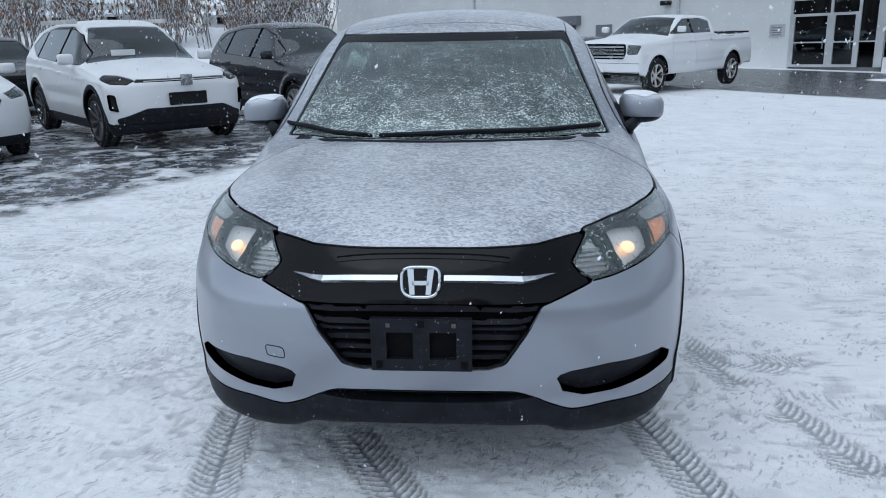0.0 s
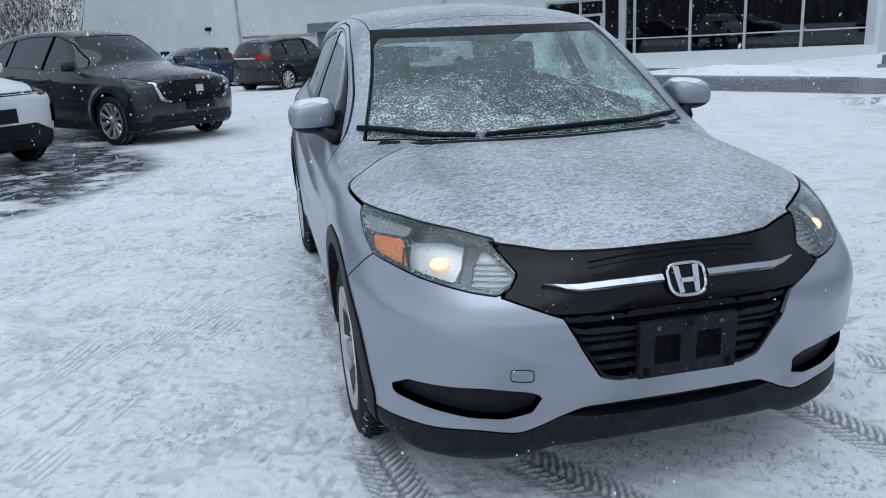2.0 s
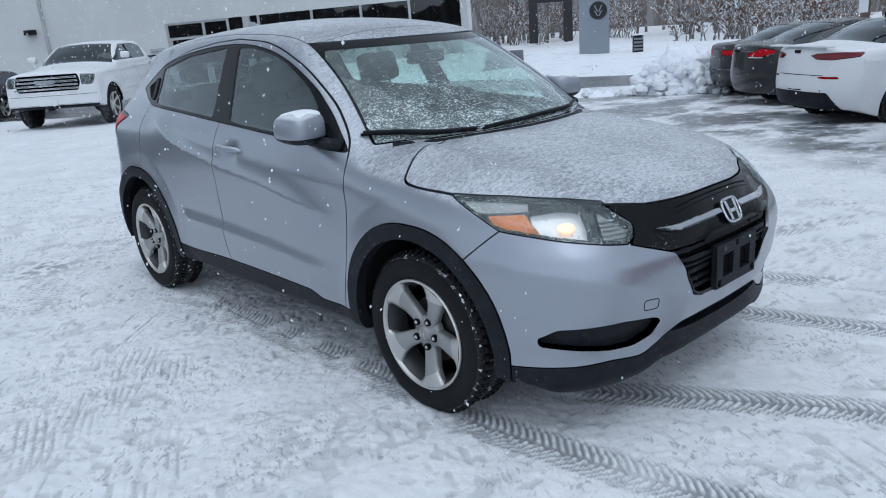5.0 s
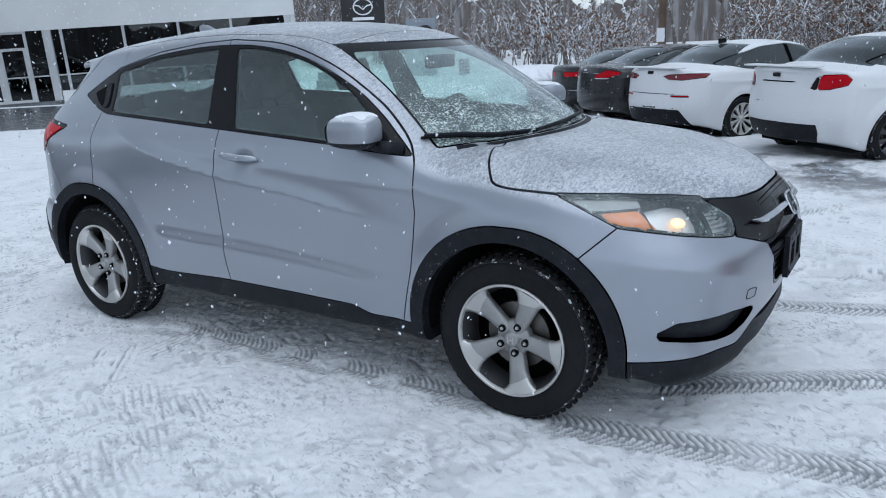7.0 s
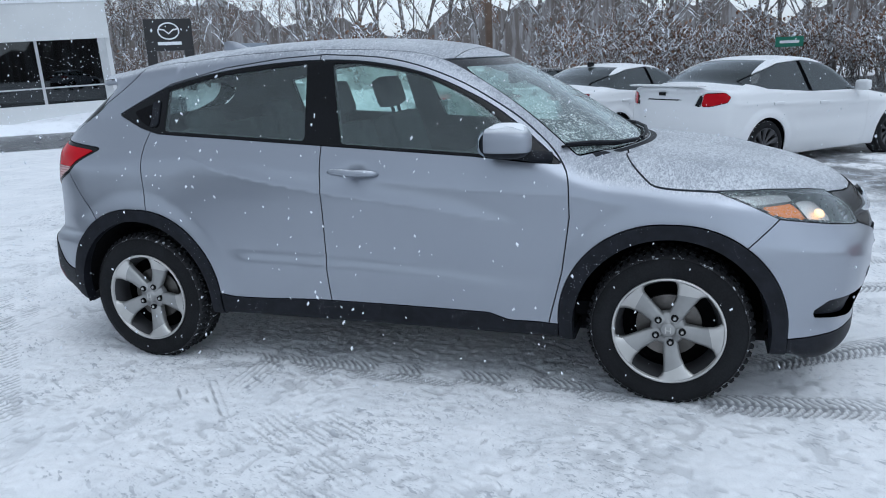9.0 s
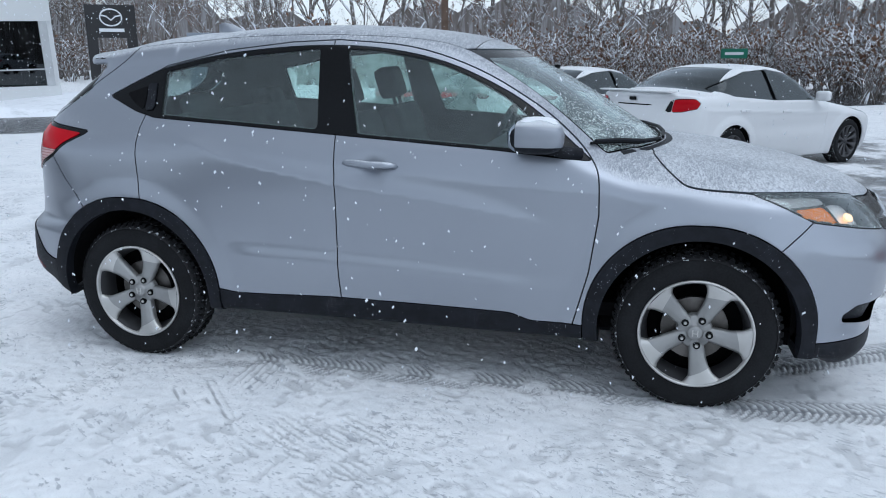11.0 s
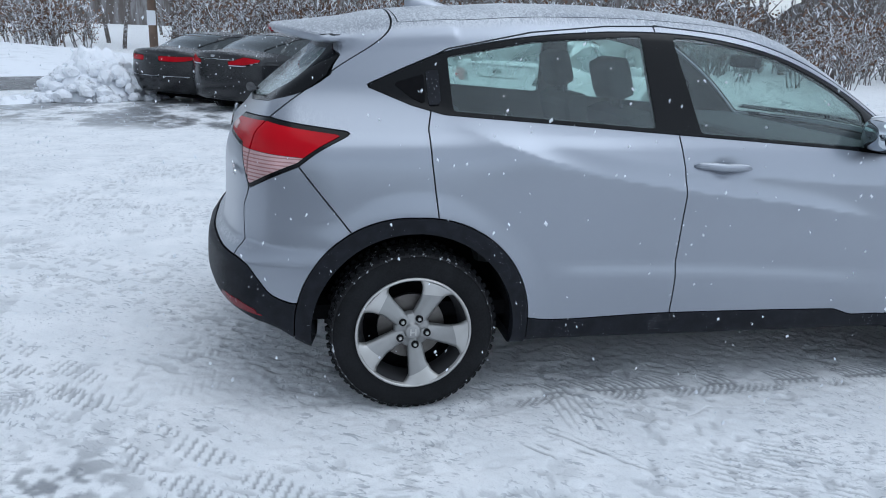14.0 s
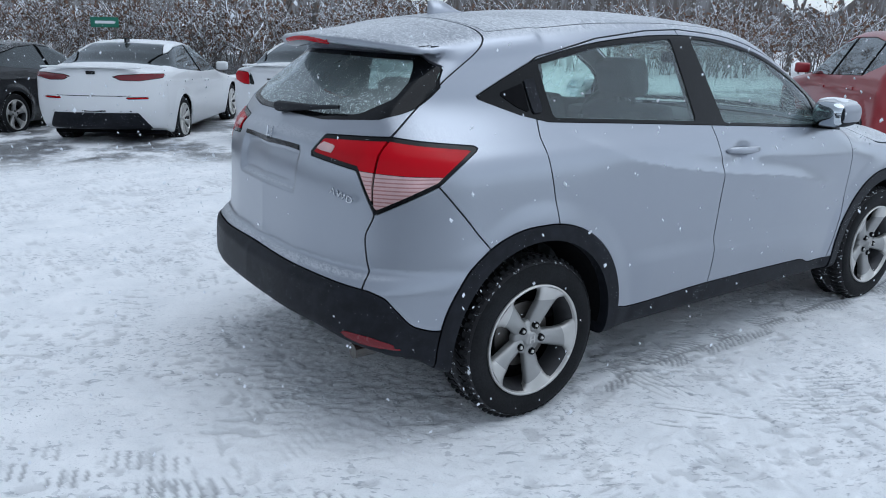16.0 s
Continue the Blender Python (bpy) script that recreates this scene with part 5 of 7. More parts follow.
span = lambda a, b, c, d, s: np.concatenate([-np.geomspace(400, -a + 0.01, 30) + 0.0, np.linspace(a, b, 70)[:-1], np.arange(b, c, s), np.linspace(c, d, 90), np.geomspace(d + 0.3, 400, 30)])
xs, ys = span(-8, -3.0, 1.6, 8, 0.0095), span(-8, -2.2, 5.0, 11, 0.0095)
X, Y = np.meshgrid(xs, ys, indexing="ij")
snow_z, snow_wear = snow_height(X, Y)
ground = sheet("ground", xs, ys, lambda X, Y: snow_z, SNOW)
tagged(ground, "trodden snow over wet asphalt with tyre tracks", "ground", kind="structure")
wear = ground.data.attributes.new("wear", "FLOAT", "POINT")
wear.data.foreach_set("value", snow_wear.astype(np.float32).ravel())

# ---- dealership building ----
WALL_WHITE = grained("white_wall_panels", (0.66, 0.67, 0.67), 0.7, 8, 0.1, 0.04)
SHOW_GLASS = glass("dark_showroom_glass", (0.10, 0.12, 0.13), 0.0, 0.02)
FRAME_GREY = grained("grey_aluminium", (0.48, 0.49, 0.50), 0.45, 20, 0.05, 0.08, 0.3)
DOOR_GREY = grained("grey_painted_metal", (0.17, 0.18, 0.20), 0.55, 10, 0.1, 0.1)
# near-black walls put the dimness of the room into their colour
DIMMED_WALL = grained("showroom_wall_dimmed", (0.045, 0.05, 0.055), 0.8, 5)
FLOOR_GREY = grained("showroom_floor", (0.16, 0.17, 0.18), 0.4, 5)
# its own axes: x along the front, y into the house, z up; the front lies at y = 0
HOUSE = pose(0, 0, 0, 0, 0, -45) @ Matrix.Translation((0, 34.65, 0)) @ pose(-8, 0, 0, 0, -1.3, 0) @ Matrix.Translation((8, 0, 0))
house = thing("dealership_building", HOUSE, "long white dealership building with a glazed showroom front", "building")
WZ0, WZ1, WTOP = -0.05, 2.66, 4.2
bm = boxed(-53.5, -15.0, 0, 0.3, -2.0, 6.4)
part("wall", bm, WALL_WHITE, house, "white panelled wall")
part("fascia", boxed(-15.0, -0.1, -0.08, 0.35, WZ1, WTOP), WALL_WHITE, house, "white fascia band over the glass")
part("hall_roof", boxed(-53.6, -15.0, -0.05, 22, 6.4, 6.55), FRESH_SNOW, house, "flat hall roof under snow")
part("hall_side_wall", boxed(-15.3, -15.0, 0.3, 22, WTOP + 0.12, 6.4), WALL_WHITE, house)
part("roof", boxed(-15.0, 0.0, -0.12, 22, WTOP, WTOP + 0.12), FRESH_SNOW, house, "flat roof under snow")
part("side_wall", boxed(-0.45, -0.1, 0.05, 22, -2.0, WZ1), WALL_WHITE, house)
part("rear_wall", boxed(-53.5, -0.1, 21.7, 22, -2.0, WTOP), WALL_WHITE, house)
part("left_wall", boxed(-53.5, -53.2, 0.3, 21.7, -2.0, 6.4), WALL_WHITE, house)
part("showroom_floor", boxed(-15, -0.45, 0.1, 9, -0.62, -0.42), FLOOR_GREY, house)
# back wall, ceiling and end wall share the darkened colour
part("showroom_back_wall", boxed(-15, -0.45, 9, 9.2, -0.6, WZ1), DIMMED_WALL, house)
part("showroom_ceiling", boxed(-15, -0.45, 0.35, 9, WZ1, WZ1 + 0.1), DIMMED_WALL, house)
part("showroom_end_wall", boxed(-15.2, -15.0, 0.3, 9, -0.6, WZ1), DIMMED_WALL, house)
part("sill_wall", boxed(-10.8, -0.1, -0.10, 0.2, -2.0, 0.0), WALL_WHITE, house, "low white wall under the glass")
mull = [-14.98, -13.16, -11.95, -11.0, -10.42, -7.80, -5.40, -3.05, -0.45]
for i, mx in enumerate(mull):
    wide = 0.17 if mx == -11.0 else (0.16 if mx == -0.45 else 0.06)
    part("mullion", boxed(mx - wide, mx + wide, -0.03 - 0.1 * (wide > 0.1), 0.12, -0.42 if mx < -10.5 else 0.0, WZ1, 0.008), FRAME_GREY, house, "grey aluminium post")
for a, b in zip(mull, mull[1:]):
    low = -0.42 if b <= -10.9 else 0.0
    pane = part("window_pane", boxed(a + 0.05, b - 0.05, 0.04, 0.055, low, WZ1), SHOW_GLASS, house)
    pane.visible_shadow = False
    part("transom", boxed(a + 0.03, b - 0.03, -0.02, 0.10, 0.66, 0.72), FRAME_GREY, house)
    if b < -11.5:
        for z0, z1 in ((-0.42, -0.30), (1.85, 1.97), (2.56, WZ1)):
            part("door_rail", boxed(a + 0.05, b - 0.05, -0.02, 0.10, z0, z1), FRAME_GREY, house)
        for xx in (a + 0.05, b - 0.17):
            part("door_stile", boxed(xx, xx + 0.12, -0.022, 0.10, -0.42, 1.97), FRAME_GREY, house)
        part("door_handle", boxed(b - 0.3, b - 0.26, -0.08, -0.04, 0.4, 0.9, 0.01), CHROME, house)
gar = part("roller_door", boxed(-30.1, -27.9, -0.04, 0.05, -1.6, 1.95), DOOR_GREY, house, "grey roller door")
part("roller_housing", boxed(-30.5, -27.5, -0.45, 0.0, 1.95, 2.5, 0.03), DOOR_GREY, gar)
for z0 in np.arange(-1.5, 1.9, 0.12):
    part("door_slat", boxed(-30.05, -27.95, -0.055, -0.04, z0, z0 + 0.10), DOOR_GREY, gar)
part("service_door", boxed(-26.4, -25.25, -0.04, 0.05, -1.0, 1.92, 0.01), DOOR_GREY, house, "grey steel door")
for xx in (-44.1, -42.1, -40.0, -38.3, -32.9):
    fr = part("small_window", boxed(xx - 0.55, xx + 0.55, -0.03, 0.05, 0.55, 1.42), FRAME_GREY, house)
    part("pane", boxed(xx - 0.48, xx + 0.48, -0.04, -0.031, 0.62, 1.35), GLOSS_BLACK, fr)
part("wall_lamp", boxed(-21.95, -21.45, -0.35, 0.0, 2.75, 2.98, 0.03), PLASTIC, house, "black wall lamp")
part("wall_lamp", boxed(-39.5, -39.2, -0.3, 0.0, 2.5, 2.75, 0.03), PLASTIC, house, "black wall lamp")
for xx in (-21.0, -36.6):
    part("downpipe", boxed(xx - 0.07, xx + 0.07, -0.14, 0.0, -1.2, 6.3, 0.02), FRAME_GREY, house)
plq = part("notice_plate", boxed(-16.0, -15.25, -0.03, 0.0, 0.95, 1.55), FRAME_GREY, house, "grey notice plate")
for k in range(4):
    part("text_bar", boxed(-15.9, -15.4, -0.036, -0.03, 1.05 + 0.11 * k, 1.09 + 0.11 * k), DOOR_GREY, plq)
for bx in (-9.7, -8.9, -6.2, -4.9, -3.9, -2.2):
    t_ = thing("desk", HOUSE @ Matrix.Translation((bx, 1.2 + (bx * 7 % 3), -0.42)), "pale office desk behind the showroom glass", "desk", "showroom desks")
    part("desk_top", boxed(-0.6, 0.6, -0.3, 0.3, 0.72, 0.76, 0.01), PAPER, t_)
    part("desk_front", boxed(-0.58, 0.58, -0.28, -0.25, 0.0, 0.72), WALL_WHITE, t_)


# ---- snow banks ----
def bank(name, cx, cy, rx, ry, h, turn, label, seed, rough=0.25, step=0.12, steep=1.5):
    c, s = math.cos(turn), math.sin(turn)

    def height(X, Y):
        wx, wy = cx + c * X - s * Y, cy + s * X + c * Y
        d = np.sqrt((X / rx) ** 2 + (Y / ry) ** 2)
        base = h * np.clip(1 - d ** steep, -0.15, 1)
        nz = np.zeros_like(X)
        for k, (fr, am) in enumerate(((0.5, 1), (1.3, 0.5), (3.1, 0.25), (7.3, 0.12))):
            nz += am * np.sin(wx * fr * 1.7 + seed + 1.3 * np.sin(wy * fr * 1.1 + k)) * np.cos(wy * fr * 1.9 + seed * 2 + 1.1 * np.sin(wx * fr))
        if rough > 0.4:
            base = base * (0.45 + 0.85 * value_noise(wx, wy, 0.42, 21) + 0.45 * value_noise(wx, wy, 0.17, 22) + 0.12 * value_noise(wx, wy, 0.07, 23)) - 0.06
        return base * (1 + min(rough, 0.25) * nz) + ground_z(wx, wy)

    ob = sheet(name, np.arange(-rx * 1.08, rx * 1.08, step), np.arange(-ry * 1.08, ry * 1.08, step), height, FRESH_SNOW)
    ob.matrix_world = Matrix.Translation((cx, cy, 0)) @ Matrix.Rotation(turn, 4, "Z")
    return tagged(ob, label, "snow bank", kind="stuff")


bank("snow_bank", 31.0, 20.0, 13.0, 13.0, 0.85, -0.785, "smooth snow-covered lawn bank by the sign pylon", 1.0, 0.05, 0.3, 2.2)
bank("snow_pile", 13.4, 7.05, 1.25, 0.85, 0.85, 2.25, "lumpy ploughed snow pile beside parked cars", 2.0, 0.65, 0.04, 2.2)
bank("snow_pile", 11.6, 8.9, 1.6, 0.5, 0.22, 2.25, "low broken ridge of ploughed snow", 4.0, 0.6, 0.05, 2)
bank("snow_ridge", 16.5, 21.5, 5.0, 0.9, 0.35, -0.78, "low ploughed snow ridge before the showroom", 3.0, 0.2, 0.12)
bank("snow_hill", -24.0, 46.0, 20.0, 9.0, 2.4, -0.1, "snow-covered hillside behind the car rows", 5.0, 0.06, 0.5, 3)

DIRTY_SNOW = material("dirty_ploughed_snow", (0.8, 0.82, 0.86), 0.7)
n = Nodes(DIRTY_SNOW)
n.set(Base_Color=n.mix(n.ramp(n.noise(4, 6, 0.7), 0.52, 0.72), (0.84, 0.86, 0.90), (0.34, 0.35, 0.37)))
n.bump(n.noise(24, 5, 0.7), 0.8, 0.03)


def chunks(cx, cy, rx, ry, h, turn, count, sizes, seed, label):
    """Broken lumps of ploughed snow heaped on a pile."""
    rs = np.random.RandomState(seed)
    bm = bmesh.new()
    bmesh.ops.create_icosphere(bm, subdivisions=2, radius=1.0)
    base = np.array([v.co for v in bm.verts])
    tris = np.array([[v.index for v in f.verts] for f in bm.faces])
    bm.free()
    vs, fs = [], []
    for k in range(count):
        a, d = rs.uniform(0, 2 * math.pi), math.sqrt(rs.rand()) * 1.08
        u, w = rx * d * math.cos(a), ry * d * math.sin(a)
        x, y = cx + u * math.cos(turn) - w * math.sin(turn), cy + u * math.sin(turn) + w * math.cos(turn)
        size = rs.uniform(*sizes) * (1.15 - 0.5 * d)
        z = float(ground_z(x, y)) + h * max(0.0, 1 - d ** 2.0) * 0.75 + size * 0.2
        lump = base * (1 + 0.28 * (rs.rand(len(base), 1) - 0.5)) * np.array([1.0, rs.uniform(0.6, 1.0), rs.uniform(0.5, 0.9)])
        b = rs.uniform(0, 6.28)
        lump = lump @ np.array([[math.cos(b), math.sin(b), 0], [-math.sin(b), math.cos(b), 0], [0, 0, 1]])
        vs.append(lump * size + np.array([x, y, z]))
        fs.append(tris + k * len(base))
    me = bpy.data.meshes.new("snow_chunks")
    me.from_pydata(np.concatenate(vs).tolist(), [], np.concatenate(fs).tolist())
    me.materials.append(DIRTY_SNOW)
    tagged(new("snow_chunks", me), label, "snow lumps", kind="stuff")


chunks(13.4, 7.05, 1.35, 0.95, 0.95, 2.25, 190, (0.09, 0.26), 3, "broken lumps of dirty ploughed snow on the pile")
chunks(11.6, 8.9, 1.9, 0.5, 0.14, 2.25, 80, (0.04, 0.13), 4, "small lumps of ploughed snow along the lane")

# ---- signs ----
PYLON_GREY = grained("grey_sign_panel", (0.24, 0.27, 0.31), 0.4, 10, 0.03, 0.05)
SIGN_BLACK = grained("black_sign_panel", (0.012, 0.012, 0.014), 0.4, 10, 0.03)
SIGN_WHITE = grained("white_sign_shape", (0.75, 0.77, 0.80), 0.4, 10, 0.02, 0.05)
GREEN = grained("green_sign", (0.01, 0.16, 0.10), 0.4, 10, 0.02, 0.1)
p = thing("sign_pylon", pose(24.6, 17.6, -0.42, 0, 0, -58), "tall grey dealer sign pylon with a dark round emblem", "sign")
part("pylon_panel", boxed(-0.62, 0.62, -0.15, 0.15, -0.3, 2.72, 0.03), PYLON_GREY, p)
bm = lathe((0.0, 0.0, 0.36, 0.0, 0.36, 0.03, 0.0, 0.03), 40)
bmesh.ops.transform(bm, matrix=Matrix.Translation((0.18, -0.19, 2.08)) @ Matrix.Rotation(math.pi / 2, 4, "Z"), verts=bm.verts)
em = part("round_emblem", bm, SIGN_BLACK, p, "round black emblem with pale chevrons")
for sg in (-1, 1):
    for z0, h0 in ((2.03, 0.26), (1.86, 0.22)):
        part("emblem_bar", slab((0, 0, 0.05, 0, 0.17, h0, 0.12, h0), 0.01, Matrix.Translation((0.18, -0.205, z0)) @ Matrix.Diagonal((sg, 1, 1, 1))), PYLON_GREY, em)
p = thing("sign_pylon", pose(60.5, 49.0, 0.1, 0, 0, -48), "black dealer sign portal with a pale winged oval emblem", "sign")
part("sign_board", boxed(-2.2, 2.2, -0.3, 0.3, 2.9, 5.9, 0.05), SIGN_BLACK, p)
for sg in (-1, 1):
    part("sign_post", boxed(sg * 1.75 - 0.45, sg * 1.75 + 0.45, -0.3, 0.3, -1.0, 2.9, 0.03), SIGN_BLACK, p)
ring = [(0.95 * math.cos(a), -0.34, 4.75 + 0.75 * math.sin(a)) for a in np.linspace(0, 2 * math.pi, 40)]
part("oval_emblem", tube(ring, 0.07, 8), SIGN_WHITE, p, "pale oval emblem")
part("emblem_wing", tube([(-0.9, -0.34, 4.95), (-0.4, -0.34, 4.85), (0, -0.34, 4.5), (0.4, -0.34, 4.85), (0.9, -0.34, 4.95)], 0.07, 8), SIGN_WHITE, p)
part("name_bar", boxed(-1.1, 1.1, -0.33, -0.3, 3.45, 3.75, 0.02), SIGN_WHITE, p, "pale lettering bar")
p = thing("road_sign", pose(43.5, -4.9, -0.8, 0, 0, -94), "green road sign on two posts", "sign")
part("sign_plate", boxed(-0.72, 0.72, -0.03, 0.03, 1.95, 2.5, 0.01), GREEN, p)
part("text_bar", boxed(-0.5, 0.5, -0.036, -0.03, 2.15, 2.3), SIGN_WHITE, p)
for sg in (-0.5, 0.5):
    part("sign_post", boxed(sg - 0.03, sg + 0.03, 0.03, 0.08, 0, 2.5), STEEL, p)
p = thing("utility_box", pose(25.4, 16.0, -0.15, 0, 0, -50), "small black slatted utility box in the snow", "box")
part("box_body", boxed(-0.2, 0.2, -0.2, 0.2, -0.1, 0.72, 0.02), PLASTIC, p)
for k in range(4):
    part("box_slat", boxed(-0.19, 0.19, -0.22, -0.2, 0.12 + 0.14 * k, 0.20 + 0.14 * k), DOOR_GREY, p)
part("box_lid", boxed(-0.24, 0.24, -0.24, 0.24, 0.72, 0.78, 0.02), FRESH_SNOW, p, "snow cap")
p = thing("steps", pose(20.3, 19.0, float(ground_z(20.3, 19.0)), 0, 0, -45), "dark stone garden steps half under snow", "steps")
for k in range(3):
    part("step", boxed(-0.75 + 0.1 * k, 0.75 + 0.1 * k, 0.42 * k, 0.42 * k + 0.44, -0.1, 0.34 + 0.30 * k, 0.02), DOOR_GREY, p)
p = thing("utility_pole", pose(28.8, 8.5, -1.0), "brown wooden utility pole with a small white notice", "pole")
part("pole_shaft", tube([(0, 0, 0), (0, 0, 5), (0, 0, 10)], [0.17, 0.15, 0.13], 12), grained("weathered_pole_wood", (0.16, 0.11, 0.08), 0.85, 20, 0.4), p, "", True)
part("pole_notice", boxed(-0.22, -0.18, -0.16, 0.16, 1.9, 2.45), SIGN_WHITE, p)


# ---- parked cars ----
def parked(name, m, spec, label, group):
    """A parked car from its outlines. y runs back from the front axle."""
    S = spec
    hw, wb, belt, low = S["half"], S["base"], S["belt"], S["low"]
    bz = lambda y: curve(belt, y)

    def half_width(y, z):
        over = np.maximum(z - bz(y), 0)
        w = hw * curve((0.15, 0.90, 0.35, 0.965, 0.6, 1.0, 0.85, 0.995, 1.1, 0.955, 1.4, 0.90), z) - over * S["tumble"]
        for wy in (0, wb):
            r = np.sqrt((y - wy) ** 2 + (z - S["wheel"]) ** 2)
            w = w + 0.02 * (1 - smooth01(S["arch"] + 0.03, S["arch"] + 0.14, r))
        w = w - 0.018 * np.exp(-(((z - 0.62) / 0.10) ** 2)) * smooth01(0.3, 0.7, y) * (1 - smooth01(wb - 0.7, wb - 0.3, y))
        return w + 0.006 * np.exp(-(((z - bz(y) + 0.14) / 0.03) ** 2))

    def form(x, y, z):
        ax = np.abs(x)
        side = ax - half_width(y, z)
        bow = (ax / 0.8) ** 2.4
        shift = S["bow"] * bow * (1 - 2 * smooth01(0.6, wb + 0.2, y))
        top = (z - curve(S["top"], y - shift) + 0.045 * (ax / 0.7) ** 2.2) * 0.8
        nose = (curve(S["nose"], z) + S["nosebow"] * (ax / 0.8) ** 2.6 - y) * 0.9
        tail = (y - curve(S["tail"], z) + S["tailbow"] * (ax / 0.8) ** 2.6) * 0.9
        f = smax(smax(side, smax(nose, tail, 0.05), 0.08), top, 0.07)
        if "bed" in S:
            f = np.maximum(f, -smax(smax(ax - hw + 0.13, S["bed"][0] - y, 0.02), smax(y - S["bed"][1], 0.85 - z, 0.02), 0.02))
        return smax(f, low + 0.11 * smooth01(wb + 0.25, wb + 0.75, y) + 0.04 * smooth01(-0.4, -0.75, y) - z, 0.04)

    ob = thing(name, m, label, "car", group)
    zmax = max(S["top"][1::2]) + 0.08
    sh = nets(form, (-hw - 0.08, min(S["nose"][1::2]) - 0.1, low - 0.08), (hw + 0.08, max(S["tail"][1::2]) + 0.1, zmax), S.get("step", 0.035))
    fl = lambda s: (np.abs(s.v[:, 0]), s.v[:, 1], s.v[:, 2])
    get = lambda s, fn, g=0.004: s.cut(fn(*fl(s)), g)
    for wy in (0, wb):
        _, sh = get(sh, lambda ax, y, z: where(ax > 0.45, S["arch"] - np.sqrt((y - wy) ** 2 + (z - S["wheel"]) ** 2)), 0)
    rough_form = nets(form, (-hw - 0.1, min(S["nose"][1::2]) - 0.15, low - 0.1), (hw + 0.1, max(S["tail"][1::2]) + 0.15, zmax), 0.075)
    for wy in (0, wb):
        _, rough_form = get(rough_form, lambda ax, y, z: where(ax > 0.45, S["arch"] - np.sqrt((y - wy) ** 2 + (z - S["wheel"]) ** 2)), 0)
    # near-black inner skin supplies the shade in seams and openings
    link_shell("inner_shell", rough_form.moved(-0.055).flipped(), LINER, ob)
    if S.get("clad"):
        cl, sh = get(sh, lambda ax, y, z: np.maximum(S["clad"] - z, where(ax > 0.45, np.maximum(S["arch"] + 0.055 - np.hypot(y, z - S["wheel"]), S["arch"] + 0.055 - np.hypot(y - wb, z - S["wheel"])))))
        link_shell("lower_cladding", cl.rim(0.03), PLASTIC, ob, "black plastic cladding")
    win, sh = get(sh, lambda ax, y, z: where(ax > 0.35, inside(S["dlo"], y, z, 0.01)))
    for s in (-1, 1):
        half = win.keep(win.v[:, 0] * s)
        for cut in S["pillars"]:
            a, y, z = fl(half)
            half = half.keep(np.abs(y - cut[0] + (z - 1.2) * cut[1]) - cut[2])
        edges = [-9] + [c[0] for c in S["pillars"]] + [9]
        for e0, e1 in zip(edges, edges[1:]):
            seg = half.keep(np.minimum(half.v[:, 1] - e0, e1 - half.v[:, 1]))
            if len(seg.f):
                link_shell("side_window", seg.moved(-0.006), CAR_GLASS, ob, "dark side glass")
    ws = S["screen"]
    scr, sh = get(sh, lambda ax, y, z: np.minimum(np.minimum(y - S["bow"] * (ax / 0.8) ** 2.4 - ws[0], ws[1] - y + S["bow"] * (ax / 0.8) ** 2.4) * 0.6, half_width(y, z) - 0.10 - ax) + where(z > 0.8, 0.0) * 0)
    link_shell("windshield", scr.moved(-0.006), CAR_GLASS, ob)
    if "back" in S:
        bk = S["back"]
        scr, sh = get(sh, lambda ax, y, z: where(z > bk[2], np.minimum(np.minimum(y + S["bow"] * (ax / 0.8) ** 2.4 - bk[0], bk[1] - y - S["bow"] * (ax / 0.8) ** 2.4) * 0.6, half_width(y, z) - 0.10 - ax)))
        link_shell("rear_window", scr.moved(-0.006), CAR_GLASS, ob)
    for nm, poly, end, mat, out in S["lamps"]:
        lp, sh = get(sh, lambda ax, y, z: where((y - wb / 2) * end > 0.9, inside(poly, ax - end * y, z)))
        if nm in ("headlight", "taillight", "fog_lamp", "side_strip"):
            for s in (-1, 1):
                link_shell(nm, lp.keep(lp.v[:, 0] * s).moved(out).rim(0.02), mat, ob)
        else:
            link_shell(nm, lp.moved(out).rim(0.03 if out >= 0 else -0.03), mat, ob)
    body, sh2 = sh, None
    for yc in S["seams"]:
        a, y, z = fl(body)
        body = body.keep(np.abs(y - yc) + where((a < 0.5) | (z > 1.6), 0) * 0 + np.where((a < hw * 0.6), 1, 0) - 0.005)
    link_shell("body", body.rim(0.015), S["paint"], ob)
    part("underbody", boxed(-hw + 0.12, hw - 0.12, -0.5, wb + 0.5, low, low + 0.12), LINER, ob)
    for wy in (0, wb):
        for s in (-1, 1):
            wheel(ob, s * (hw - 0.115), wy, S["wheel"], S["wheel"], 0.22, S["rim"], S["spokes"], s, S["wheelmat"])
            bm = lathe((S["arch"], 0.0, S["arch"], 0.3, 0.0, 0.3), 28)
            bmesh.ops.transform(bm, matrix=Matrix.Translation((s * (hw - 0.03), wy, S["wheel"])) @ Matrix.Diagonal((-s, 1, 1, 1)), verts=bm.verts)
            bmesh.ops.delete(bm, geom=[v for v in bm.verts if v.co.z < low + 0.03], context="VERTS")
            part("wheel_liner", bm, LINER, ob, "", True)
    my, mz = S["mirror"]
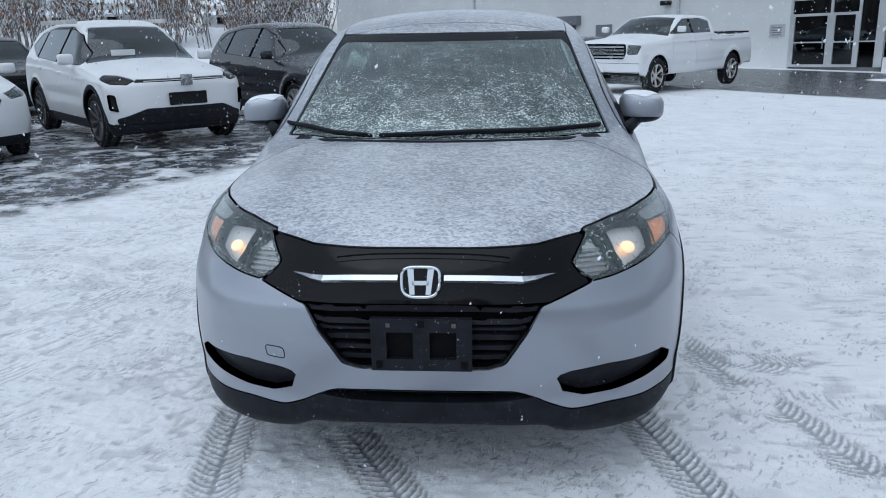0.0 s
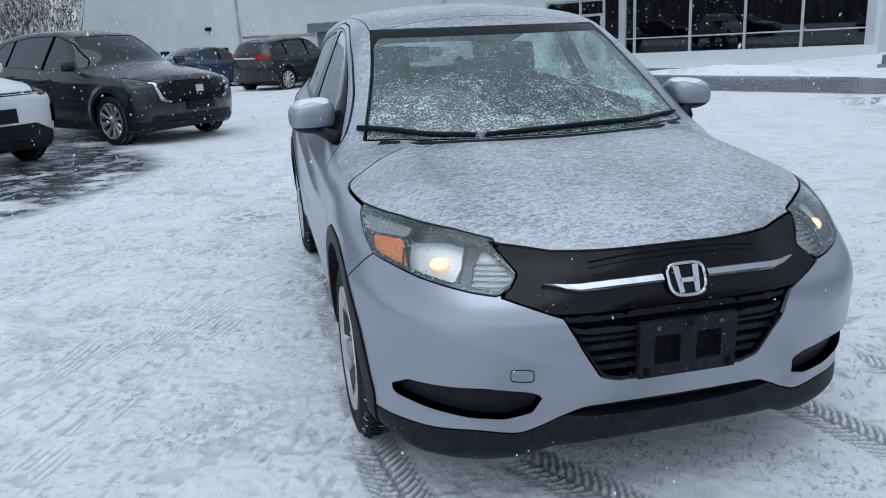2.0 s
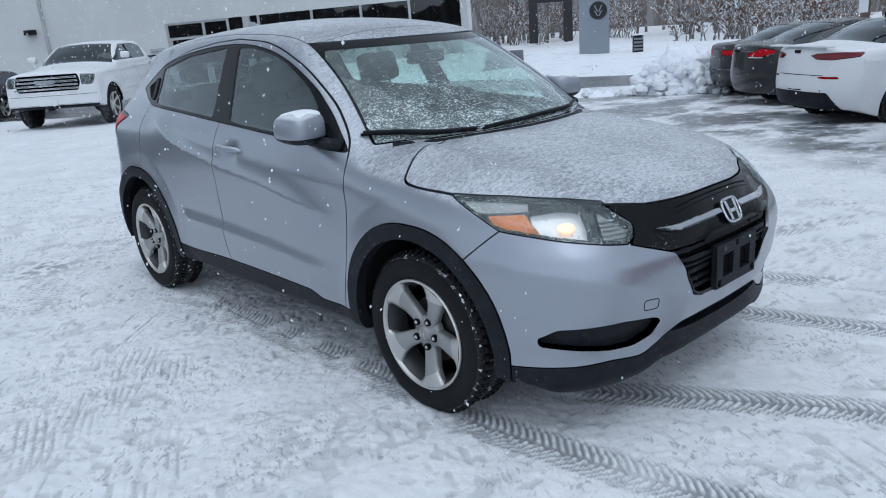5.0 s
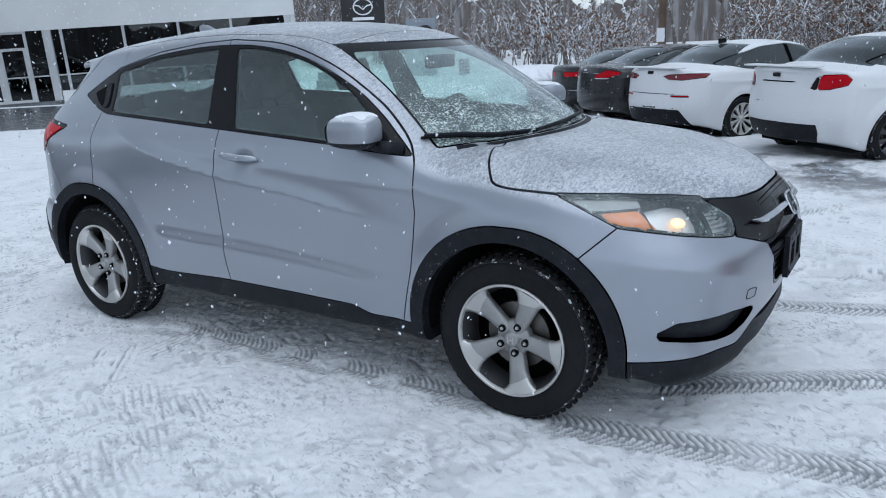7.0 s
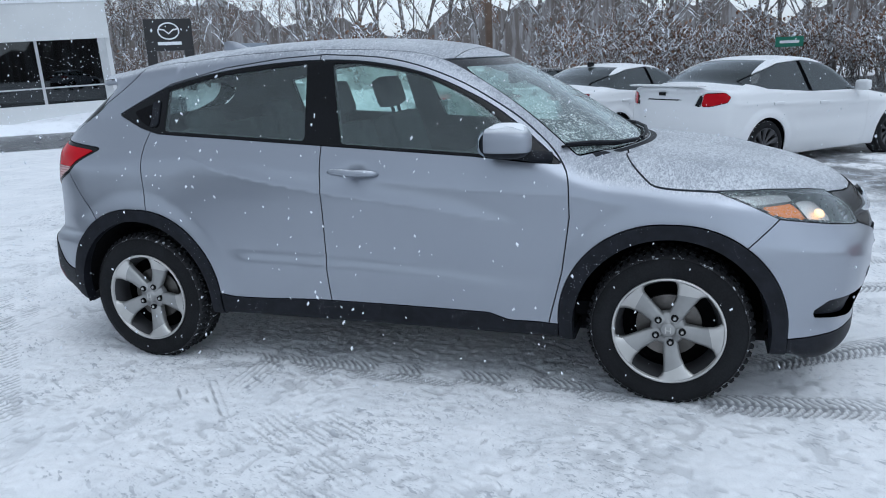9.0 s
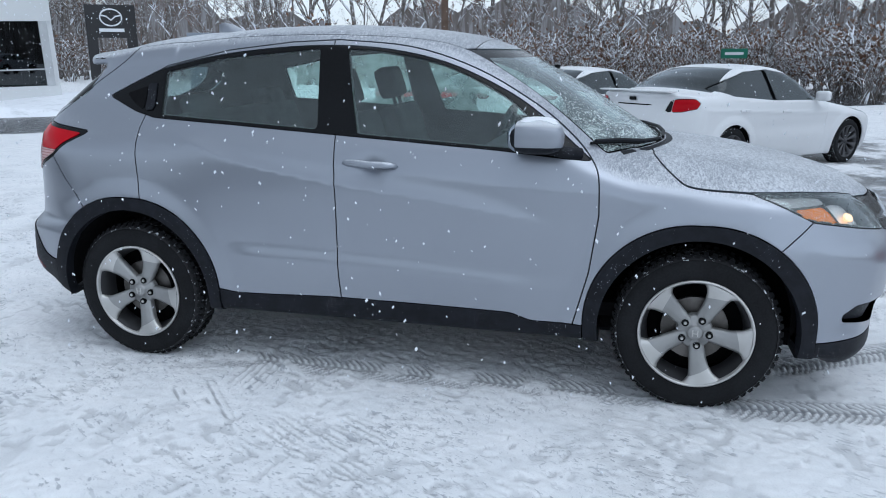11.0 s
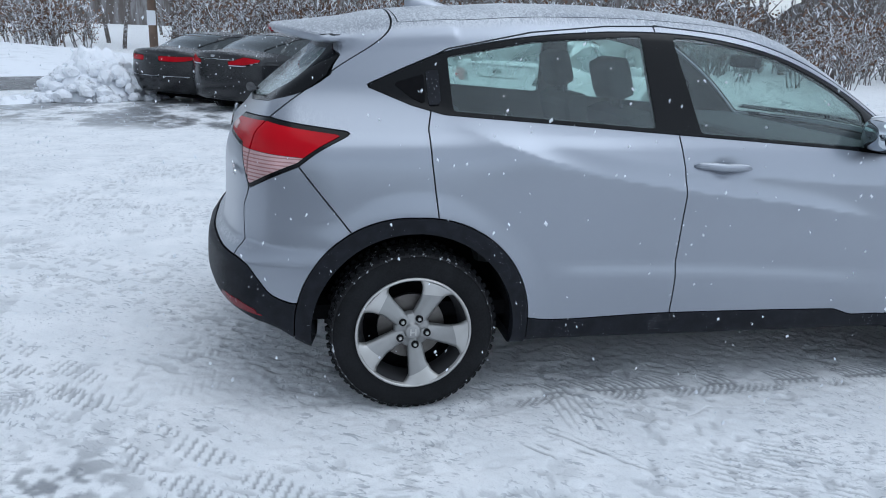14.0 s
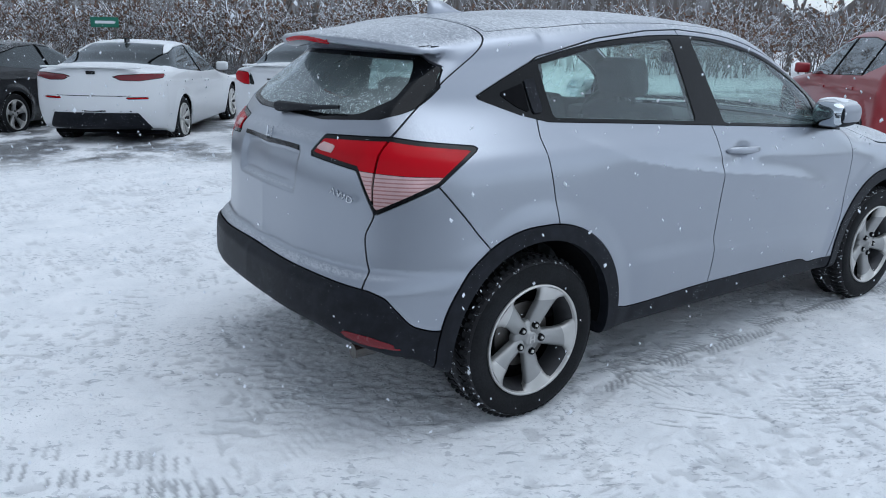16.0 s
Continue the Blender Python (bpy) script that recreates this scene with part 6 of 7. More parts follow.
    for s in (-1, 1):
        bm = boxed(0, 0.2, -0.05, 0.06, -0.06, 0.08, 0.04, Matrix.Translation((s * (hw - 0.03), my, mz)) @ Matrix.Diagonal((s, 1, 1, 1)))
        bmesh.ops.recalc_face_normals(bm, faces=bm.faces)
        part("door_mirror", bm, S.get("mirror_mat", S["paint"]), ob, "", True)
        for hy in S["handles"]:
            x = float(half_width(np.array(hy), np.array(bz(np.array(hy)) - 0.13)))
            part("door_handle", boxed(s * x - 0.015, s * x + 0.015, hy - 0.1, hy + 0.1, float(bz(np.array(hy))) - 0.15, float(bz(np.array(hy))) - 0.11, 0.01), S["paint"], ob)
    for nm, (x0, x1, y0, y1, z0, z1), mat in S.get("extras", ()):
        part(nm, boxed(x0, x1, y0, y1, z0, z1, 0.008), mat, ob)
    return ob


SUV = dict(half=0.92, base=2.75, low=0.19, wheel=0.355, arch=0.41, rim=0.255, spokes=5, wheelmat=ALLOY_DARK, tumble=0.42, bow=0.22, nosebow=0.24, tailbow=0.20,
           belt=(-0.9, 0.98, 0.6, 1.02, 2.5, 1.10, 3.6, 1.12), nose=(0.15, -0.74, 0.3, -0.84, 0.55, -0.88, 0.8, -0.86, 0.95, -0.76, 1.1, -0.4), tail=(0.15, 3.5, 0.4, 3.68, 0.7, 3.70, 1.0, 3.66, 1.15, 3.58, 1.45, 3.38, 1.7, 3.2),
           top=(-0.95, 0.84, -0.8, 0.93, -0.4, 1.02, 0.2, 1.10, 0.42, 1.14, 0.9, 1.42, 1.25, 1.59, 1.7, 1.655, 2.4, 1.65, 3.1, 1.58, 3.5, 1.50, 3.9, 1.45),
           dlo=(0.62, 1.06, 1.6, 1.09, 2.7, 1.14, 3.16, 1.30, 2.9, 1.47, 2.2, 1.555, 1.5, 1.55, 1.1, 1.44, 0.75, 1.20), pillars=((1.62, 0.06, 0.045), (2.66, 0.1, 0.035)), screen=(0.36, 1.14), back=(3.1, 3.62, 1.16),
           seams=(0.55, 1.66, 2.66), mirror=(0.72, 1.12), handles=(1.45, 2.5), clad=0.34, paint=DARK_PAINT, step=0.035,
           lamps=(("headlight", (-0.02, 0.80, 0.28, 0.82, 0.60, 0.88, 0.60, 0.93, 0.25, 0.91, -0.1, 0.87), -1, LENS, 0.0), ("grille", (-2.0, 0.55, -0.42, 0.55, -0.20, 0.80, -0.30, 0.86, -2.0, 0.86), -1, GLOSS_BLACK, 0.0),
                  ("taillight", (-3.3, 1.0, -2.6, 1.02, -2.6, 1.10, -3.25, 1.10), 1, RED_LENS, 0.004)))
SEDAN = dict(half=0.92, base=2.80, low=0.17, wheel=0.335, arch=0.375, rim=0.235, spokes=5, wheelmat=ALLOY, tumble=0.48, bow=0.20, nosebow=0.28, tailbow=0.24,
             belt=(-0.9, 0.86, 0.6, 0.93, 2.5, 1.01, 4.0, 1.10), nose=(0.12, -0.80, 0.3, -0.90, 0.55, -0.92, 0.75, -0.85, 0.95, -0.5), tail=(0.15, 3.60, 0.35, 3.80, 0.60, 3.85, 0.85, 3.83, 1.06, 3.80, 1.27, 3.6),
             top=(-0.95, 0.72, -0.75, 0.80, -0.2, 0.90, 0.35, 0.98, 0.55, 1.02, 1.1, 1.30, 1.5, 1.43, 1.95, 1.465, 2.4, 1.43, 2.8, 1.32, 3.2, 1.175, 3.35, 1.15, 3.75, 1.135, 4.0, 1.09),
             dlo=(0.75, 0.975, 1.8, 1.00, 2.75, 1.08, 3.08, 1.15, 2.75, 1.26, 2.3, 1.355, 1.75, 1.385, 1.3, 1.32, 0.95, 1.13), pillars=((1.78, 0.05, 0.04),), screen=(0.48, 1.38), back=(2.45, 3.22, 1.12),
             seams=(0.6, 1.80, 2.85, 3.45), mirror=(0.85, 1.02), handles=(1.6, 2.6), paint=WHITE_PAINT, step=0.03,
             lamps=(("headlight", (0.0, 0.66, 0.35, 0.70, 0.6, 0.78, 0.55, 0.82, 0.0, 0.76), -1, LENS, 0.0), ("grille", (-2, 0.35, -0.4, 0.35, -0.3, 0.62, -2, 0.66), -1, GLOSS_BLACK, 0.0),
                    ("taillight", (-3.46, 0.84, -3.10, 0.83, -2.72, 0.92, -2.72, 0.945, -3.10, 0.94, -3.46, 0.92), 1, RED_LENS, 0.004), ("rear_diffuser", (-5, 0.1, -3.2, 0.1, -2.9, 0.16, -3.06, 0.30, -3.25, 0.42, -5, 0.44), 1, PLASTIC, 0.004)))
TRUCK = dict(half=1.01, base=3.74, low=0.42, wheel=0.41, arch=0.49, rim=0.26, spokes=6, wheelmat=ALLOY, tumble=0.30, bow=0.14, nosebow=0.14, tailbow=0.05,
             belt=(-1, 1.28, 4, 1.34, 6, 1.36), nose=(0.3, -0.88, 0.5, -0.98, 0.8, -0.98, 1.1, -0.95, 1.25, -0.82, 1.4, -0.4), tail=(0.3, 4.80, 0.6, 4.95, 1.3, 4.93, 1.6, 4.9),
             top=(-1.1, 1.16, -0.85, 1.23, 0.3, 1.33, 0.5, 1.37, 0.95, 1.62, 1.3, 1.76, 2.0, 1.81, 2.7, 1.79, 2.85, 1.69, 2.93, 1.42, 3.2, 1.40, 5.2, 1.41),
             dlo=(0.78, 1.36, 2.62, 1.38, 2.66, 1.63, 2.3, 1.70, 1.45, 1.69, 1.15, 1.57), pillars=((1.72, 0.02, 0.05),), screen=(0.50, 1.26), seams=(0.7, 1.78, 2.80, 2.96), mirror=(0.85, 1.45), handles=(1.6, 2.6), paint=WHITE_PAINT, step=0.04, bed=(3.02, 4.88), mirror_mat=WHITE_PAINT,
             lamps=(("headlight", (-0.16, 0.92, 0.14, 0.92, 0.30, 1.12, -0.14, 1.14), -1, LENS, 0.0), ("grille", (-3, 0.82, -0.26, 0.82, -0.18, 0.98, -0.20, 1.15, -3, 1.17), -1, GLOSS_BLACK, -0.02), ("bumper_valance", (-3, 0.3, 0.3, 0.3, 0.25, 0.50, -3, 0.56), -1, PLASTIC, 0.004), ("bumper_bar", (-3, 0.57, 0.22, 0.52, 0.22, 0.72, -3, 0.74), -1, WHITE_PAINT, 0.02)), extras=tuple(("grille_bar", (-0.68, 0.68, -0.985, -0.955, 0.85 + 0.075 * k, 0.885 + 0.075 * k), CHROME) for k in range(4)) + (("grille_badge", (-0.2, 0.2, -1.0, -0.96, 0.97, 1.05), CHROME), ("plate_holder", (-0.2, 0.2, -1.02, -1.0, 0.52, 0.66), PAPER), ("bed_cover", (-0.87, 0.87, 3.04, 4.86, 1.33, 1.37), GLOSS_BLACK)))


def place(fx, fy, a):
    """Front axle on the ground at (fx, fy); a: degrees by which its nose turns from -y towards +x."""
    return pose(fx, fy, float(ground_z(fx, fy)), 0, 0, a)


ROW = "cars parked in the angled row"
ELECTRIC = dict(SUV, wheelmat=ALLOY_DARK, spokes=10, lamps=(("headlight", (0.02, 0.83, 0.30, 0.84, 0.62, 0.90, 0.58, 0.945, 0.25, 0.935, -0.02, 0.90, -0.10, 0.875), -1, GLOSS_BLACK, 0.0), ("light_bar", (-3, 0.862, -0.10, 0.858, -0.10, 0.890, -3, 0.893), -1, GLOSS_BLACK, 0.0), ("corner_vent", (0.18, 0.50, 0.34, 0.52, 0.36, 0.72, 0.22, 0.70), -1, GLOSS_BLACK, -0.01), ("lower_intake", (-3, 0.25, 0.16, 0.25, 0.26, 0.40, 0.0, 0.45, -0.30, 0.53, -3, 0.54), -1, PLASTIC, 0.002), ("taillight", (-3.3, 1.0, -2.6, 1.02, -2.6, 1.10, -3.25, 1.10), 1, RED_LENS, 0.004)),
                extras=(("plate_holder", (-0.25, 0.25, -0.905, -0.885, 0.56, 0.72), GLOSS_BLACK), ("light_line", (-0.55, 0.55, -0.885, -0.870, 0.872, 0.880), SIGN_WHITE), ("emblem", (-0.08, 0.08, -0.905, -0.875, 0.80, 0.94), CHROME), ("roof_rail", (-0.66, -0.63, 1.2, 3.0, 1.60, 1.66), ALLOY), ("roof_rail", (0.63, 0.66, 1.2, 3.0, 1.60, 1.66), ALLOY), ("window_sticker", (-0.45, -0.12, 0.50, 0.51, 1.16, 1.24), PAPER)))
MESHED = dict(SUV, wheelmat=SATIN, spokes=10, lamps=(("headlight", (0.06, 0.86, 0.30, 0.87, 0.60, 0.93, 0.56, 0.955, 0.25, 0.93, 0.02, 0.91), -1, LENS, 0.0), ("grille_wing", (-0.42, 0.58, -0.18, 0.62, -0.06, 0.86, 0.20, 0.885, 0.20, 0.90, -0.10, 0.885, -0.24, 0.66, -0.42, 0.61), -1, CHROME, 0.006), ("grille", (-3, 0.60, -0.34, 0.60, -0.22, 0.70, -0.14, 0.86, -0.30, 0.89, -3, 0.90), -1, GLOSS_BLACK, 0.0), ("lower_intake", (-3, 0.25, 0.10, 0.27, 0.0, 0.42, -3, 0.46), -1, PLASTIC, 0.002), ("taillight", (-3.3, 1.0, -2.6, 1.02, -2.6, 1.10, -3.25, 1.10), 1, RED_LENS, 0.004)),
              extras=(("plate_holder", (-0.24, 0.24, -0.905, -0.885, 0.48, 0.60), GLOSS_BLACK), ("emblem", (-0.07, 0.07, -0.90, -0.875, 0.72, 0.82), CHROME)))
parked("electric_suv", place(-4.8, 8.22, 45) @ Matrix.Scale(1.08, 4), dict(ELECTRIC, paint=WHITE_PAINT), "white electric SUV with black lower trim, snow on it", ROW)
parked("suv", place(-2.52, 10.45, 43) @ Matrix.Scale(1.05, 4), MESHED, "dark grey SUV with a black mesh grille and chrome wing", ROW)
parked("suv", place(-6.95, 6.42, 45), dict(SUV, paint=WHITE_PAINT), "white SUV with a snowy bonnet at the row's end", ROW)
parked("suv", place(-10.4, 13.2, 45), dict(SUV, paint=BLACK_PAINT), "black SUV behind the white electric SUV", ROW)
FAR = "cars parked along the building"
SUV["step"], SEDAN["step"] = 0.05, 0.045
parked("suv", place(1.4, 25.2, 135), dict(SUV, paint=BLACK_PAINT, wheelmat=ALLOY, spokes=10, extras=(("roof_rail", (-0.66, -0.62, 1.0, 3.1, 1.64, 1.72), ALLOY), ("roof_rail", (0.62, 0.66, 1.0, 3.1, 1.64, 1.72), ALLOY), ("cross_bar", (-0.66, 0.66, 1.3, 1.36, 1.72, 1.76), ALLOY), ("cross_bar", (-0.66, 0.66, 2.6, 2.66, 1.72, 1.76), ALLOY), ("tailgate_strip", (-0.45, 0.45, 3.66, 3.70, 1.02, 1.07), CHROME))), "black SUV with silver roof rails, tail to the lot", FAR)
parked("sedan", place(4.9, 27.0, 135), dict(SEDAN, paint=DARK_PAINT), "dark grey sedan parked nose to the building", FAR)
parked("sedan", place(-1.4, 28.2, 135), dict(SEDAN, paint=BLUE_PAINT), "blue-grey sedan parked nose to the building", FAR)
parked("suv", place(-4.4, 31.0, 135), dict(SUV, paint=BLACK_PAINT), "black SUV parked nose to the building", FAR)
parked("pickup_truck", place(3.4, 17.6, -42) @ Matrix.Scale(1.07, 4), TRUCK, "white crew-cab pickup truck with a chrome grille", FAR)
RIGHT = "sedans parked tail to the lot"
SEDAN["step"] = 0.032
nose_lamps = SEDAN["lamps"][:2]
SPORTS = dict(SEDAN, base=2.65, wheelmat=ALLOY_DARK, spokes=10, tail=(0.15, 3.40, 0.35, 3.56, 0.60, 3.62, 0.80, 3.60, 1.05, 3.57, 1.10, 3.60, 1.27, 3.4),
              top=(-0.95, 0.72, -0.75, 0.80, -0.2, 0.90, 0.30, 0.99, 0.50, 1.03, 1.05, 1.32, 1.45, 1.445, 1.9, 1.475, 2.3, 1.44, 2.7, 1.33, 3.05, 1.18, 3.2, 1.155, 3.6, 1.145, 4.0, 1.12), back=(2.35, 3.08, 1.12),
              dlo=(0.75, 0.985, 1.8, 1.01, 2.6, 1.08, 2.88, 1.16, 2.6, 1.27, 2.2, 1.365, 1.7, 1.39, 1.25, 1.32, 0.92, 1.14), seams=(0.6, 1.74, 2.70), handles=(1.55, 2.45),
              lamps=nose_lamps + (("taillight", (-2.90, 0.885, -2.72, 0.89, -2.46, 0.935, -2.40, 1.00, -2.50, 1.055, -2.80, 1.05, -2.86, 1.035), 1, RED_LENS, 0.006), ("lamp_base", (-3.02, 0.89, -2.91, 0.89, -2.87, 1.035, -2.92, 1.025), 1, GLOSS_BLACK, 0.004), ("plate_seam", (-5, 0.725, -3.10, 0.725, -3.10, 0.737, -5, 0.737), 1, GLOSS_BLACK, -0.004), ("rear_diffuser", (-5, 0.1, -2.86, 0.1, -2.84, 0.40, -2.88, 0.49, -5, 0.50), 1, PLASTIC, 0.004), ("boot_grip", (-5, 0.955, -3.25, 0.955, -3.25, 0.972, -5, 0.972), 1, GLOSS_BLACK, 0.0)),
              extras=(("emblem", (-0.055, 0.055, 3.575, 3.60, 1.02, 1.065), GLOSS_BLACK), ("boot_spoiler", (-0.62, 0.62, 3.44, 3.61, 1.135, 1.155), WHITE_PAINT)))
WIDE = dict(SEDAN, spokes=10, lamps=nose_lamps + (("taillight", (-3.52, 1.00, -3.40, 0.955, -3.1, 0.945, -2.62, 0.985, -2.54, 1.04, -3.0, 1.04, -3.40, 1.025), 1, grained("dark_red_lens", (0.14, 0.003, 0.010), 0.12, 40, 0.05, 0.15), 0.006), ("boot_seam", (-5, 0.74, -3.24, 0.735, -3.24, 0.745, -5, 0.75), 1, GLOSS_BLACK, -0.004), ("lower_reflector", (-3.35, 0.70, -2.95, 0.70, -2.95, 0.725, -3.35, 0.725), 1, RED_LENS, 0.004), ("chrome_strip", (-5, 0.545, -3.1, 0.525, -3.1, 0.540, -5, 0.562), 1, CHROME, 0.006), ("rear_diffuser", (-5, 0.1, -3.1, 0.1, -2.72, 0.22, -2.90, 0.30, -3.06, 0.42, -3.16, 0.51, -5, 0.53), 1, PLASTIC, 0.004)),
            extras=(("emblem", (-0.06, 0.06, 3.79, 3.82, 1.03, 1.075), GLOSS_BLACK), ("boot_lip", (-0.66, 0.66, 3.70, 3.83, 1.112, 1.135), WHITE_PAINT), ("roof_fin", (-0.015, 0.015, 2.35, 2.5, 1.42, 1.50), GLOSS_BLACK)))
CHROMED = dict(SEDAN, lamps=nose_lamps + (("chrome_strip", (-5, 0.995, -3.25, 0.995, -3.25, 1.015, -5, 1.015), 1, CHROME, 0.006), ("taillight", (-3.45, 0.92, -3.05, 0.92, -2.66, 0.985, -2.66, 1.025, -3.05, 1.06, -3.30, 1.0, -3.45, 0.97), 1, RED_LENS, 0.004), ("lamp_edge", (-3.45, 0.895, -3.05, 0.895, -2.7, 0.960, -2.7, 0.980, -3.05, 0.917, -3.45, 0.917), 1, SIGN_WHITE, 0.004)), extras=(("emblem", (-0.05, 0.05, 3.80, 3.83, 1.04, 1.075), CHROME),))
LONG = dict(SEDAN, lamps=nose_lamps + (("taillight", (-3.6, 0.90, -3.05, 0.90, -2.66, 0.94, -2.66, 1.01, -3.6, 1.0), 1, RED_LENS, 0.004), ("chrome_strip", (-5, 0.60, -2.75, 0.60, -2.75, 0.625, -5, 0.625), 1, CHROME, 0.008)))
for nm, rx, ry, a, mat, spec, lb in (("sedan", 7.34, -0.3, 46, WHITE_PAINT, SPORTS, "white sports sedan with large red taillights"), ("sedan", 9.28, 1.88, 56, WHITE_PAINT, WIDE, "white sedan with slim dark red taillights"), ("sedan", 11.62, 3.80, 47, BLACK_PAINT, CHROMED, "black sedan with a chrome strip across its boot"), ("sedan", 13.5, 5.22, 50, BLACK_PAINT, LONG, "black sedan with a chrome bumper line by the snow pile")):
    r = math.radians(a)
    parked(nm, place(rx + spec["base"] * math.sin(r), ry - spec["base"] * math.cos(r), a), dict(spec, paint=mat), lb, RIGHT)
parked("suv", place(3.1, -7.25, 46), dict(SUV, paint=RED_PAINT), "dark red SUV with snow along its windows", "cars parked behind")


# ---- trees ----
BARK = material("snow_crusted_bark", (0.16, 0.14, 0.125), 0.9)
n = Nodes(BARK)
crust = n.ramp(n.noise(3.5, 6, 0.7), 0.50, 0.62)
n.set(Base_Color=n.mix(n.math("MULTIPLY", crust, 0.75), n.mix(n.noise(14, 4), (0.10, 0.085, 0.075), (0.20, 0.175, 0.16)), (0.72, 0.74, 0.77)))
n.bump(n.noise(14, 4), 0.6, 0.02)
TWIG_SNOW = grained("snow_on_twigs", (0.80, 0.83, 0.88), 0.7, 6, 0.2, 0.06)
LEAF_BROWN = grained("dead_brown_leaves", (0.16, 0.085, 0.05), 0.8, 5, 0.2, 0.4)
NEEDLE = grained("dark_green_needles", (0.035, 0.055, 0.04), 0.8, 5, 0.2, 0.4)


def make_tree(seed, height, spread, leaves, bushy=False):
    rng = random.Random(seed)
    segs = []

    def grow_limb(p, d, length, rad, depth):
        steps = 4 if depth < 2 else 3
        pts, rr = [p], [rad]
        for i in range(steps):
            d = (d + Vector((rng.uniform(-1, 1), rng.uniform(-1, 1), rng.uniform(-0.3, 0.6))) * (0.16 if depth == 0 else 0.28)).normalized()
            p = p + d * (length / steps)
            pts.append(p)
            rr.append(rad * (1 - 0.75 * (i + 1) / steps))
        segs.append((pts, rr, depth))
        if depth >= 3:
            return
        kids = (9 if bushy else 8, 5, 4)[depth]
        for i in range(kids):
            s = rng.uniform(0.35 if depth == 0 else 0.2, 1.0)
            k = min(int(s * steps), steps - 1)
            q = pts[k].lerp(pts[k + 1], s * steps - k)
            ang = rng.uniform(0, 6.28)
            side = Vector((math.cos(ang), math.sin(ang), rng.uniform(0.1, 0.9)))
            grow_limb(q, (d * 0.5 + side * spread).normalized(), length * rng.uniform(0.30, 0.52), max(0.012, rad * (1 - 0.7 * s) * 0.55), depth + 1)

    if bushy:
        for _ in range(6):
            grow_limb(Vector((rng.uniform(-0.4, 0.4), rng.uniform(-0.4, 0.4), 0)), Vector((rng.uniform(-0.5, 0.5), rng.uniform(-0.5, 0.5), 1)).normalized(), height, 0.04, 1)
    else:
        grow_limb(Vector((0, 0, -0.3)), Vector((0, 0, 1)), height, height * 0.016, 0)
    trunk, twigs, snow = bmesh.new(), bmesh.new(), bmesh.new()
    for pts, rr, depth in segs:
        if depth == 0:
            tube(pts, rr, 8, trunk)
        elif depth == 1:
            tube(pts, rr, 5, twigs)
        else:
            tube(pts, rr, 3, twigs)
        if depth >= 1:
            for a, b, ra in zip(pts, pts[1:], rr):
                if rng.random() < 0.44:
                    w = max(ra * 0.9, 0.016) * rng.uniform(0.7, 1.5)
                    u = Vector((0, 0, ra + 0.008))
                    s = (b - a).cross(Vector((0, 0, 1)))
                    s = s.normalized() * w if s.length > 1e-4 else Vector((w, 0, 0))
                    vs = [snow.verts.new(v) for v in (a + u * 0.3 - s, b + u * 0.3 - s, b + u * 0.3 + s, a + u * 0.3 + s, (a + b) / 2 + u * 1.6 + Vector((0, 0, w)))]
                    for i in range(4):
                        snow.faces.new((vs[i], vs[(i + 1) % 4], vs[4]))
    leaf = bmesh.new()
    if leaves:
        for pts, rr, depth in segs:
            if depth >= 2:
                for _ in range(leaves):
                    c = pts[-1].lerp(pts[0], rng.random()) + Vector((rng.gauss(0, 0.12), rng.gauss(0, 0.12), rng.gauss(0, 0.12)))
                    a = Vector((rng.gauss(0, 1), rng.gauss(0, 1), rng.gauss(0, 1))).normalized() * 0.09
                    b = a.orthogonal().normalized() * 0.055
                    leaf.faces.new([leaf.verts.new(v) for v in (c - a, c + b, c + a, c - b)])
    return trunk, twigs, snow, leaf


def tree(name, m, label, seed, height, spread, leaves, bushy=False):
    ob = thing(name, m, label, "bush" if bushy else "tree", "roadside wood")
    trunk, twigs, snow, leaf = make_tree(seed, height, spread, leaves, bushy)
    if len(trunk.verts):
        part("trunk", trunk, BARK, ob, "", True)
    part("crown", twigs, BARK, ob)
    tagged(part("snow", snow, TWIG_SNOW, ob, "snow lying on the twigs"), kind="stuff")
    if len(leaf.verts):
        tagged(part("foliage", leaf, LEAF_BROWN, ob, "brown leaves that stayed on"), kind="stuff")
    return ob


rng = random.Random(11)
def polar(bearing, dist):
    b = math.radians(bearing)
    x, y = -2.5 + dist * math.sin(b), 1 + dist * math.cos(b)
    return x, y, float(ground_z(x, y)) - 0.1


kinds = []
for i, (h, sp, lv) in enumerate(((13, 0.8, 1), (15, 0.7, 0), (11, 0.9, 5), (14, 0.8, 4), (12, 1.0, 1))):
    kinds.append(tree("tree", pose(*polar(66 + 14 * i, 62)), "bare roadside tree with snow on its twigs", 20 + i, h, sp, lv))
bushes = [tree("bush", pose(*polar(70 + 20 * i, 50)), "bare snowy bush at the wood's edge", 40 + i, 2.6, 1.1, 1, True) for i in range(3)]
for i in range(150):
    k = rng.choice(kinds)
    b = rng.uniform(38, 175)
    x, y, z = polar(b, rng.uniform(88, 120) if b < 62 else rng.uniform(52, 100))
    copy_thing(k, pose(x, y, z, 0, 0, rng.uniform(0, 360)) @ Matrix.Scale(rng.uniform(0.75, 1.35), 4))
for i in range(130):
    k = rng.choice(bushes)
    b = rng.uniform(38, 175)
    x, y, z = polar(b, rng.uniform(84, 100) if b < 62 else rng.uniform(48, 70))
    copy_thing(k, pose(x, y, z, 0, 0, rng.uniform(0, 360)) @ Matrix.Scale(rng.uniform(0.7, 1.7), 4))
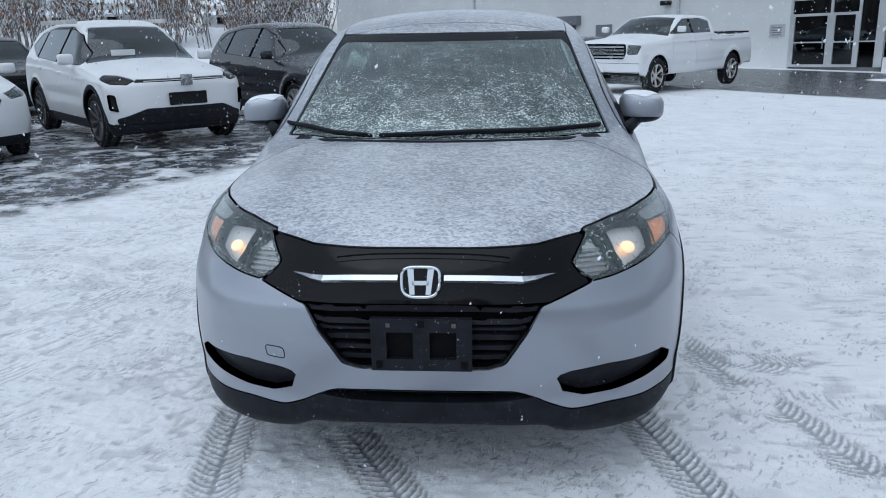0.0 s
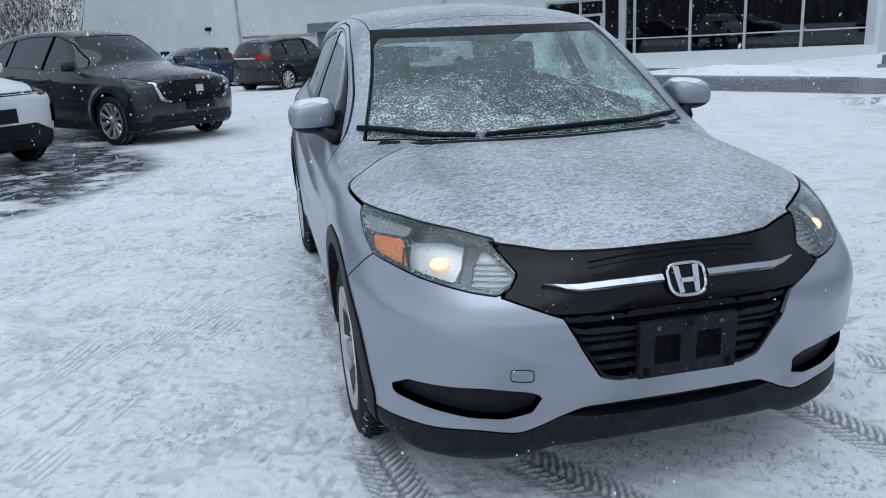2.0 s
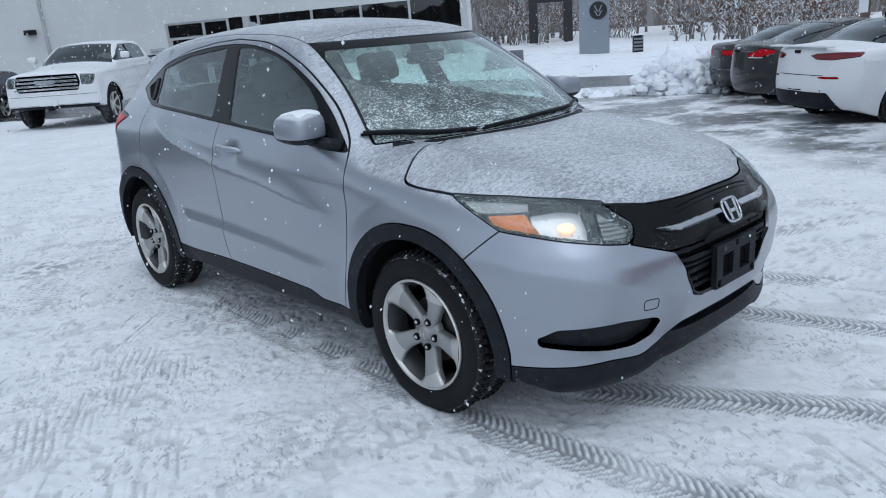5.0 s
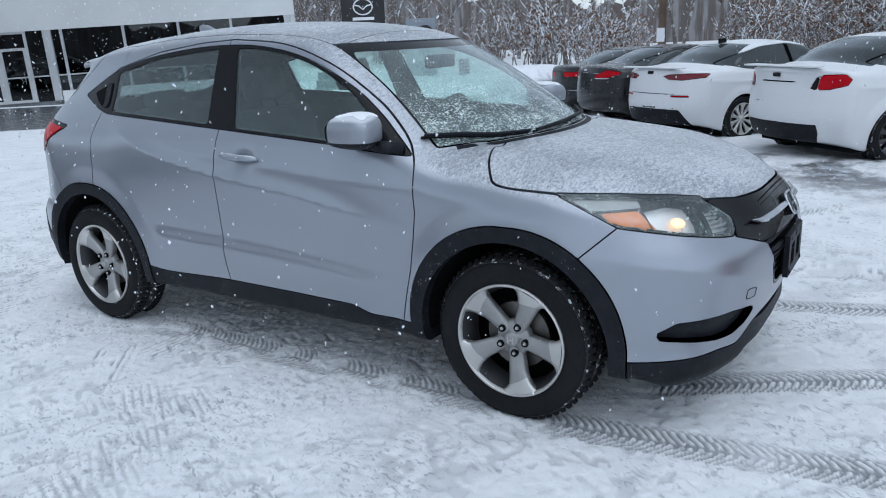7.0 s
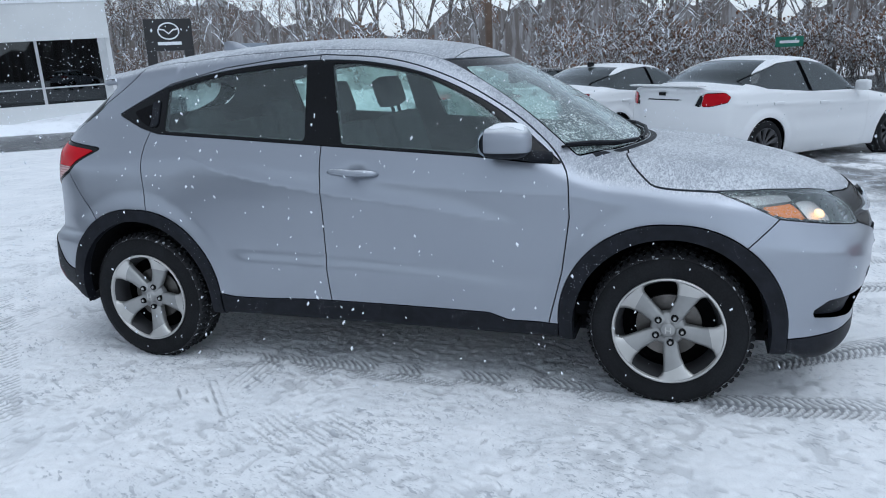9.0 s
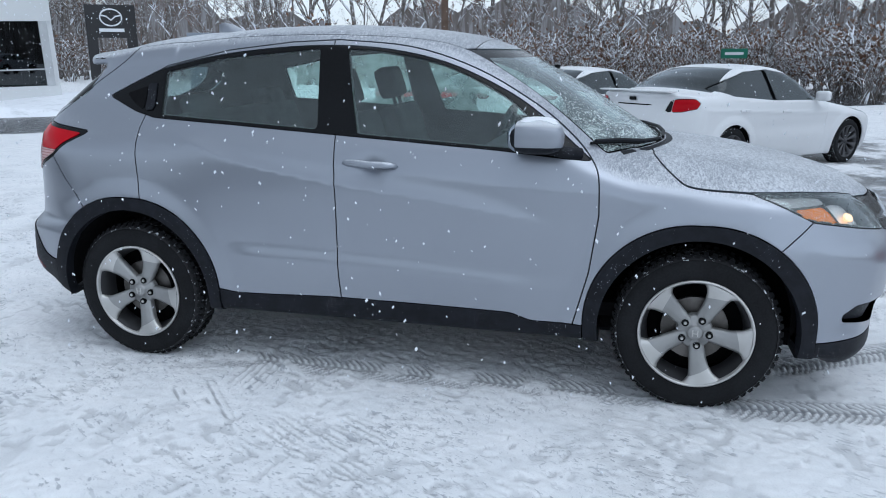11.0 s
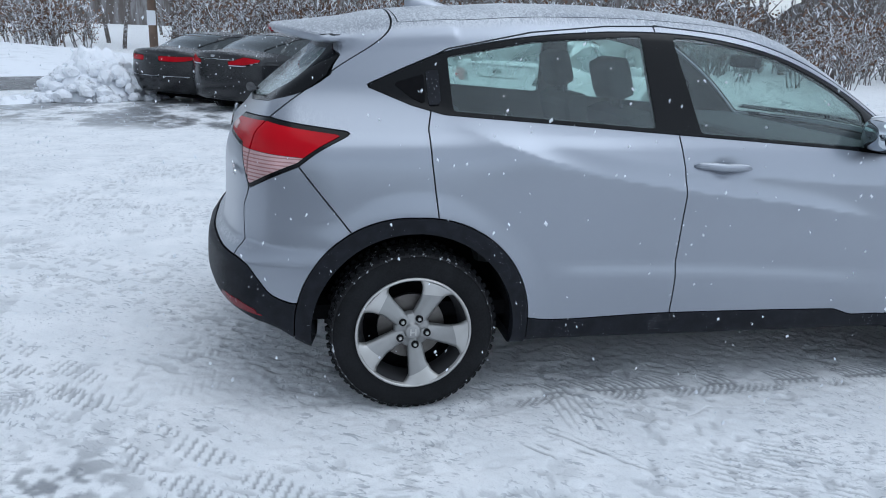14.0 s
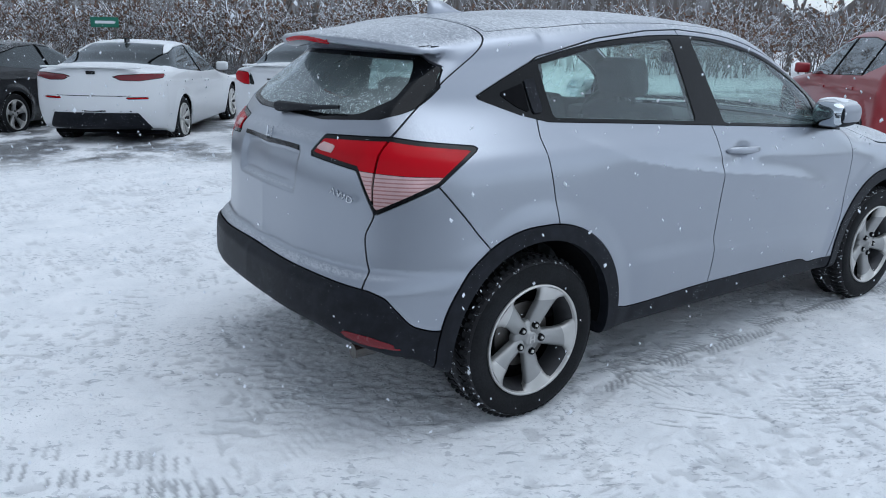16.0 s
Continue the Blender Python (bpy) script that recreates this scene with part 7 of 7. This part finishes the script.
for i in range(150):
    k = rng.choice(bushes)
    b = rng.uniform(84, 168)
    x, y, z = polar(b, rng.uniform(52, 64) if b < 101 else rng.uniform(38, 62))
    copy_thing(k, pose(x, y, z, 0, 0, rng.uniform(0, 360)) @ Matrix.Scale(rng.uniform(0.8, 1.5), 4))
for i in range(45):
    k = rng.choice(kinds)
    x, y, z = polar(rng.uniform(36, 64), rng.uniform(92, 125))
    copy_thing(k, pose(x, y, z, 0, 0, rng.uniform(0, 360)) @ Matrix.Scale(rng.uniform(0.8, 1.3), 4))
FAR_WOOD = material("far_winter_wood", (0.3, 0.29, 0.29), 0.9)
n = Nodes(FAR_WOOD)
stems = n.ramp(n.noise(0.9, 6, 0.7, n.scaled((1, 1, 0.12))), 0.42, 0.62)
n.set(Base_Color=n.mix(stems, n.mix(n.noise(0.35, 5), (0.085, 0.072, 0.066), (0.17, 0.15, 0.14)), (0.27, 0.265, 0.27)))
bm = bmesh.new()
prev = None
# bearings past 200 are unseen, added to darken what the paint reflects
for i in range(291):
    b = math.radians(20 + i)
    hgt = 9.5 + 2.6 * math.sin(i * 0.23) + 1.5 * math.sin(i * 0.71 + 1) + 1.1 * math.sin(i * 2.3)
    pair = [bm.verts.new((-2.5 + 150 * math.sin(b), 1 + 150 * math.cos(b), z0)) for z0 in (-3.0, hgt)]
    if prev:
        bm.faces.new((prev[0], pair[0], pair[1], prev[1]))
    prev = pair
tagged(part("backdrop", bm, FAR_WOOD, None, "far winter wood beyond the road, with an added unseen stretch", True), "far winter wood beyond the road, with an added unseen stretch", "backdrop", kind="structure")
for i in range(46):
    k = rng.choice(bushes)
    x, y, z = polar(rng.uniform(-42, -10), rng.uniform(40, 52))
    copy_thing(k, pose(x, y, z + 0.9, 0, 0, rng.uniform(0, 360)) @ Matrix.Diagonal((0.8, 0.8, 1.5, 1)) @ Matrix.Scale(rng.uniform(0.9, 1.6), 4))
for i in range(16):
    k = rng.choice(kinds)
    x, y, z = polar(rng.uniform(-44, -8), rng.uniform(56, 80))
    copy_thing(k, pose(x, y, z, 0, 0, rng.uniform(0, 360)) @ Matrix.Scale(rng.uniform(0.6, 0.9), 4))


def cottage(bearing, dist, base, turn, wide, deep, tall):
    x, y, z = polar(bearing, dist)
    ob = thing("house", pose(x, y, base, 0, 0, turn), "small pale house with a snow-covered gable roof", "house", "houses on the hillside")
    part("house_wall", boxed(-wide, wide, -deep, deep, -3.0, tall), WALL_WHITE, ob)
    for s in (-1, 1):
        m = Matrix.Translation((0, 0, tall + 1.5)) @ Matrix.Rotation(s * 0.55, 4, "X")
        part("roof_slope", boxed(-wide - 0.4, wide + 0.4, -deep * 1.35 if s > 0 else 0.0, 0.0 if s > 0 else deep * 1.35, -0.15, 0.1, 0, m), FRESH_SNOW, ob)
    part("chimney", boxed(wide * 0.4, wide * 0.4 + 0.6, -0.3, 0.3, tall, tall + 2.4), DOOR_GREY, ob)
    for xx in (-wide * 0.5, wide * 0.4):
        fr = part("house_window", boxed(xx - 0.5, xx + 0.5, -deep - 0.05, -deep, 0.6, 1.8), FRAME_GREY, ob)
        part("pane", boxed(xx - 0.42, xx + 0.42, -deep - 0.07, -deep - 0.052, 0.68, 1.72), GLOSS_BLACK, fr)


cottage(-27, 72, 1.4, 10, 5.0, 3.5, 2.6)
cottage(-16, 78, 1.6, -20, 4.5, 3.5, 2.4)
cottage(-36, 76, 1.4, 30, 5.0, 3.5, 2.6)

# ---- snow falling ----
rng = random.Random(5)
# the air is left clear along the way round the car
clear_way = [(0.2, -2.9), (-0.8, -2.8), (-1.6, -2.5), (-2.4, -2.2), (-3.0, -1.4), (-3.5, -0.6), (-3.9, 0.2), (-3.95, 1.0), (-3.8, 1.8), (-3.7, 2.6), (-3.4, 3.5), (-2.9, 4.5)]
bm = bmesh.new()
made = 0
while made < 6500:
    x, y, z = (rng.uniform(-3.4, 2.5), rng.uniform(-3.2, 6.5), rng.uniform(0.05, 2.2)) if made % 3 else (rng.uniform(-4.5, 9), rng.uniform(-3.5, 13), rng.uniform(0.05, 3.6))
    if min((x - ex) ** 2 + (y - ey) ** 2 for ex, ey in clear_way) < 2.9 or (abs(x) < 0.9 and -0.9 < y < 3.5 and z < 1.65):
        continue
    r = rng.choice((0.0018, 0.0024, 0.0031, 0.0042))
    c = Vector((x, y, z))
    t_ = Vector((rng.uniform(-0.5, 0.5), rng.uniform(-0.5, 0.5), 1)) * r * 1.6
    s1 = Vector((rng.uniform(-1, 1), rng.uniform(-1, 1), 0)).normalized() * r
    s2 = Vector((-s1.y, s1.x, 0))
    v = [bm.verts.new(q) for q in (c + t_, c + s1, c + s2, c - s1 - s2, c - t_)]
    for a, b in ((1, 2), (2, 3), (3, 1)):
        bm.faces.new((v[0], v[a], v[b]))
        bm.faces.new((v[4], v[b], v[a]))
    made += 1
tagged(part("snowflakes", bm, TWIG_SNOW), "small wet snowflakes drifting in the air", "snowfall", kind="stuff")
